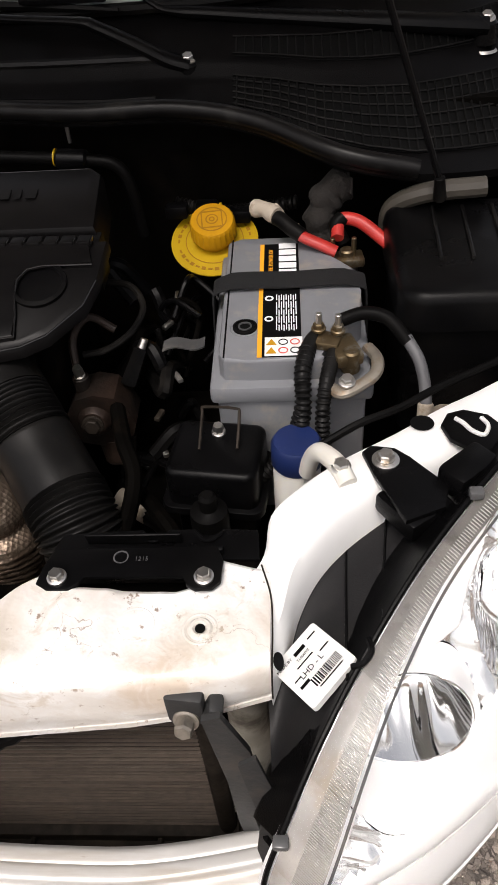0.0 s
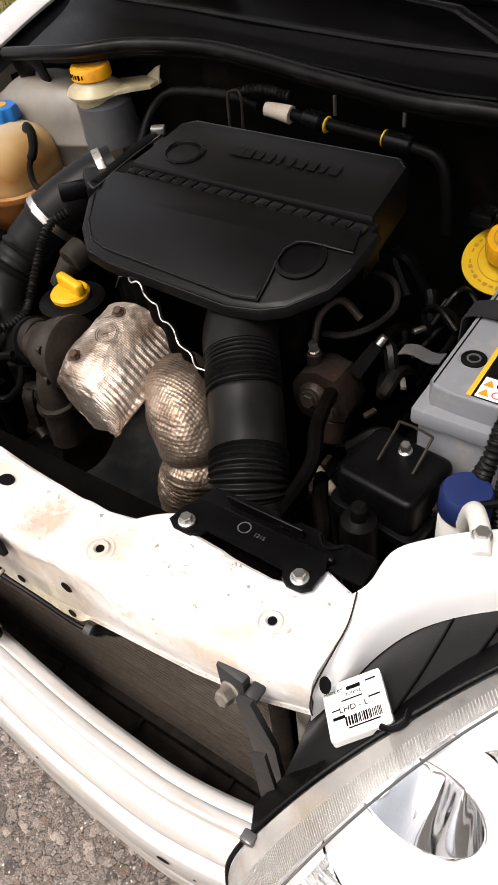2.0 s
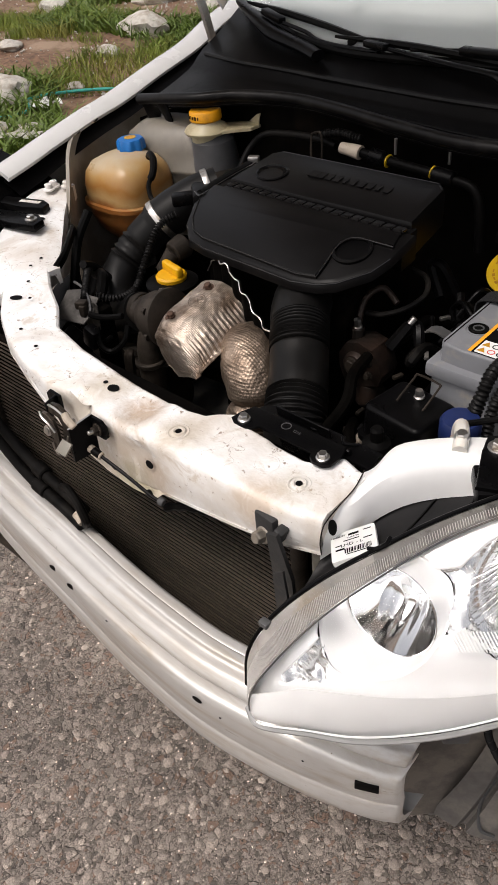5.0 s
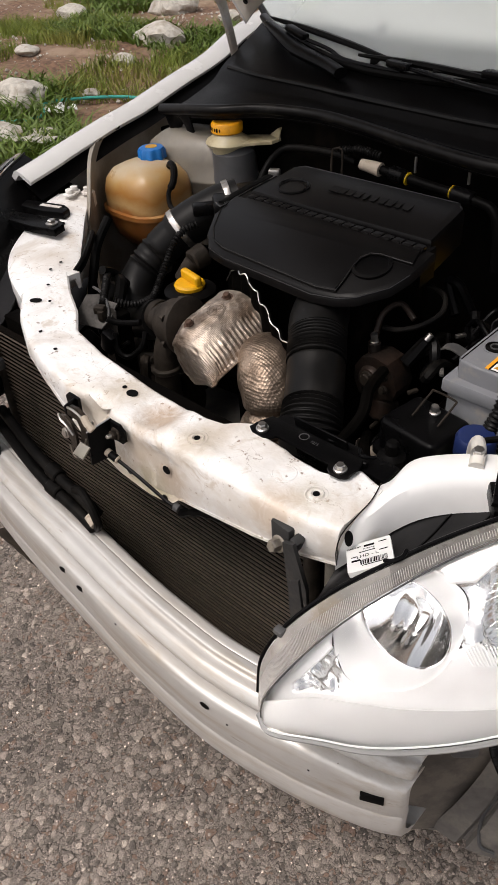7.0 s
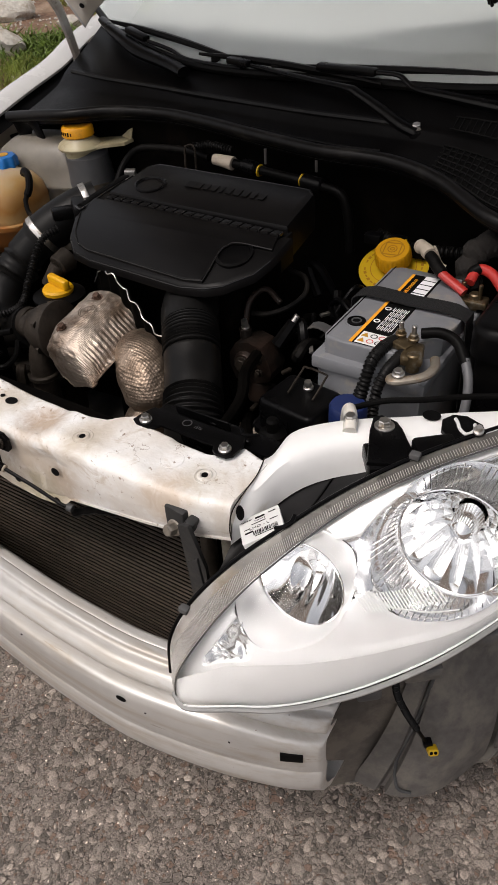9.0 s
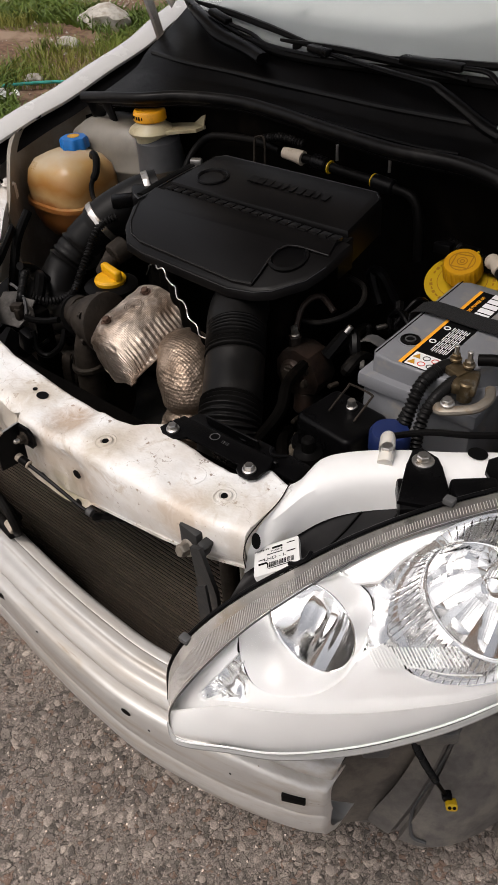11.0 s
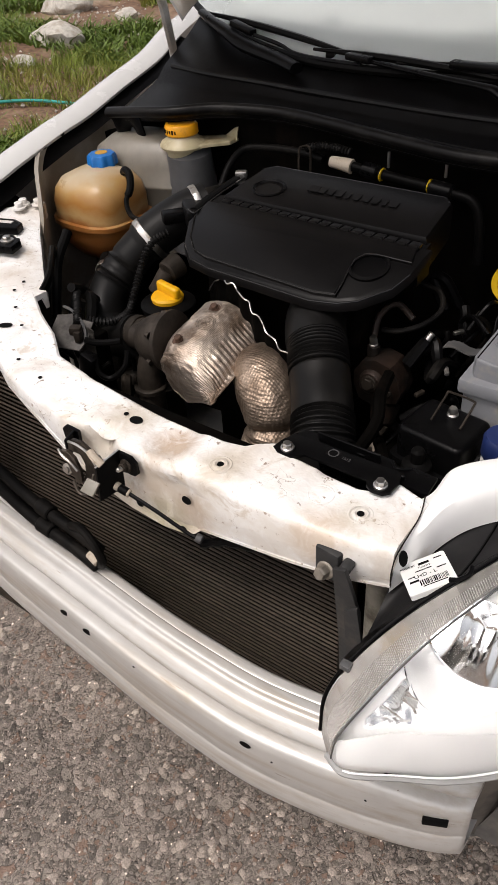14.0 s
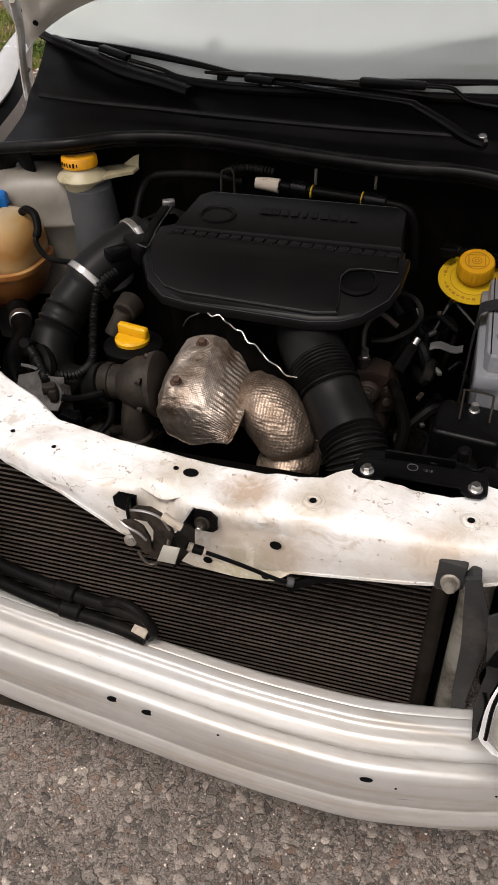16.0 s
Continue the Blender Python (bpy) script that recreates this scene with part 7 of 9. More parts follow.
add_cyl(bm, (-0.065, 1.095, 0.70), (-0.065, 1.095, 0.829), 0.035, 0.045, 24)
part("reservoir_neck", bm, BLACK, yf_)

yf_.rotation_euler = (radians(20), 0, 0)
yf_.location.y += 0.022

# ---- washer bottle with navy cap ----
BOTTLE = shader("white_bottle_plastic", (0.70, 0.68, 0.63), 0.42, vary=0.06, stain=(0.5, 0.45, 0.37), stain_at=0.62, stain_scale=25, sss=0.15)
wash = thing("washer_bottle", (0.052, 0.705, 0.64), "white washer bottle neck with a navy blue lid", "washer bottle")
bm = B()
add_revolve(bm, [(0.025, 0.60), (0.025, 0.78), (0.022, 0.79)], Matrix.Translation((0.040, 0.722, 0)), 30)
part("neck", bm, BOTTLE, wash)
bm = B()
add_revolve(bm, [(0.024, 0.788), (0.0265, 0.792), (0.026, 0.815), (0.023, 0.820), (0.0005, 0.821)], Matrix.Translation((0.040, 0.722, 0)), 36)
part("navy_lid", bm, NAVY, wash)

# ---- mountings on the crossmember and arm ----
plate = thing("duct_bracket", (-0.10, 0.58, 0.72), "black plastic bracket bolted behind the crossmember", "bracket")
bm = B()
pts = [(-0.181, 0.540), (-0.178, 0.556), (-0.172, 0.575), (-0.030, 0.577), (-0.024, 0.562), (-0.025, 0.541), (-0.032, 0.534), (-0.046, 0.533), (-0.054, 0.538), (-0.056, 0.546), (-0.140, 0.547), (-0.145, 0.540), (-0.152, 0.534), (-0.170, 0.533)]
add_prism(bm, pts[::-1], 0.8325, 0.8365, Matrix(), 0.001)
part("top_plate", bm, BLACK, plate)
bm = B()
add_box(bm, (-0.085, 0.594, 0.77), (0.12, 0.006, 0.13), Matrix.Rotation(0.25, 3, "X"), 0.002)
part("rear_skirt", bm, BLACK, plate)
bm = B()
add_prism(bm, [(-0.182, 0.572), (-0.172, 0.602), (-0.100, 0.606), (-0.094, 0.598), (-0.082, 0.598), (-0.076, 0.606), (-0.052, 0.606), (-0.046, 0.598), (-0.034, 0.598), (-0.028, 0.606), (0.004, 0.604), (0.006, 0.572)][::-1], 0.820, 0.824, Matrix(), 0.001)
part("rear_shelf", bm, BLACK, plate)
for x in (-0.088, -0.040):
    bm = B()
    add_tube(bm, [(x - 0.012, 0.600, 0.826), (x - 0.004, 0.590, 0.829), (x + 0.004, 0.590, 0.829), (x + 0.012, 0.600, 0.826)], 0.0018, 6, 4)
    part("clip", bm, BLACK, plate)
bm = B()
add_box(bm, (-0.105, 0.590, 0.832), (0.085, 0.003, 0.016), Matrix.Rotation(0.2, 3, "X"), 0.001)
part("stiffening_rib", bm, BLACK, plate)
for x, y in ((-0.163, 0.545), (-0.039, 0.544)):
    hex_bolt("flange_bolt", (x, y, 0.838), (0, -0.05, 1), 0.0060, plate, None, 1.4)
bm = B()
add_revolve(bm, [(0.0065, 0), (0.0068, 0.0006), (0.0055, 0.0006), (0.0055, 0)], Matrix.Translation((-0.112, 0.566, 0.8366)), 20, cap=False)
part("moulded_ring", bm, GREY_DARK, plate)
letters("moulded_lettering", "1215", Matrix.Translation((-0.094, 0.564, 0.8368)), 0.006, GREY_DARK, plate)

knob = thing("radiator_bush", (-0.049, 0.662, 0.70), "black rubber bush with a peg on top", "rubber bush")
bm = B()
add_revolve(bm, [(0.020, 0.66), (0.020, 0.764), (0.019, 0.772), (0.013, 0.774), (0.009, 0.776), (0.009, 0.792), (0.006, 0.796)], Matrix.Translation((-0.050, 0.672, 0)), 24)
part("bush", bm, RUBBER, knob)

# cream bracket and bolt at the washer bottle
cb = thing("washer_bracket", (0.075, 0.655, 0.83), "off-white plastic lug bolted to the support arm", "bracket")
bm = B()
add_tube(bm, [(0.050, 0.697, 0.800), (0.054, 0.690, 0.825), (0.061, 0.679, 0.845), (0.070, 0.664, 0.853), (0.078, 0.649, 0.855), (0.085, 0.633, 0.850)], 0.0095, 14, 8, flat=0.9)
part("strip", bm, shader("white_moulded_plastic", (0.66, 0.63, 0.57), 0.4, vary=0.06, sss=0.1), cb)
hex_bolt("bracket_bolt", (0.0795, 0.6465, 0.858), (0, -0.1, 1), 0.0072, cb, None, 1.25)

# headlamp fixing tabs on the arm
def lug(outline, z, thick, name="mounting_tab"):
    bm = B()
    add_prism(bm, outline, z, z + thick, Matrix(), 0.0015)
    return part(name, bm, BLACK, lamp, "black plastic fixing tab")
t1 = lug([(0.100, 0.668), (0.108, 0.676), (0.130, 0.672), (0.142, 0.660), (0.172, 0.625), (0.165, 0.600), (0.130, 0.585), (0.108, 0.640)], 0.851, 0.005)
bm = B()
add_box(bm, (0.142, 0.615, 0.840), (0.050, 0.050, 0.022), Matrix.Rotation(radians(35), 3, "Z"), 0.004)
part("tab_root", bm, BLACK, lamp)
bm = B()
add_revolve(bm, [(0.0125, 0), (0.0125, 0.0015), (0.009, 0.003)], Matrix.Translation((0.120, 0.656, 0.856)), 24)
part("washer", bm, STEEL, t1)
hex_bolt("tab_bolt", (0.120, 0.656, 0.858), (0, -0.05, 1), 0.0075, t1, None, 1.15)
t2 = lug([(0.176, 0.700), (0.184, 0.715), (0.200, 0.720), (0.222, 0.712), (0.236, 0.690), (0.238, 0.672), (0.205, 0.662), (0.182, 0.680)], 0.853, 0.005)
bm = B()
add_tube(bm, [(0.190, 0.706, 0.859), (0.196, 0.698, 0.860), (0.202, 0.688, 0.860), (0.212, 0.682, 0.860), (0.218, 0.694, 0.860), (0.214, 0.706, 0.859)], 0.0022, 8, 6)
part("spring_clip", bm, shader("white_clip", (0.7, 0.7, 0.68), 0.4, vary=0.05), t2, "white clip in the tab")
bm = B()
add_box(bm, (0.190, 0.640, 0.856), (0.05, 0.03, 0.028), Matrix.Rotation(radians(40), 3, "Z"), 0.005)
part("ribbed_block", bm, BLACK, lamp)
bm = B()
add_tube(bm, [lens_at(0.435, 0.0) + Vector((-0.007, 0.007, 0.000)), lens_at(0.447, 0.0) + Vector((-0.003, 0.001, 0.002)), lens_at(0.462, 0.0) + Vector((-0.002, 0.001, 0.002)), lens_at(0.468, 0.0) + Vector((-0.006, 0.008, 0.001))], 0.0026, 8, 5)
part("catch", bm, BLACK, lamp)
for u in (0.20, 0.66):
    bm = B()
    c = lens_at(u, 0.0)
    add_box(bm, c + Vector((-0.002, 0.002, 0.003)), (0.012, 0.010, 0.008), None, 0.002)
    part("clip", bm, shader("clear_clip", (0.08, 0.08, 0.08), 0.2, vary=0.1) if u < 0.5 else bpy.data.materials["clear_clip"], lamp)
hex_bolt("lamp_screw", lens_at(0.74, 0.0) + Vector((0, 0.004, 0.006)), (0.1, -0.3, 1), 0.004, lamp)

punched("round_hole", (0.160, 0.708, 0.8515), (0, 0, 1), 0.0105, 1.1, parent=arm)
# spot of bare hole near the corner
bm = B()
add_revolve(bm, [(0.008, 0.0), (0.0082, 0.001), (0.0004, 0.001)], along((0.75, -0.66, 0.25), (0.0215, 0.4815, 0.812)) @ Matrix.Diagonal((0.6, 1.25, 1, 1)), 16)
part("corner_notch", bm, INK, arm)
bm = B()
add_tube(bm, [(0.008, 0.560, 0.8315), (0.016, 0.530, 0.831), (0.0175, 0.500, 0.8285), (0.017, 0.474, 0.820), (0.0165, 0.466, 0.80), (0.016, 0.468, 0.776)], 0.0008, 5, 6)
part("panel_joint", bm, GRIME, arm)

# bonnet release cable along the arm
cab = thing("release_cable", (0.13, 0.70, 0.85), "black cable lying along the white support arm", "cable")
bm = B()
add_tube(bm, [(0.062, 0.690, 0.842), (0.10, 0.705, 0.856), (0.14, 0.722, 0.860), (0.185, 0.752, 0.861), (0.25, 0.79, 0.862), (0.33, 0.85, 0.862)], 0.004, 8, 8)
part("sheath", bm, RUBBER, cab)

# maker's sticker on the lamp housing
stk = thing("maker_sticker", (0.049, 0.483, 0.79), "white printed maker's sticker with barcode on the lamp housing", "sticker")
ca, cb_, cc, cd = Vector((0.0155, 0.487, 0.7905)), Vector((0.0505, 0.521, 0.806)), Vector((0.0815, 0.478, 0.820)), Vector((0.0475, 0.445, 0.803))
tx = ((cb_ - ca) + (cc - cd)).normalized()
ty = ((ca - cd) + (cb_ - cc)).normalized()
nz = tx.cross(ty).normalized()
ty = nz.cross(tx)
ctr = (ca + cb_ + cc + cd) / 4
SM = Matrix(((tx.x, ty.x, nz.x, ctr.x), (tx.y, ty.y, nz.y, ctr.y), (tx.z, ty.z, nz.z, ctr.z), (0, 0, 0, 1)))
if nz.z < 0:
    SM = SM @ pose(0, 0, 0, 180, 0, 0)
SW, SH = (cb_ - ca).length, (ca - cd).length
bm = B()
add_prism(bm, rounded(SW, SH, 0.003), -0.006, 0.0, SM)
paper = part("paper", bm, PAPER, stk)
def printed(x, y, w, h, mat=None):
    bm = B()
    add_box(bm, (0, 0, 0), (w, h, 0.0004))
    bm.transform(SM @ Matrix.Translation((x, y, 0.0004)))
    part("print_bar", bm, mat or INK, paper)
letters("lettering", "LHD - L", SM @ Matrix.Translation((-0.002, -0.001, 0.0004)), 0.0075, INK, paper, 0.0001)
letters("lettering", "MADE BY", SM @ Matrix.Translation((-0.0165, 0.0185, 0.0004)), 0.004, INK, paper, 0.0001)
letters("lettering", "TURKIYE", SM @ Matrix.Translation((0.0, 0.0122, 0.0004)), 0.0035, INK, paper, 0.0001)
printed(0.001, 0.0180, 0.012, 0.0034)
printed(0.0165, 0.0195, 0.009, 0.0012)
printed(-0.002, 0.0075, 0.018, 0.0010)
printed(0.0165, 0.0030, 0.010, 0.0012)
printed(-0.017, 0.0005, 0.007, 0.0010)
printed(-0.0155, -0.0072, 0.010, 0.0028)
random.seed(5)
x = -0.010
while x < 0.020:
    w = random.choice((0.0006, 0.0009, 0.0014))
    printed(x, -0.0125, w, 0.0085)
    x += w + random.choice((0.0006, 0.001))
printed(0.004, -0.0190, 0.026, 0.0010)

# ---- battery terminals and leads ----
neg = thing("battery_clamp", (0.09, 0.81, 0.84), "tarnished brass battery clamp with two studs and cables", "battery clamp")
bm = B()
add_tube(bm, [(0.118, 0.860, 0.852), (0.126, 0.838, 0.853), (0.122, 0.815, 0.852), (0.106, 0.800, 0.850), (0.088, 0.790, 0.848), (0.078, 0.800, 0.846)], 0.0068, 10, 6, flat=0.8)
part("clamp_ring", bm, shader("dull_lead", (0.26, 0.23, 0.19), 0.5, metal=0.6, vary=0.2, stain=(0.25, 0.17, 0.1), stain_at=0.56, stain_scale=50, bump=0.2), neg)
bm = B()
add_box(bm, (0.092, 0.842, 0.862), (0.030, 0.040, 0.016), Matrix.Rotation(0.3, 3, "Z"), 0.004)
add_cyl(bm, (0.098, 0.830, 0.845), (0.098, 0.830, 0.872), 0.010, 0.009, 18, 0.002)
add_box(bm, (0.072, 0.852, 0.868), (0.034, 0.024, 0.010), Matrix.Rotation(-0.3, 3, "Z"), 0.003)
part("clamp_body", bm, BRASS, neg)
for x, y in ((0.066, 0.862), (0.086, 0.858)):
    hex_bolt("stud_nut", (x, y, 0.876), (0, 0, 1), 0.006, neg, BRASS, 1.3, 0.006)
    bm = B()
    add_cyl(bm, (x, y, 0.870), (x, y, 0.896), 0.0032, None, 12, 0.0006)
    part("stud", bm, STEEL, neg)
hex_bolt("clamp_nut", (0.092, 0.797, 0.857), (0, -0.2, 1), 0.0065, neg, STEEL, 1.3, 0.006)


def corrugated(name, pts, r, parent, pitch=0.0058, mat=None):
    bm = B()
    n = max(4, int(sum((Vector(b) - Vector(a)).length for a, b in zip(pts, pts[1:])) / len(pts) / pitch * 5))
    add_tube(bm, pts, lambda s, a: r + 0.0016 * math.sin(2 * math.pi * a / pitch), 12, n)
    return part(name, bm, mat or DUCT, parent, sharp=1.3)


leads = thing("earth_leads", (0.07, 0.80, 0.70), "black corrugated cable sleeves hanging from the battery clamp", "cable")
bm = B()
add_tube(bm, [(0.066, 0.856, 0.870), (0.056, 0.832, 0.872), (0.048, 0.800, 0.862), (0.048, 0.776, 0.838)], lambda s, a: 0.0070 + 0.0015 * math.sin(math.pi * s), 14, 8)
part("rubber_boot", bm, DUCT, leads)
bm = B()
add_tube(bm, [(0.088, 0.850, 0.868), (0.080, 0.820, 0.866), (0.072, 0.790, 0.855), (0.068, 0.772, 0.835)], lambda s, a: 0.0065 + 0.0015 * math.sin(math.pi * s), 14, 8)
part("rubber_boot", bm, DUCT, leads)
corrugated("sleeve", [(0.054, 0.826, 0.871), (0.048, 0.800, 0.862), (0.048, 0.778, 0.842), (0.046, 0.764, 0.800), (0.056, 0.756, 0.770), (0.074, 0.748, 0.745), (0.078, 0.744, 0.72)], 0.0080, leads)
corrugated("sleeve", [(0.078, 0.815, 0.865), (0.072, 0.790, 0.855), (0.068, 0.774, 0.838), (0.068, 0.762, 0.80), (0.074, 0.754, 0.770), (0.082, 0.746, 0.74), (0.084, 0.742, 0.70)], 0.0068, leads)
corrugated("sleeve", [(0.046, 0.774, 0.835), (0.034, 0.766, 0.795), (0.016, 0.764, 0.765), (0.0, 0.762, 0.74), (-0.01, 0.760, 0.69)], 0.0064, leads)
bm = B()
add_cyl(bm, (0.074, 0.750, 0.762), (0.082, 0.744, 0.732), 0.0105, None, 14, 0.001)
part("printed_tape", bm, PAPER, leads, "white printed cable tape")
bm = B()
add_tube(bm, [(0.090, 0.862, 0.880), (0.115, 0.868, 0.884), (0.140, 0.862, 0.880), (0.160, 0.845, 0.862)], 0.0075, 12, 8)
part("black_sleeve", bm, RUBBER, leads)
bm = B()
add_tube(bm, [(0.158, 0.848, 0.866), (0.172, 0.828, 0.846), (0.178, 0.806, 0.815), (0.176, 0.785, 0.775), (0.170, 0.77, 0.72)], 0.0065, 12, 8)
part("grey_lead", bm, shader("grey_cable", (0.10, 0.10, 0.105), 0.45, vary=0.15), leads, "grey insulated lead")
bm = B()
add_cyl(bm, (0.1778, 0.803, 0.812), (0.1755, 0.783, 0.772), 0.0085, None, 14, 0.001)
part("printed_tape", bm, TAPE, leads, "yellowed printed tape")
bm = B()
add_sheet(bm, lambda u, v: (0.180 + 0.034 * u, 0.802 - 0.01 * u + 0.006 * math.sin(3 * u), 0.800 - 0.045 * v + 0.012 * u + 0.004 * math.sin(4 * u + 2 * v)), 8, 6, 0.0008, (0, 1, 0))
part("cable_flag", bm, TAPE, leads, "yellowed paper cable flag")

neg.location += Vector((0, -0.036, 0.004))
leads.location += Vector((0, -0.022, 0.0))
pos = thing("positive_lead", (0.06, 1.02, 0.86), "red and black positive leads on a brass battery post", "cable")
bm = B()
add_box(bm, (0.104, 1.008, 0.852), (0.050, 0.026, 0.012), Matrix.Rotation(0.1, 3, "Z"), 0.003)
add_cyl(bm, (0.108, 1.010, 0.840), (0.108, 1.010, 0.866), 0.010, 0.009, 18, 0.002)
part("post_clamp", bm, BRASS, pos)
for x in (0.090, 0.116):
    bm = B()
    add_cyl(bm, (x, 1.008, 0.856), (x, 1.008, 0.882), 0.0032, None, 12, 0.0006)
    part("stud", bm, BRASS, pos)
bm = B()
add_tube(bm, [(0.094, 1.000, 0.868), (0.080, 1.004, 0.874), (0.062, 1.010, 0.880), (0.050, 1.014, 0.885)], 0.0085, 12, 8, flat=0.8)
part("red_sleeve", bm, RED, pos)
bm = B()
add_tube(bm, [(0.053, 1.013, 0.884), (0.040, 1.022, 0.890), (0.028, 1.032, 0.896), (0.018, 1.040, 0.898)], 0.0095, 12, 8)
part("black_sleeve", bm, RUBBER, pos)
bm = B()
add_tube(bm, [(0.022, 1.036, 0.900), (0.008, 1.050, 0.902), (-0.004, 1.062, 0.898)], lambda s, a: 0.0105 + 0.001 * math.sin(s * 8), 12, 8)
part("paper_wrap", bm, TAPE, pos, "crumpled printed paper wrap")
bm = B()
add_sheet(bm, lambda u, v: (0.02 + 0.03 * u, 1.045 - 0.02 * u + 0.012 * v, 0.902 - 0.012 * u + 0.006 * math.sin(5 * u + v)), 8, 4, 0.0008)
part("wrap_flap", bm, TAPE, pos)
bm = B()
add_tube(bm, [(0.096, 1.012, 0.880), (0.100, 1.034, 0.892), (0.122, 1.030, 0.892), (0.148, 1.010, 0.880), (0.175, 0.985, 0.865)], 0.008, 12, 8)
part("red_lead", bm, RED, pos)
bm = B()
add_tube(bm, [(0.104, 1.022, 0.868), (0.095, 1.028, 0.888), (0.104, 1.034, 0.896)], 0.009, 12, 8)
part("black_boot", bm, RUBBER, pos)
pipe = thing("lagged_pipe", (0.09, 1.07, 0.86), "pipe end wrapped in crumbling grey foam", "pipe")
bm = B()
add_tube(bm, [(0.080, 1.060, 0.85), (0.078, 1.066, 0.885), (0.092, 1.076, 0.912), (0.115, 1.080, 0.915)], lambda s, a: 0.020 + 0.003 * math.sin(a * 260), 16, 10)
bmesh.ops.triangulate(bm, faces=bm.faces)
for v in bm.verts:
    v.co += Vector((1, 1, 1)) * 0.004 * noise.noise(v.co * 70)
part("foam", bm, FOAM, pipe)
wingr = thing("inner_wing_panel", (0.19, 1.0, 0.8), "inner wing edge behind the fuse box, paint darkened for shade", "panel")
bm = B()
add_tube(bm, [(0.160, 1.05, 0.86), (0.165, 1.045, 0.90), (0.20, 1.03, 0.925), (0.27, 1.03, 0.93)], 0.012, 10, 6)
# beige panel paint with the shade behind the fuse box in its colour
part("panel_edge", bm, shader("shaded_panel_paint", (0.04, 0.035, 0.027), 0.6, vary=0.2, stain=(0.04, 0.034, 0.027), stain_at=0.5), wingr)

# ---- relay box and clutter beside the gearbox ----
relay = thing("relay_box", (-0.045, 0.745, 0.70), "black plastic box lid with a wire bail and bolt", "relay box")
bm = B()
RM = Matrix.Translation((-0.045, 0.742, 0)) @ pose(0, 0, 0, 0, 0, -8)
add_prism(bm, rounded(0.098, 0.085, 0.012), 0.74, 0.793, RM, 0.008, 3)
part("lid", bm, BLACK, relay)
bm = B()
add_prism(bm, rounded(0.112, 0.098, 0.014), 0.735, 0.745, RM, 0.002)
part("rim", bm, BLACK, relay)
bm = B()
add_box(bm, (-0.05, 0.76, 0.67), (0.09, 0.08, 0.14), None, 0.01)
part("box_body", bm, BLACK, relay)
bm = B()
add_tube(bm, [(-0.062, 0.735, 0.796), (-0.060, 0.775, 0.812), (-0.058, 0.782, 0.814), (-0.024, 0.778, 0.814), (-0.020, 0.770, 0.812), (-0.022, 0.735, 0.796)], 0.0017, 6, 3)
part("wire_bail", bm, GRIME, relay)
hex_bolt("bail_bolt", (-0.043, 0.762, 0.795), (0, -0.1, 1), 0.006, relay, None, 1.3, 0.010)

# fuel pump and glow leads deep in the bay
pump = thing("injection_pump", (-0.19, 0.86, 0.70), "grimy brown fuel pump with copper pipe unions", "pump")
PUMP = shader("rusty_pump_casting", (0.022, 0.0125, 0.0085), 0.55, metal=0.35, vary=0.45, scale=70, stain=(0.012, 0.009, 0.007), stain_at=0.52, stain_scale=30, bump=0.4, bump_scale=160)
plate_xz("pump_body", [(-0.232, 0.735), (-0.222, 0.712), (-0.198, 0.706), (-0.176, 0.716), (-0.158, 0.722), (-0.152, 0.742), (-0.160, 0.764), (-0.172, 0.782), (-0.196, 0.788), (-0.220, 0.780), (-0.232, 0.760)][::-1], 0.836, 0.885, PUMP, pump, "", 0.0, 0.006)
bm = B()
add_cyl(bm, (-0.200, 0.838, 0.750), (-0.200, 0.824, 0.753), 0.021, 0.018, 26, 0.003)
part("boss", bm, PUMP, pump)
bm = B()
add_cyl(bm, (-0.185, 0.858, 0.705), (-0.183, 0.842, 0.672), 0.024, 0.019, 20, 0.004)
part("lower_housing", bm, PUMP, pump)
bm = B()
add_cyl(bm, (-0.160, 0.868, 0.776), (-0.142, 0.892, 0.812), 0.0105, 0.0085, 6, 0.001)
plug = part("connector", bm, BLACK, pump)
bm = B()
add_cyl(bm, (-0.142, 0.892, 0.812), (-0.137, 0.898, 0.822), 0.0055, 0.0050, 12, 0.0008)
part("bright_sleeve", bm, STEEL, plug)
for x, y, z in ((-0.212, 0.858, 0.80),):
    bm = B()
    add_cyl(bm, (x, y, z - 0.03), (x, y, z), 0.009, 0.010, 12, 0.001)
    part("union", bm, PUMP, pump)
    hex_bolt("union_nut", (x, y, z), (0, -0.2, 1), 0.0062, pump, STEEL, 1.1, 0.014)
hex_bolt("pump_bolt", (-0.200, 0.8235, 0.753), (0, -1, 0.2), 0.010, pump, GRIME, 1.3)
hex_bolt("pump_bolt", (-0.168, 0.823, 0.768), (0, -1, 0.2), 0.005, pump, GRIME, 1.4)
hex_bolt("pump_bolt", (-0.168, 0.824, 0.745), (0, -1, 0.2), 0.005, pump, GRIME, 1.4)
bm = B()
add_tube(bm, [(-0.215, 0.862, 0.800), (-0.218, 0.885, 0.835), (-0.200, 0.905, 0.850), (-0.170, 0.90, 0.835)], 0.005, 10, 8)
part("copper_pipe", bm, PUMP, pump)
bm = B()
add_tube(bm, [(-0.205, 0.870, 0.822), (-0.175, 0.872, 0.828), (-0.148, 0.892, 0.838), (-0.138, 0.925, 0.848), (-0.155, 0.955, 0.858), (-0.19, 0.965, 0.86)], 0.0042, 8, 8)
part("return_hose", bm, RUBBER, pump)

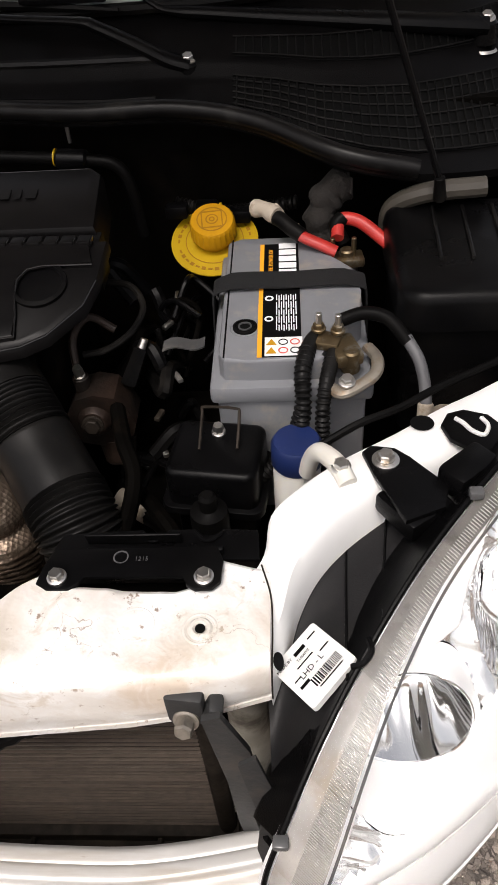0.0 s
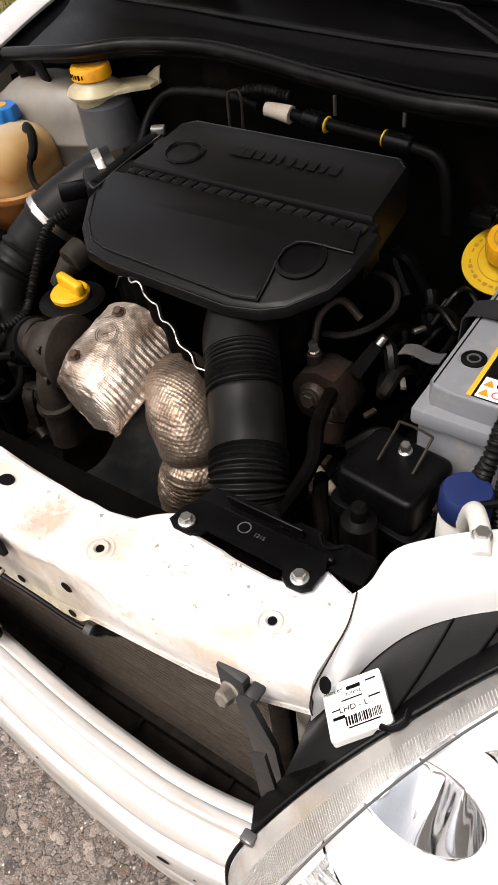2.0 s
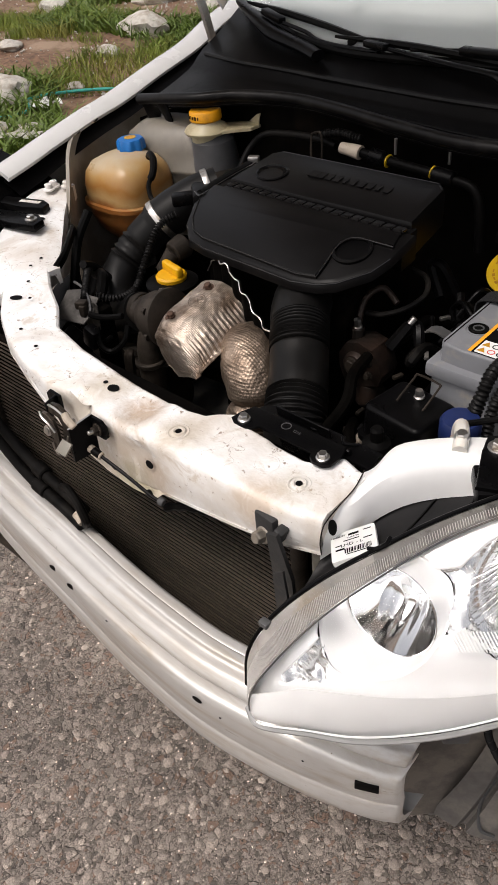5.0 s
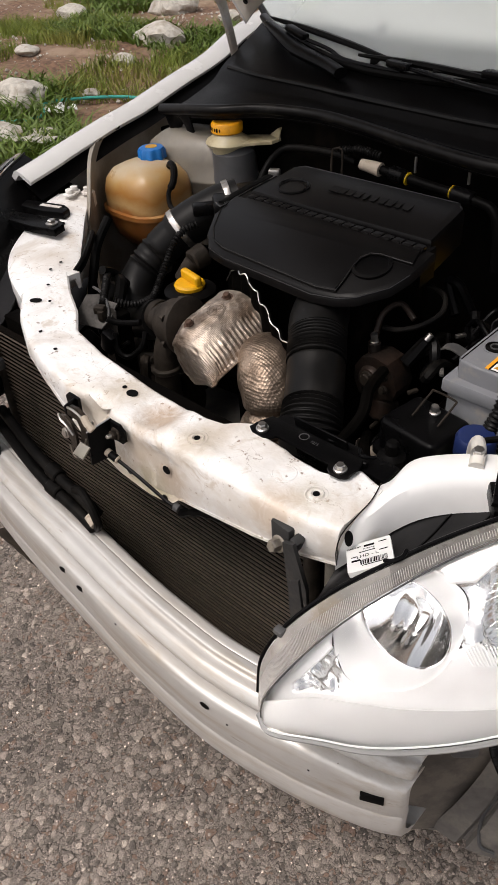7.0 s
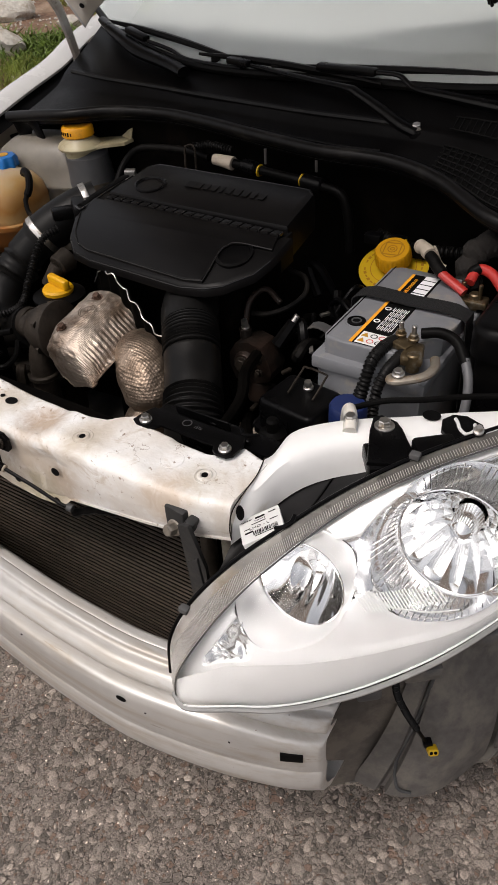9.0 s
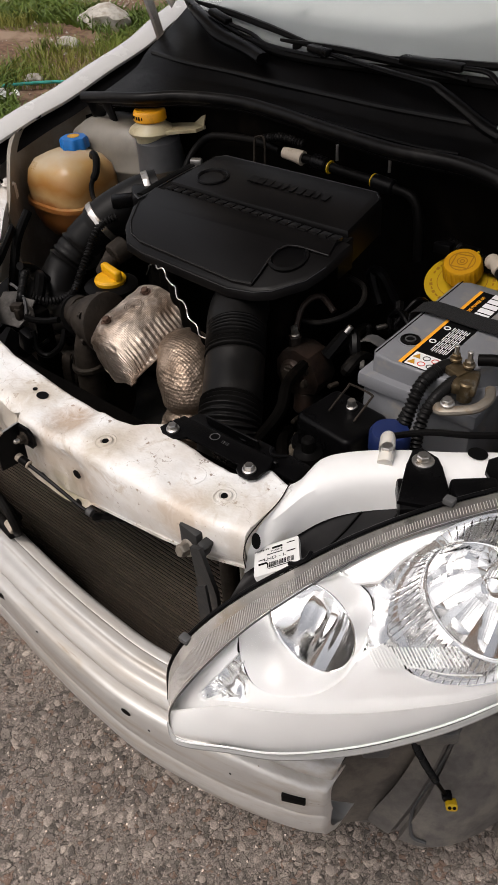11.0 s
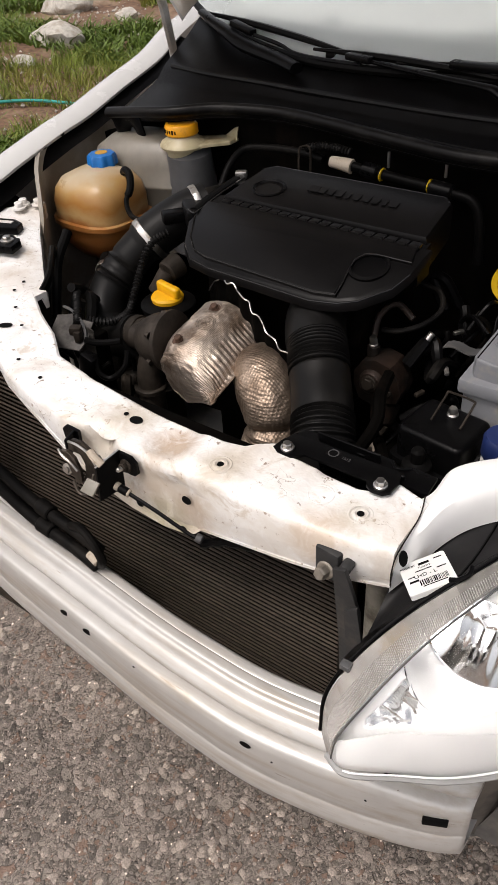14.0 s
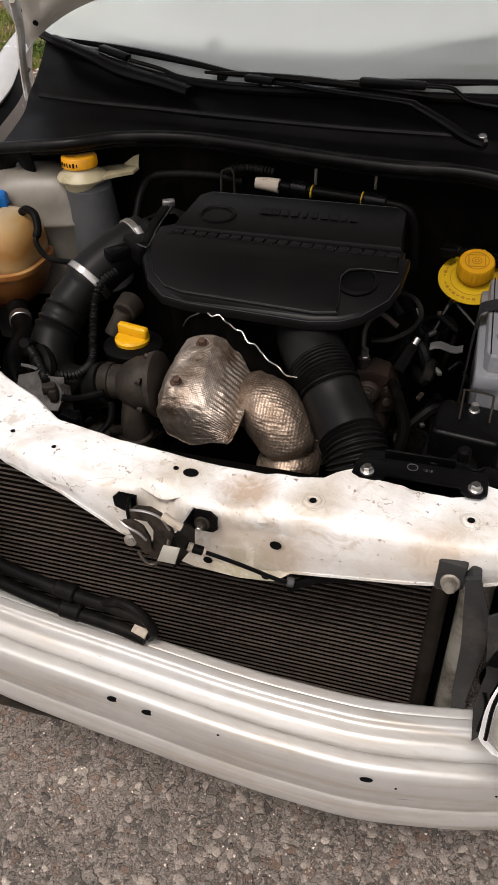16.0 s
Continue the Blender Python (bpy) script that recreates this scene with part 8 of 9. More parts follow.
misc = thing("engine_loom", (-0.12, 0.85, 0.68), "tangle of black hoses, clips and sensors beside the engine", "wiring")
random.seed(11)
for k in range(26):
    p = Vector((random.uniform(-0.17, -0.07), random.uniform(0.74, 1.08), random.uniform(0.66, 0.80)))
    d1 = Vector((random.uniform(-0.06, 0.06), random.uniform(-0.12, 0.12), random.uniform(-0.07, 0.05)))
    d2 = d1 + Vector((random.uniform(-0.05, 0.05), random.uniform(-0.1, 0.1), random.uniform(-0.08, 0.0)))
    bm = B()
    add_tube(bm, [p, p + d1 * 0.6 + Vector((0, 0, 0.02)), p + d1, p + d2], random.choice((0.004, 0.006, 0.009)), 8, 6)
    part("hose", bm, random.choice((RUBBER, BLACK, DARK)), misc)
for x, y, z, mat in ((-0.112, 1.02, 0.80, STEEL), (-0.118, 0.955, 0.80, STEEL), (-0.120, 0.83, 0.76, GRIME), (-0.112, 0.79, 0.74, STEEL), (-0.125, 0.80, 0.72, GRIME), (-0.10, 0.875, 0.78, GREY_DARK), (-0.145, 0.77, 0.72, GRIME), (-0.15, 0.74, 0.70, GRIME)):
    bm = B()
    add_box(bm, (x, y, z), (0.007, 0.018, 0.006), Matrix.Rotation(random.uniform(-0.6, 0.6), 3, "Z"), 0.0015)
    part("clip", bm, mat, misc)
tag = thing("printed_sleeve", (-0.165, 0.79, 0.62), "brown paper sleeve with print round a hose end", "sleeve")
bm = B()
add_tube(bm, [(-0.185, 0.800, 0.650), (-0.165, 0.790, 0.645), (-0.145, 0.780, 0.638)], 0.0135, 14, 5)
part("paper_sleeve", bm, TAPE, tag)
bm = B()
add_tube(bm, [(-0.147, 0.781, 0.639), (-0.125, 0.765, 0.635), (-0.115, 0.755, 0.60)], 0.013, 12, 6)
part("hose_end", bm, RUBBER, tag)
tag2 = thing("part_label", (-0.095, 0.905, 0.79), "grey moulded tag on a wiring loom", "tag")
bm = B()
add_sheet(bm, lambda u, v: (-0.118 + 0.05 * u, 0.895 + 0.02 * v + 0.008 * u, 0.805 + 0.004 * math.sin(6 * u)), 6, 3, 0.002)
part("tag_plate", bm, GREY_DARK, tag2)

# ---- hoses along the firewall ----
rail_ = thing("fuel_rail_hose", (-0.35, 1.15, 0.92), "black hose assembly with yellow clips along the firewall", "hose")
bm = B()
add_tube(bm, [(-0.440, 1.165, 0.943), (-0.40, 1.164, 0.940), (-0.33, 1.160, 0.936), (-0.23, 1.155, 0.930), (-0.19, 1.152, 0.920), (-0.175, 1.15, 0.88), (-0.17, 1.15, 0.82)], 0.0085, 14, 10)
part("hose", bm, RUBBER, rail_)
for a, b in (((-0.405, 1.164, 0.941), (-0.372, 1.162, 0.9385)), ((-0.272, 1.157, 0.933), (-0.230, 1.155, 0.930))):
    bm = B()
    add_cyl(bm, a, b, 0.0135, None, 16, 0.003)
    part("connector", bm, BLACK, rail_)
for x, z in ((-0.366, 0.938), (-0.276, 0.9335)):
    bm = B()
    add_cyl(bm, (x, 1.1605, z), (x + 0.003, 1.1603, z - 0.0003), 0.0118, None, 18, 0.0008)
    part("yellow_clip", bm, DISC, rail_)
bm = B()
add_tube(bm, [(-0.468, 1.162, 0.945), (-0.445, 1.162, 0.944), (-0.425, 1.162, 0.942)], lambda s, a: 0.010 + 0.003 * s, 12, 6)
part("white_wrap", bm, TAPE, rail_, "crumpled white tape wrap")
for x in (-0.362, -0.255):
    bm = B()
    add_cyl(bm, (x, 1.178, 0.945), (x, 1.178, 0.972), 0.0028, None, 8)
    part("stud", bm, STEEL, rail_)
wb_ = thing("wire_bracket", (-0.52, 1.15, 0.90), "thin bent steel bracket standing behind the filter lid", "bracket")
bm = B()
add_tube(bm, [(-0.530, 1.150, 0.90), (-0.530, 1.152, 0.955), (-0.525, 1.155, 0.965), (-0.508, 1.155, 0.962), (-0.506, 1.150, 0.90)], 0.0022, 6, 4)
part("bracket_wire", bm, GRIME, wb_)
corrugated("sleeve", [(-0.53, 1.18, 0.955), (-0.49, 1.185, 0.962), (-0.44, 1.185, 0.958)], 0.007, wb_)
vac = thing("brake_vacuum_hose", (-0.65, 1.18, 0.88), "black vacuum hose crossing behind the engine", "hose")
bm = B()
add_tube(bm, [(-0.690, 1.115, 0.875), (-0.690, 1.15, 0.91), (-0.680, 1.185, 0.930), (-0.64, 1.20, 0.935), (-0.56, 1.20, 0.938), (-0.50, 1.19, 0.935)], 0.0075, 12, 8)
part("hose", bm, RUBBER, vac)
fw = thing("firewall_loom", (0.0, 1.12, 0.80), "black looms and connectors on the firewall", "wiring")
for pts, r in (([(-0.12, 1.16, 0.86), (-0.05, 1.15, 0.85), (0.05, 1.15, 0.86)], 0.009),):
    corrugated("sleeve", pts, r, fw)
for x, y, z in ((-0.115, 1.13, 0.865), (-0.075, 1.14, 0.862), (-0.03, 1.13, 0.855)):
    bm = B()
    add_box(bm, (x, y, z), (0.03, 0.02, 0.018), None, 0.003)
    part("connector", bm, BLACK, fw)
bm = B()
add_box(bm, (-0.055, 1.128, 0.868), (0.004, 0.006, 0.012), None, 0.001)
part("yellow_clip", bm, DISC, fw)

# ---- the far side of the bay ----
sens = thing("airflow_sensor", (-0.64, 0.90, 0.86), "black sensor plug and corrugated wire on the air hose", "sensor")
bm = B()
add_box(bm, (-0.628, 0.905, 0.905), (0.045, 0.026, 0.020), Matrix.Rotation(radians(50), 3, "Z"), 0.004)
part("plug", bm, BLACK, sens)
corrugated("wire_sleeve", [(-0.625, 0.880, 0.885), (-0.640, 0.855, 0.875), (-0.645, 0.830, 0.850), (-0.635, 0.790, 0.815), (-0.625, 0.755, 0.790), (-0.630, 0.715, 0.790), (-0.650, 0.690, 0.800)], 0.0062, sens)
bm = B()
add_cyl(bm, (-0.600, 0.835, 0.835), (-0.595, 0.865, 0.842), 0.020, 0.022, 18, 0.003)
add_cyl(bm, (-0.615, 0.82, 0.80), (-0.60, 0.84, 0.835), 0.016, None, 16, 0.002)
valve = part("breather_valve", bm, GRIME, sens)
wireb = thing("loom_bracket", (-0.63, 0.65, 0.72), "dusty steel loom bracket with taped wires behind the crossmember", "bracket")
DUST_FILM = shader("dust_filmed_steel", (0.060, 0.054, 0.048), 0.6, metal=0.15, vary=0.3, scale=60, stain=(0.020, 0.017, 0.014), stain_at=0.50, stain_scale=26, bump=0.3, bump_scale=160)
bm = B()
add_prism(bm, [(-0.042, -0.030), (0.022, -0.034), (0.030, -0.008), (0.028, 0.022), (-0.004, 0.024), (-0.010, 0.034), (-0.040, 0.028)], 0, 0.0025, along((0.15, -0.45, 0.88), (-0.655, 0.658, 0.792)), 0.0008)
part("plate", bm, DUST_FILM, wireb)
bm = B()
add_sheet(bm, lambda u, v: (-0.70 + 0.085 * u, 0.676 - 0.012 * u - 0.004 * v, 0.800 - 0.045 * v + 0.004 * math.sin(9 * u)), 14, 6, 0.002, (0, 1, 0))
part("folded_flange", bm, DUST_FILM, wireb)
bm = B()
add_tube(bm, [(-0.705, 0.688, 0.812), (-0.680, 0.684, 0.812), (-0.655, 0.676, 0.806), (-0.632, 0.662, 0.800), (-0.622, 0.650, 0.785)], 0.0026, 6, 6)
part("rolled_edge", bm, GREY_DARK, wireb)
bm = B()
add_box(bm, (-0.642, 0.652, 0.803), (0.020, 0.016, 0.014), Matrix.Rotation(0.5, 3, "Z"), 0.003)
add_box(bm, (-0.634, 0.648, 0.795), (0.012, 0.012, 0.020), Matrix.Rotation(0.2, 3, "Z"), 0.003)
part("corroded_plug", bm, GRIME, wireb, "corroded connector block")
bm = B()
add_box(bm, (-0.63, 0.68, 0.70), (0.03, 0.03, 0.18), None, 0.004)
part("leg", bm, DARK, wireb)
bm = B()
add_box(bm, (-0.612, 0.640, 0.755), (0.030, 0.022, 0.040), Matrix.Rotation(0.3, 3, "Y"), 0.006)
part("sensor_plug", bm, BLACK, wireb)
bm = B()
add_sheet(bm, lambda u, v: (-0.62 + 0.11 * u, 0.70 + 0.05 * v - 0.01 * u, 0.700 - 0.006 * math.sin(5 * u) - 0.02 * v), 10, 6, 0.003)
part("splash_tray", bm, shader("dusty_tray", (0.105, 0.092, 0.078), 0.7, vary=0.25, stain=(0.05, 0.042, 0.034), stain_at=0.5, stain_scale=20), wireb, "dusty beige tray")
corrugated("sleeve", [(-0.72, 0.735, 0.815), (-0.70, 0.715, 0.818), (-0.675, 0.690, 0.812), (-0.655, 0.668, 0.802)], 0.006, wireb)
for pts, r in (([(-0.625, 0.652, 0.79), (-0.610, 0.660, 0.785), (-0.590, 0.672, 0.785), (-0.570, 0.680, 0.79)], 0.0055), ([(-0.60, 0.645, 0.775), (-0.592, 0.640, 0.745), (-0.575, 0.648, 0.735), (-0.558, 0.665, 0.752), (-0.560, 0.680, 0.775)], 0.005), ([(-0.66, 0.66, 0.79), (-0.65, 0.65, 0.755), (-0.61, 0.65, 0.74), (-0.585, 0.66, 0.755)], 0.0035), ([(-0.70, 0.70, 0.80), (-0.70, 0.71, 0.75), (-0.66, 0.70, 0.70)], 0.0045), ([(-0.715, 0.72, 0.83), (-0.725, 0.75, 0.81), (-0.71, 0.77, 0.78)], 0.008), ([(-0.74, 0.76, 0.79), (-0.70, 0.745, 0.80), (-0.68, 0.72, 0.78), (-0.69, 0.70, 0.74)], 0.011)):
    bm = B()
    add_tube(bm, pts, r, 8, 8)
    part("wire", bm, RUBBER, wireb)
low_hose = thing("lower_coolant_hose", (-0.78, 0.84, 0.66), "black coolant hose below the expansion tank", "hose")
bm = B()
add_tube(bm, [(-0.900, 0.985, 0.735), (-0.86, 0.93, 0.735), (-0.82, 0.87, 0.74), (-0.80, 0.80, 0.735), (-0.76, 0.75, 0.70), (-0.70, 0.72, 0.66)], 0.019, 16, 10)
part("hose", bm, RUBBER, low_hose)
bm = B()
add_cyl(bm, (-0.868, 0.942, 0.735), (-0.858, 0.926, 0.735), 0.0205, None, 18, 0.001)
part("hose_clip", bm, STEEL, low_hose)
bm = B()
add_tube(bm, [(-0.84, 0.84, 0.86), (-0.835, 0.80, 0.82), (-0.82, 0.77, 0.78), (-0.80, 0.74, 0.74)], 0.009, 10, 8)
part("small_hose", bm, RUBBER, low_hose)
aux = thing("auxiliary_unit", (-0.62, 0.74, 0.45), "grimy alternator and brackets below the hoses", "alternator")
bm = B()
add_cyl(bm, (-0.70, 0.76, 0.56), (-0.58, 0.76, 0.56), 0.07, None, 24, 0.01)
add_box(bm, (-0.60, 0.72, 0.63), (0.12, 0.05, 0.05), None, 0.01)
part("casing", bm, GRIME, aux)
random.seed(3)
for k in range(18):
    p = Vector((random.uniform(-0.76, -0.52), random.uniform(0.66, 0.82), random.uniform(0.62, 0.72)))
    bm = B()
    q = p + Vector((random.uniform(-0.08, 0.08), random.uniform(-0.04, 0.04), random.uniform(-0.05, 0.03)))
    add_tube(bm, [p, p.lerp(q, 0.5) + Vector((0, 0, 0.02)), q], random.choice((0.004, 0.006, 0.010)), 8, 6)
    part("bracket_pipe", bm, random.choice((DARK, GRIME, RUBBER)), aux)

# scuffed liner and lamp bracket beside the far rail
lin = thing("headlamp_bracket", (-0.92, 0.76, 0.85), "black plastic headlamp brackets bolted to the far wing rail", "bracket")
for pts, c in (([(-0.875, 0.735), (-0.885, 0.765), (-0.915, 0.775), (-1.03, 0.745), (-1.06, 0.70), (-0.93, 0.720)], (-0.903, 0.750)), ([(-0.935, 0.800), (-0.945, 0.822), (-0.97, 0.828), (-1.06, 0.80), (-1.08, 0.765), (-0.98, 0.780)], None)):
    bm = B()
    add_prism(bm, pts[::-1], 0.848, 0.862, Matrix(), 0.003)
    b_ = part("bracket_arm", bm, BLACK, lin)
    if c:
        hex_bolt("bracket_bolt", (*c, 0.863), (0, 0, 1), 0.008, b_, None, 1.5)
    else:
        bm = B()
        add_box(bm, (-0.985, 0.805, 0.8626), (0.05, 0.010, 0.001), Matrix.Rotation(0.3, 3, "Z"), 0.0)
        part("slot", bm, WHITE, b_)
for x, y in ((-1.005, 0.868), (-1.012, 0.885), (-0.985, 0.90)):
    bm = B()
    add_revolve(bm, [(0.013, 0.0), (0.013, 0.003), (0.008, 0.004), (0.008, 0.012), (0.006, 0.013)], Matrix.Translation((x, y, 0.862)), 20)
    part("white_stud", bm, WHITE, rail)
punched("slot_hole", (-0.93, 0.785, 0.8445), (0, 0, 1), 0.007, 1.6, 20, parent=rail)
for x, y, r, s in ((-0.79, 0.66, 0.003, 1), (-0.74, 0.62, 0.003, 1), (-0.685, 0.585, 0.003, 1), (-0.80, 0.69, 0.003, 1)):
    punched("punched_hole", (x, y, 0.8325), (0, 0, 1), r, s, parent=rail)
# rubber strip on the rail's inner edge
bm = B()
add_tube(bm, [(-0.845, 0.800, 0.838), (-0.80, 0.755, 0.838), (-0.765, 0.715, 0.834), (-0.755, 0.69, 0.825)], 0.006, 8, 6, flat=1.6)
part("edge_strip", bm, RUBBER, rail)
bm = B()
add_sheet(bm, lambda u, v: (-0.985 + 0.085 * u, 1.136 - 0.006 * u + 0.015 * v, 0.968 + 0.010 * u - 0.07 * v * (0.65 + 0.35 * math.sin(9 * u))), 18, 6, 0.004, (0, 1, 0))
part("torn_guard", bm, BLACK, car, "torn black plastic flap under the seal")

# ---- below the headlamp ----
LINER = shader("dusty_liner_plastic", (0.10, 0.092, 0.085), 0.75, vary=0.2, scale=60, stain=(0.16, 0.145, 0.125), stain_at=0.52, stain_scale=14, bump=0.2)
linr = thing("wheel_arch_liner", (0.22, 0.68, 0.2), "grey plastic wheel-arch liner hanging below the headlamp", "liner")
bm = B()
def liner_at(u, v):
    lo = Vector((0.150, 0.555, 0.20)).lerp(Vector((0.322, 0.705, 0.20)), u) + Vector((0.02 * math.sin(math.pi * u), -0.045 * math.sin(math.pi * u), 0))
    hi = Vector((0.205, 0.66, 0.50)).lerp(Vector((0.30, 0.76, 0.42)), u)
    p = lo.lerp(hi, v)
    return p + Vector((0.012, -0.016, 0)) * math.sin(math.pi * v) + Vector((0, 0.012 * (0.18 < u < 0.24), 0))
add_sheet(bm, liner_at, 40, 14, 0.004, (0, 1, 0))
part("liner_sheet", bm, LINER, linr)
bm = B()
add_prism(bm, [(0.08, 0.58), (0.15, 0.55), (0.33, 0.70), (0.36, 0.78), (0.20, 0.86), (0.08, 0.80)], 0.195, 0.202, Matrix())
part("lower_edge", bm, LINER, linr)
bm = B()
add_tube(bm, [liner_at(0.26, 0.85) + Vector((0, -0.003, 0)), liner_at(0.21, 0.5) + Vector((0, -0.003, 0)), liner_at(0.20, 0.25) + Vector((0, -0.003, 0)), liner_at(0.30, 0.1) + Vector((0, -0.004, 0)), liner_at(0.42, 0.06) + Vector((0, -0.004, 0))], 0.003, 6, 6)
part("pressed_crease", bm, GREY_DARK, linr)
bm = B()
add_box(bm, (0.345, 0.735, 0.23), (0.035, 0.006, 0.05), Matrix.Rotation(0.6, 3, "Z"), 0.002)
part("liner_tab", bm, LINER, linr)
bm = B()
add_sheet(bm, lambda u, v: (0.10 + 0.10 * u, 0.50 + 0.10 * u + 0.05 * v, 0.20 + 0.42 * v), 10, 8, 0.004, (0, 1, 0))
part("inner_guard", bm, shader("dusty_guard_plastic", (0.075, 0.066, 0.057), 0.75, vary=0.25, stain=(0.14, 0.12, 0.10), stain_at=0.52, stain_scale=14, bump=0.3), linr)
bm = B()
add_box(bm, (0.16, 0.80, 0.10), (0.04, 0.04, 0.20), None, 0.005)
part("stay", bm, BLACK, linr)
fog = thing("fog_lamp_wire", (0.24, 0.60, 0.30), "loose corrugated wire with a yellow connector plug", "cable")
corrugated("wire_sleeve", [(0.205, 0.545, 0.60), (0.208, 0.555, 0.53), (0.220, 0.570, 0.47), (0.236, 0.583, 0.42)], 0.0040, fog, 0.0045)
bm = B()
add_tube(bm, [(0.236, 0.583, 0.42), (0.244, 0.588, 0.40), (0.250, 0.592, 0.385)], 0.003, 8, 5)
part("wires", bm, RUBBER, fog)
bm = B()
add_box(bm, (0.252, 0.593, 0.382), (0.014, 0.014, 0.012), Matrix.Rotation(0.7, 3, "Z"), 0.003)
part("black_shell", bm, BLACK, fog)
bm = B()
m = along((0.5, -0.7, 0.4), (0.262, 0.588, 0.378))
add_prism(bm, rounded(0.016, 0.012, 0.004), -0.006, 0.007, m, 0.001)
yp = part("yellow_plug", bm, DISC, fog)
for x in (-0.004, 0.004):
    bm = B()
    add_revolve(bm, [(0.0026, 0), (0.0026, 0.0008), (0.0003, 0.0008)], m @ Matrix.Translation((x * 0.8, 0, 0.0069)), 10)
    part("socket", bm, INK, yp)
fog.location.z -= 0.034
# lower lip of the lamp housing
for k, (u, w) in enumerate(((0.50, 0.03), (0.60, 0.045), (0.70, 0.05))):
    bm = B()
    c = lens_at(u, 1.0)
    add_box(bm, c + Vector((0.0, 0.035, -0.012)), (w, 0.05, 0.022), Matrix.Rotation(0.7, 3, "Z"), 0.005)
    part("housing_lug", bm, GREY_DARK, lamp)

# ---- roadside verge ----
GRASS = shader("green_grass", (0.15, 0.195, 0.024), 0.6, vary=0.4, scale=8, stain=(0.23, 0.22, 0.045), stain_at=0.52, stain_scale=2.0)
WEED = shader("weed_leaf", (0.085, 0.135, 0.014), 0.55, vary=0.3, scale=12)
random.seed(21)
bm = B()
def verge_z(x, y):
    return 0.02 + 0.09 * noise.noise(Vector((x * 0.6, y * 0.6, 0))) + 0.05 * noise.noise(Vector((x * 2.3, y * 2.3, 5))) + 0.03 * max(0, -x - 3.2)
add_sheet(bm, lambda u, v: (-13.0 + (13.0 + road_edge(-2 + 14 * v) + 0.05) * u, -2 + 14 * v, verge_z(-13.0 + 10.2 * u, -2 + 14 * v) * (1 - u ** 8) - 0.01 * u ** 8), 110, 140)
tagged(part("verge", bm, SOIL), "reddish soil verge with stones and patchy grass", "ground", kind="structure")


def blades(n, inside, h0, h1, w, lean):
    vs, fs = [], []
    while n:
        x, y = random.uniform(-11.5, -2.9), random.uniform(-0.5, 10.5)
        if not inside(x, y):
            continue
        n -= 1
        z = verge_z(x, y)
        h, a = random.uniform(h0, h1), random.uniform(0, 6.283)
        dx, dy = math.cos(a) * w, math.sin(a) * w
        lx, ly = random.gauss(0, lean) * h, random.gauss(0, lean) * h
        k = len(vs)
        vs += [(x - dx, y - dy, z - 0.01), (x + dx, y + dy, z - 0.01), (x + dx * 0.6 + lx * 0.5, y + dy * 0.6 + ly * 0.5, z + h * 0.6), (x - dx * 0.6 + lx * 0.5, y - dy * 0.6 + ly * 0.5, z + h * 0.6), (x + lx * 1.4, y + ly * 1.4, z + h)]
        fs += [(k, k + 1, k + 2, k + 3), (k + 3, k + 2, k + 4)]
    me = bpy.data.meshes.new("grass")
    me.from_pydata(vs, [], fs)
    return me


def patch(x, y):
    return noise.noise(Vector((x * 0.75, y * 0.75, 9))) + 0.5 * noise.noise(Vector((x * 2.2, y * 2.2, 4)))


me = blades(46000, lambda x, y: patch(x, y) > 0.22, 0.03, 0.13, 0.004, 0.5)
me.materials.append(GRASS)
tagged(new("grass", me), "patchy green grass on the verge", "grass", kind="stuff")
me = blades(30000, lambda x, y: noise.noise(Vector((x * 0.9, y * 0.9, 30))) > 0.13, 0.03, 0.14, 0.013, 0.8)
me.materials.append(WEED)
tagged(new("weeds", me), "low broad-leaved weeds on the verge", "weeds", kind="stuff")


def stone(x, y, r, flat, seed, mat=None):
    bm = B()
    bmesh.ops.create_icosphere(bm, subdivisions=3, radius=1.0)
    for v in bm.verts:
        d = 1 + 0.35 * noise.noise(v.co * 1.3 + Vector((seed, 0, 0))) + 0.12 * noise.noise(v.co * 4 + Vector((0, seed, 0)))
        v.co = Vector((v.co.x * r * d * 1.25, v.co.y * r * d, v.co.z * r * flat * d)) + Vector((x, y, verge_z(x, y) + r * flat * 0.4))
    return tagged(part("stone", bm, mat or LIMESTONE, sharp=0.7), "pale weathered stone lying on the verge", "stone", "stones on the verge")


for i, (x, y, r, f) in enumerate(((-4.9, 3.1, 0.17, 0.7), (-5.4, 4.9, 0.20, 0.6), (-4.35, 2.55, 0.16, 0.35), (-4.1, 2.75, 0.12, 0.4), (-5.0, 4.15, 0.09, 0.6), (-6.6, 6.2, 0.22, 0.6), (-5.6, 6.0, 0.10, 0.6), (-7.4, 5.4, 0.16, 0.6), (-6.0, 3.9, 0.10, 0.5), (-4.6, 3.5, 0.06, 0.6), (-8.2, 7.2, 0.2, 0.6), (-4.25, 2.25, 0.10, 0.3), (-5.9, 7.0, 0.12, 0.6))):
    stone(x, y, r, f, i * 3.7)
vs, fs = [], []
for k in range(6500):
    x, y = random.uniform(-10, -2.9), random.uniform(0, 9.5)
    z, r = verge_z(x, y), 0.005 + 0.020 * random.random() ** 3
    n0 = len(vs)
    vs += [(x + r * random.uniform(0.6, 1.3), y, z), (x, y + r * random.uniform(0.6, 1.3), z), (x - r, y, z), (x, y - r, z), (x, y, z + r * 0.8), (x, y, z - r)]
    fs += [(n0 + a, n0 + (a + 1) % 4, n0 + 4) for a in range(4)] + [(n0 + (a + 1) % 4, n0 + a, n0 + 5) for a in range(4)]
me = bpy.data.meshes.new("pebbles")
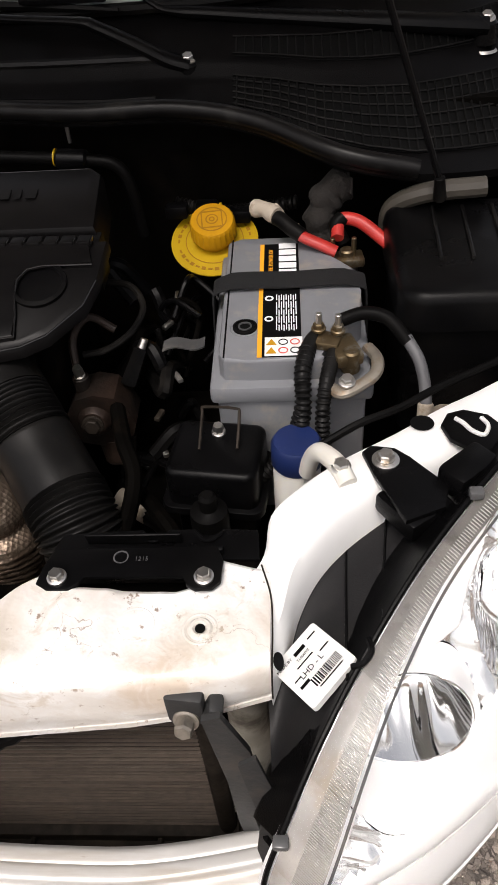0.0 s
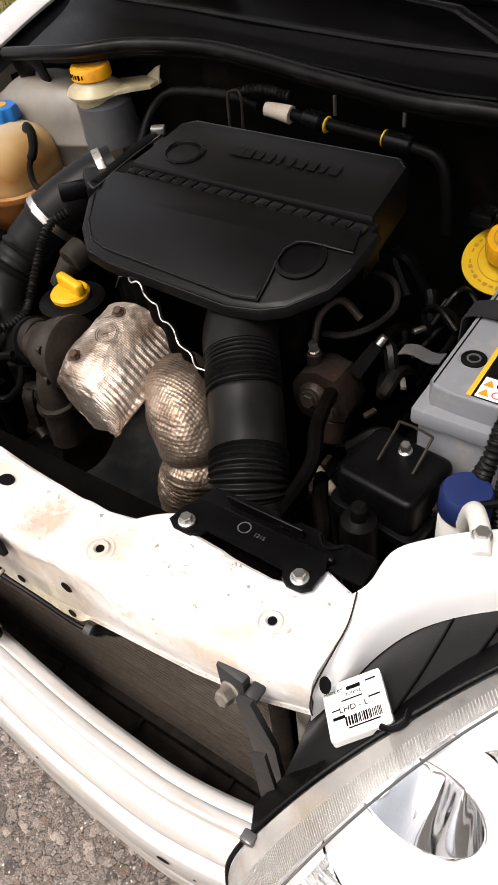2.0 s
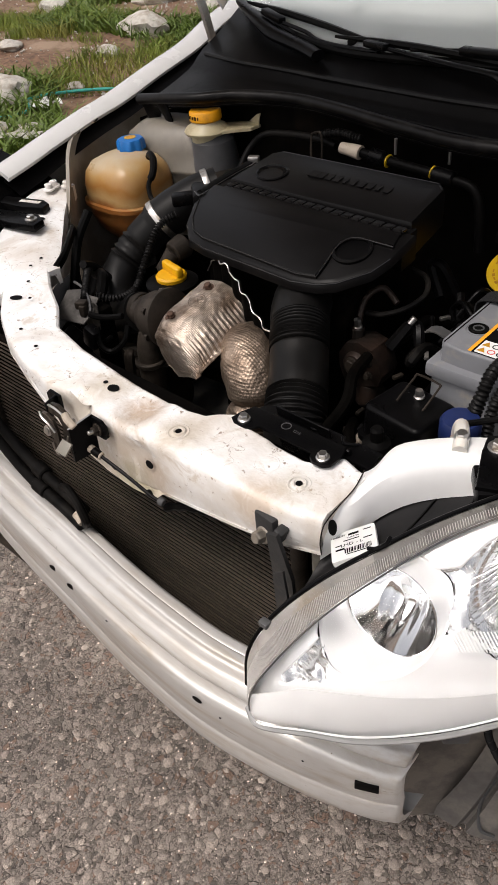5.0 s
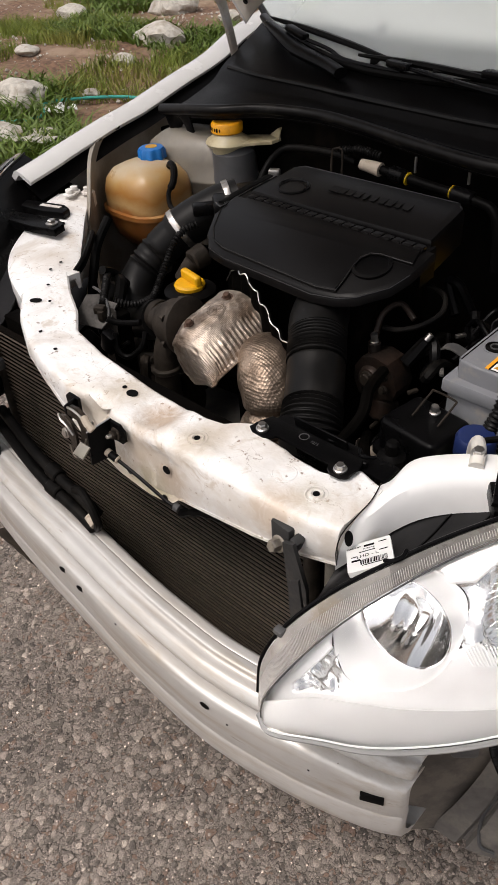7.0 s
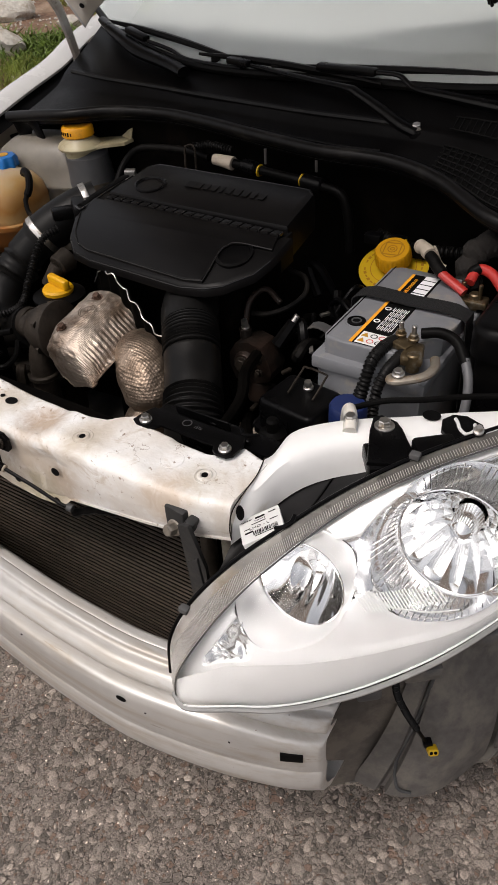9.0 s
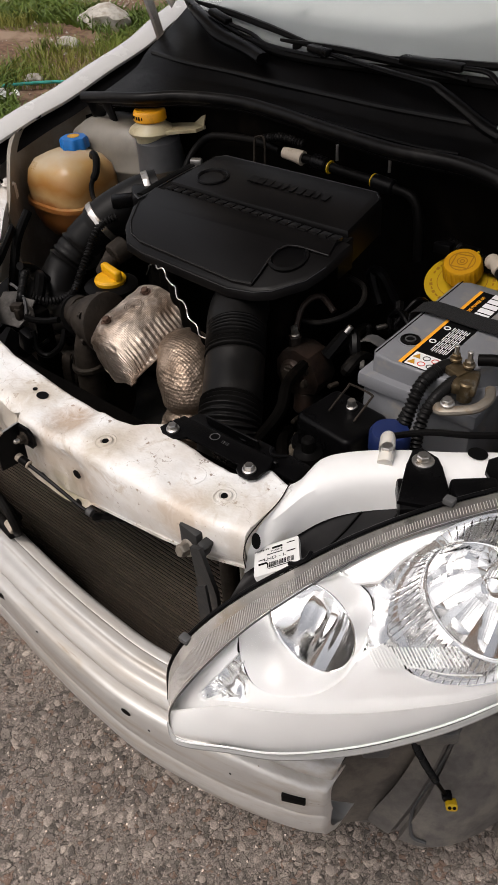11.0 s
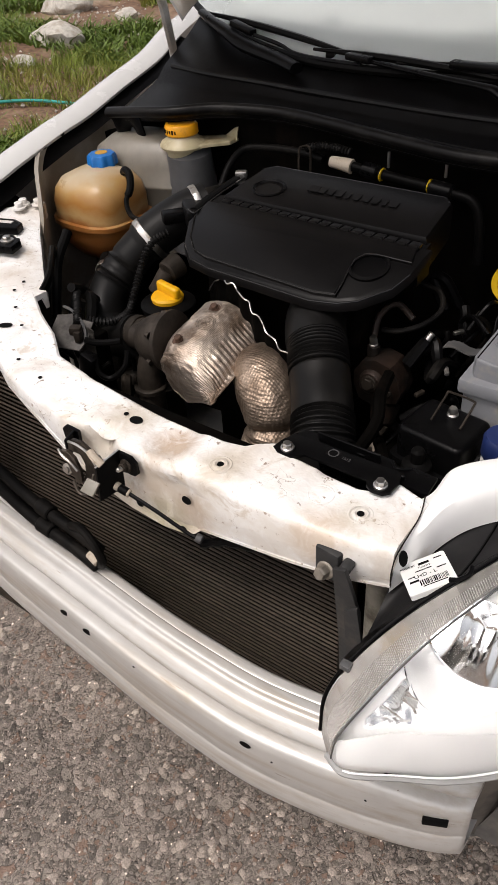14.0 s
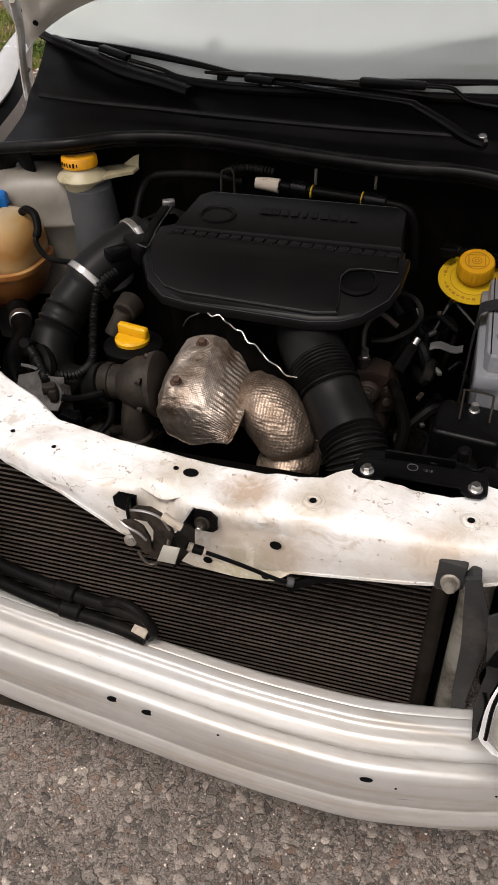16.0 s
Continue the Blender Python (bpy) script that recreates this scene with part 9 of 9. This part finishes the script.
me.from_pydata(vs, [], fs)
me.materials.append(LIMESTONE)
tagged(new("pebbles", me), "loose pale pebbles scattered on the soil", "pebbles", kind="stuff")
hose_ = thing("garden_hose", (-4.4, 3.2, 0.02), "teal plastic hose lying on the soil", "hose")
bm = B()
hp = [(-3.9, 3.75), (-4.3, 3.60), (-4.55, 3.35), (-4.62, 3.1), (-4.45, 2.95), (-4.6, 2.7), (-5.2, 2.6)]
add_tube(bm, [(x, y, verge_z(x, y) + 0.03) for x, y in hp], 0.011, 8, 8)
part("hose", bm, TEAL, hose_)
wrap = thing("plastic_wrapper", (-4.45, 3.1, 0.03), "crumpled white plastic wrapper on the soil", "litter")
bm = B()
add_sheet(bm, lambda u, v: (-4.62 + 0.22 * u + 0.04 * math.sin(9 * v), 3.02 + 0.16 * v + 0.03 * math.sin(8 * u), verge_z(-4.5, 3.1) + 0.03 + 0.04 * noise.noise(Vector((u * 5, v * 5, 1)))), 14, 12, 0.001)
part("film", bm, PAPER, wrap)
rag = thing("cloth_sheet", (-4.2, 2.4, 0.03), "pale cloth strip lying over the stones", "litter")
bm = B()
add_sheet(bm, lambda u, v: (-4.75 + 1.0 * u, 2.15 + 0.42 * u + 0.10 * v, verge_z(-4.75 + 1.0 * u, 2.2 + 0.42 * u) + 0.06 + 0.05 * noise.noise(Vector((u * 7, v * 3, 8)))), 30, 5, 0.002)
part("cloth", bm, shader("dirty_cloth", (0.40, 0.38, 0.34), 0.9, vary=0.15), rag)

# low white kerb along the far side of the verge
bm = B()
rings = []
for i in range(40):
    t = i / 39
    p = Vector((-9.6 + 4.2 * t - 0.25 * math.sin(math.pi * t), 4.5 + 4.9 * t, 0))
    n_ = Vector((-0.76, 0.65, 0))
    z = 0.17 + 0.03 * max(0.0, -p.x - 7.8)
    rings.append([p + n_ * a + Vector((0, 0, z + h)) for a, h in ((0.0, -0.15), (0.0, 0.085), (0.015, 0.10), (0.14, 0.10), (0.155, 0.085), (0.155, -0.15))])
add_loft(bm, rings)
tagged(part("kerb", bm, shader("white_kerb_paint", (0.66, 0.64, 0.60), 0.8, vary=0.08, stain=(0.4, 0.35, 0.28), stain_at=0.6, stain_scale=4, bump=0.3)), "low weathered white kerb beyond the verge", "kerb", kind="structure")

# ---- aggregate in the road surface ----
def chips(name, spread):
    """Rounded stones half sunk in the road, and loose grit between them."""
    m = shader(name, (0.30, 0.262, 0.232), 0.8, vary=0.4, scale=420, bump=1.0, bump_scale=600)
    n, l = m.node_tree.nodes, m.node_tree.links
    b = n["Principled BSDF"]
    old = b.inputs["Base Color"].links[0].from_socket
    geo = n.new("ShaderNodeNewGeometry")
    ramp = n.new("ShaderNodeValToRGB")
    e = ramp.color_ramp.elements
    e[0].position, e[0].color = 0.0, (0.62 / (1 + spread), 0.60 / (1 + spread), 0.58 / (1 + spread), 1)
    e[1].position, e[1].color = 1.0, (1.2 + spread, 1.17 + spread, 1.1 + spread, 1)
    for p, c in ((0.25, (0.85, 0.83, 0.80, 1)), (0.6, (1.05, 1.0, 0.97, 1)), (0.93, (1.25, 1.2, 1.14, 1))):
        q = e.new(p)
        q.color = c
    l.new(geo.outputs["Random Per Island"], ramp.inputs["Fac"])
    x = n.new("ShaderNodeVectorMath")
    x.operation = "MULTIPLY"
    l.new(old, x.inputs[0])
    l.new(ramp.outputs[0], x.inputs[1])
    l.new(x.outputs[0], b.inputs["Base Color"])
    return m


CHIPS = chips("road_chippings", 0.6)
# wide tint range: the palest grains have glints put into their colour
GRIT = chips("road_grit", 2.6)
random.seed(5)


def stones_mesh(name, count, r0, r1, seg, rise, where, mat):
    vs, fs = [], []
    while count:
        x, y = random.uniform(-1.9, 1.15), random.uniform(-0.45, 0.85)
        if not where(x, y):
            continue
        count -= 1
        r = r0 + (r1 - r0) * random.random() ** 2.2
        ax, ay, spin = random.uniform(0.65, 1.25), random.uniform(0.65, 1.1), random.uniform(0, 6.283)
        k = len(vs)
        wob = [random.uniform(0.68, 1.25) for _ in range(seg)]
        h = r * rise * random.uniform(0.6, 1.2)
        cs, sn = math.cos(spin), math.sin(spin)
        for rr, zz in ((1.0, -0.001), (0.86, 0.6 * h), (0.5, 0.95 * h)):
            for i in range(seg):
                a = 6.2832 * i / seg
                px, py = math.cos(a) * r * rr * ax * wob[i], math.sin(a) * r * rr * ay * wob[i]
                vs.append((x + px * cs - py * sn, y + px * sn + py * cs, zz))
        vs.append((x, y, h))
        for j in (0, 1):
            fs += [(k + j * seg + i, k + j * seg + (i + 1) % seg, k + (j + 1) * seg + (i + 1) % seg, k + (j + 1) * seg + i) for i in range(seg)]
        fs += [(k + 2 * seg + i, k + 2 * seg + (i + 1) % seg, k + 3 * seg) for i in range(seg)]
    me = bpy.data.meshes.new(name)
    me.from_pydata(vs, [], fs)
    me.polygons.foreach_set("use_smooth", [True] * len(me.polygons))
    me.materials.append(mat)
    return new(name, me)


def coarse(x, y):
    return random.random() < 0.55 + 0.5 * noise.noise(Vector((x * 1.6, y * 1.6, 2))) + 0.25 * x
tagged(stones_mesh("road_stones", 18000, 0.003, 0.0115, 6, 0.24, coarse, CHIPS), "rounded pale stones half sunk in the worn road", "road stones", kind="stuff")
tagged(stones_mesh("road_grit", 64000, 0.0012, 0.0034, 4, 0.6, lambda x, y: random.random() < 0.6 + 0.6 * noise.noise(Vector((x * 2, y * 2, 7))), GRIT), "fine grit on the road, palest grains coloured as glints", "grit", kind="stuff")
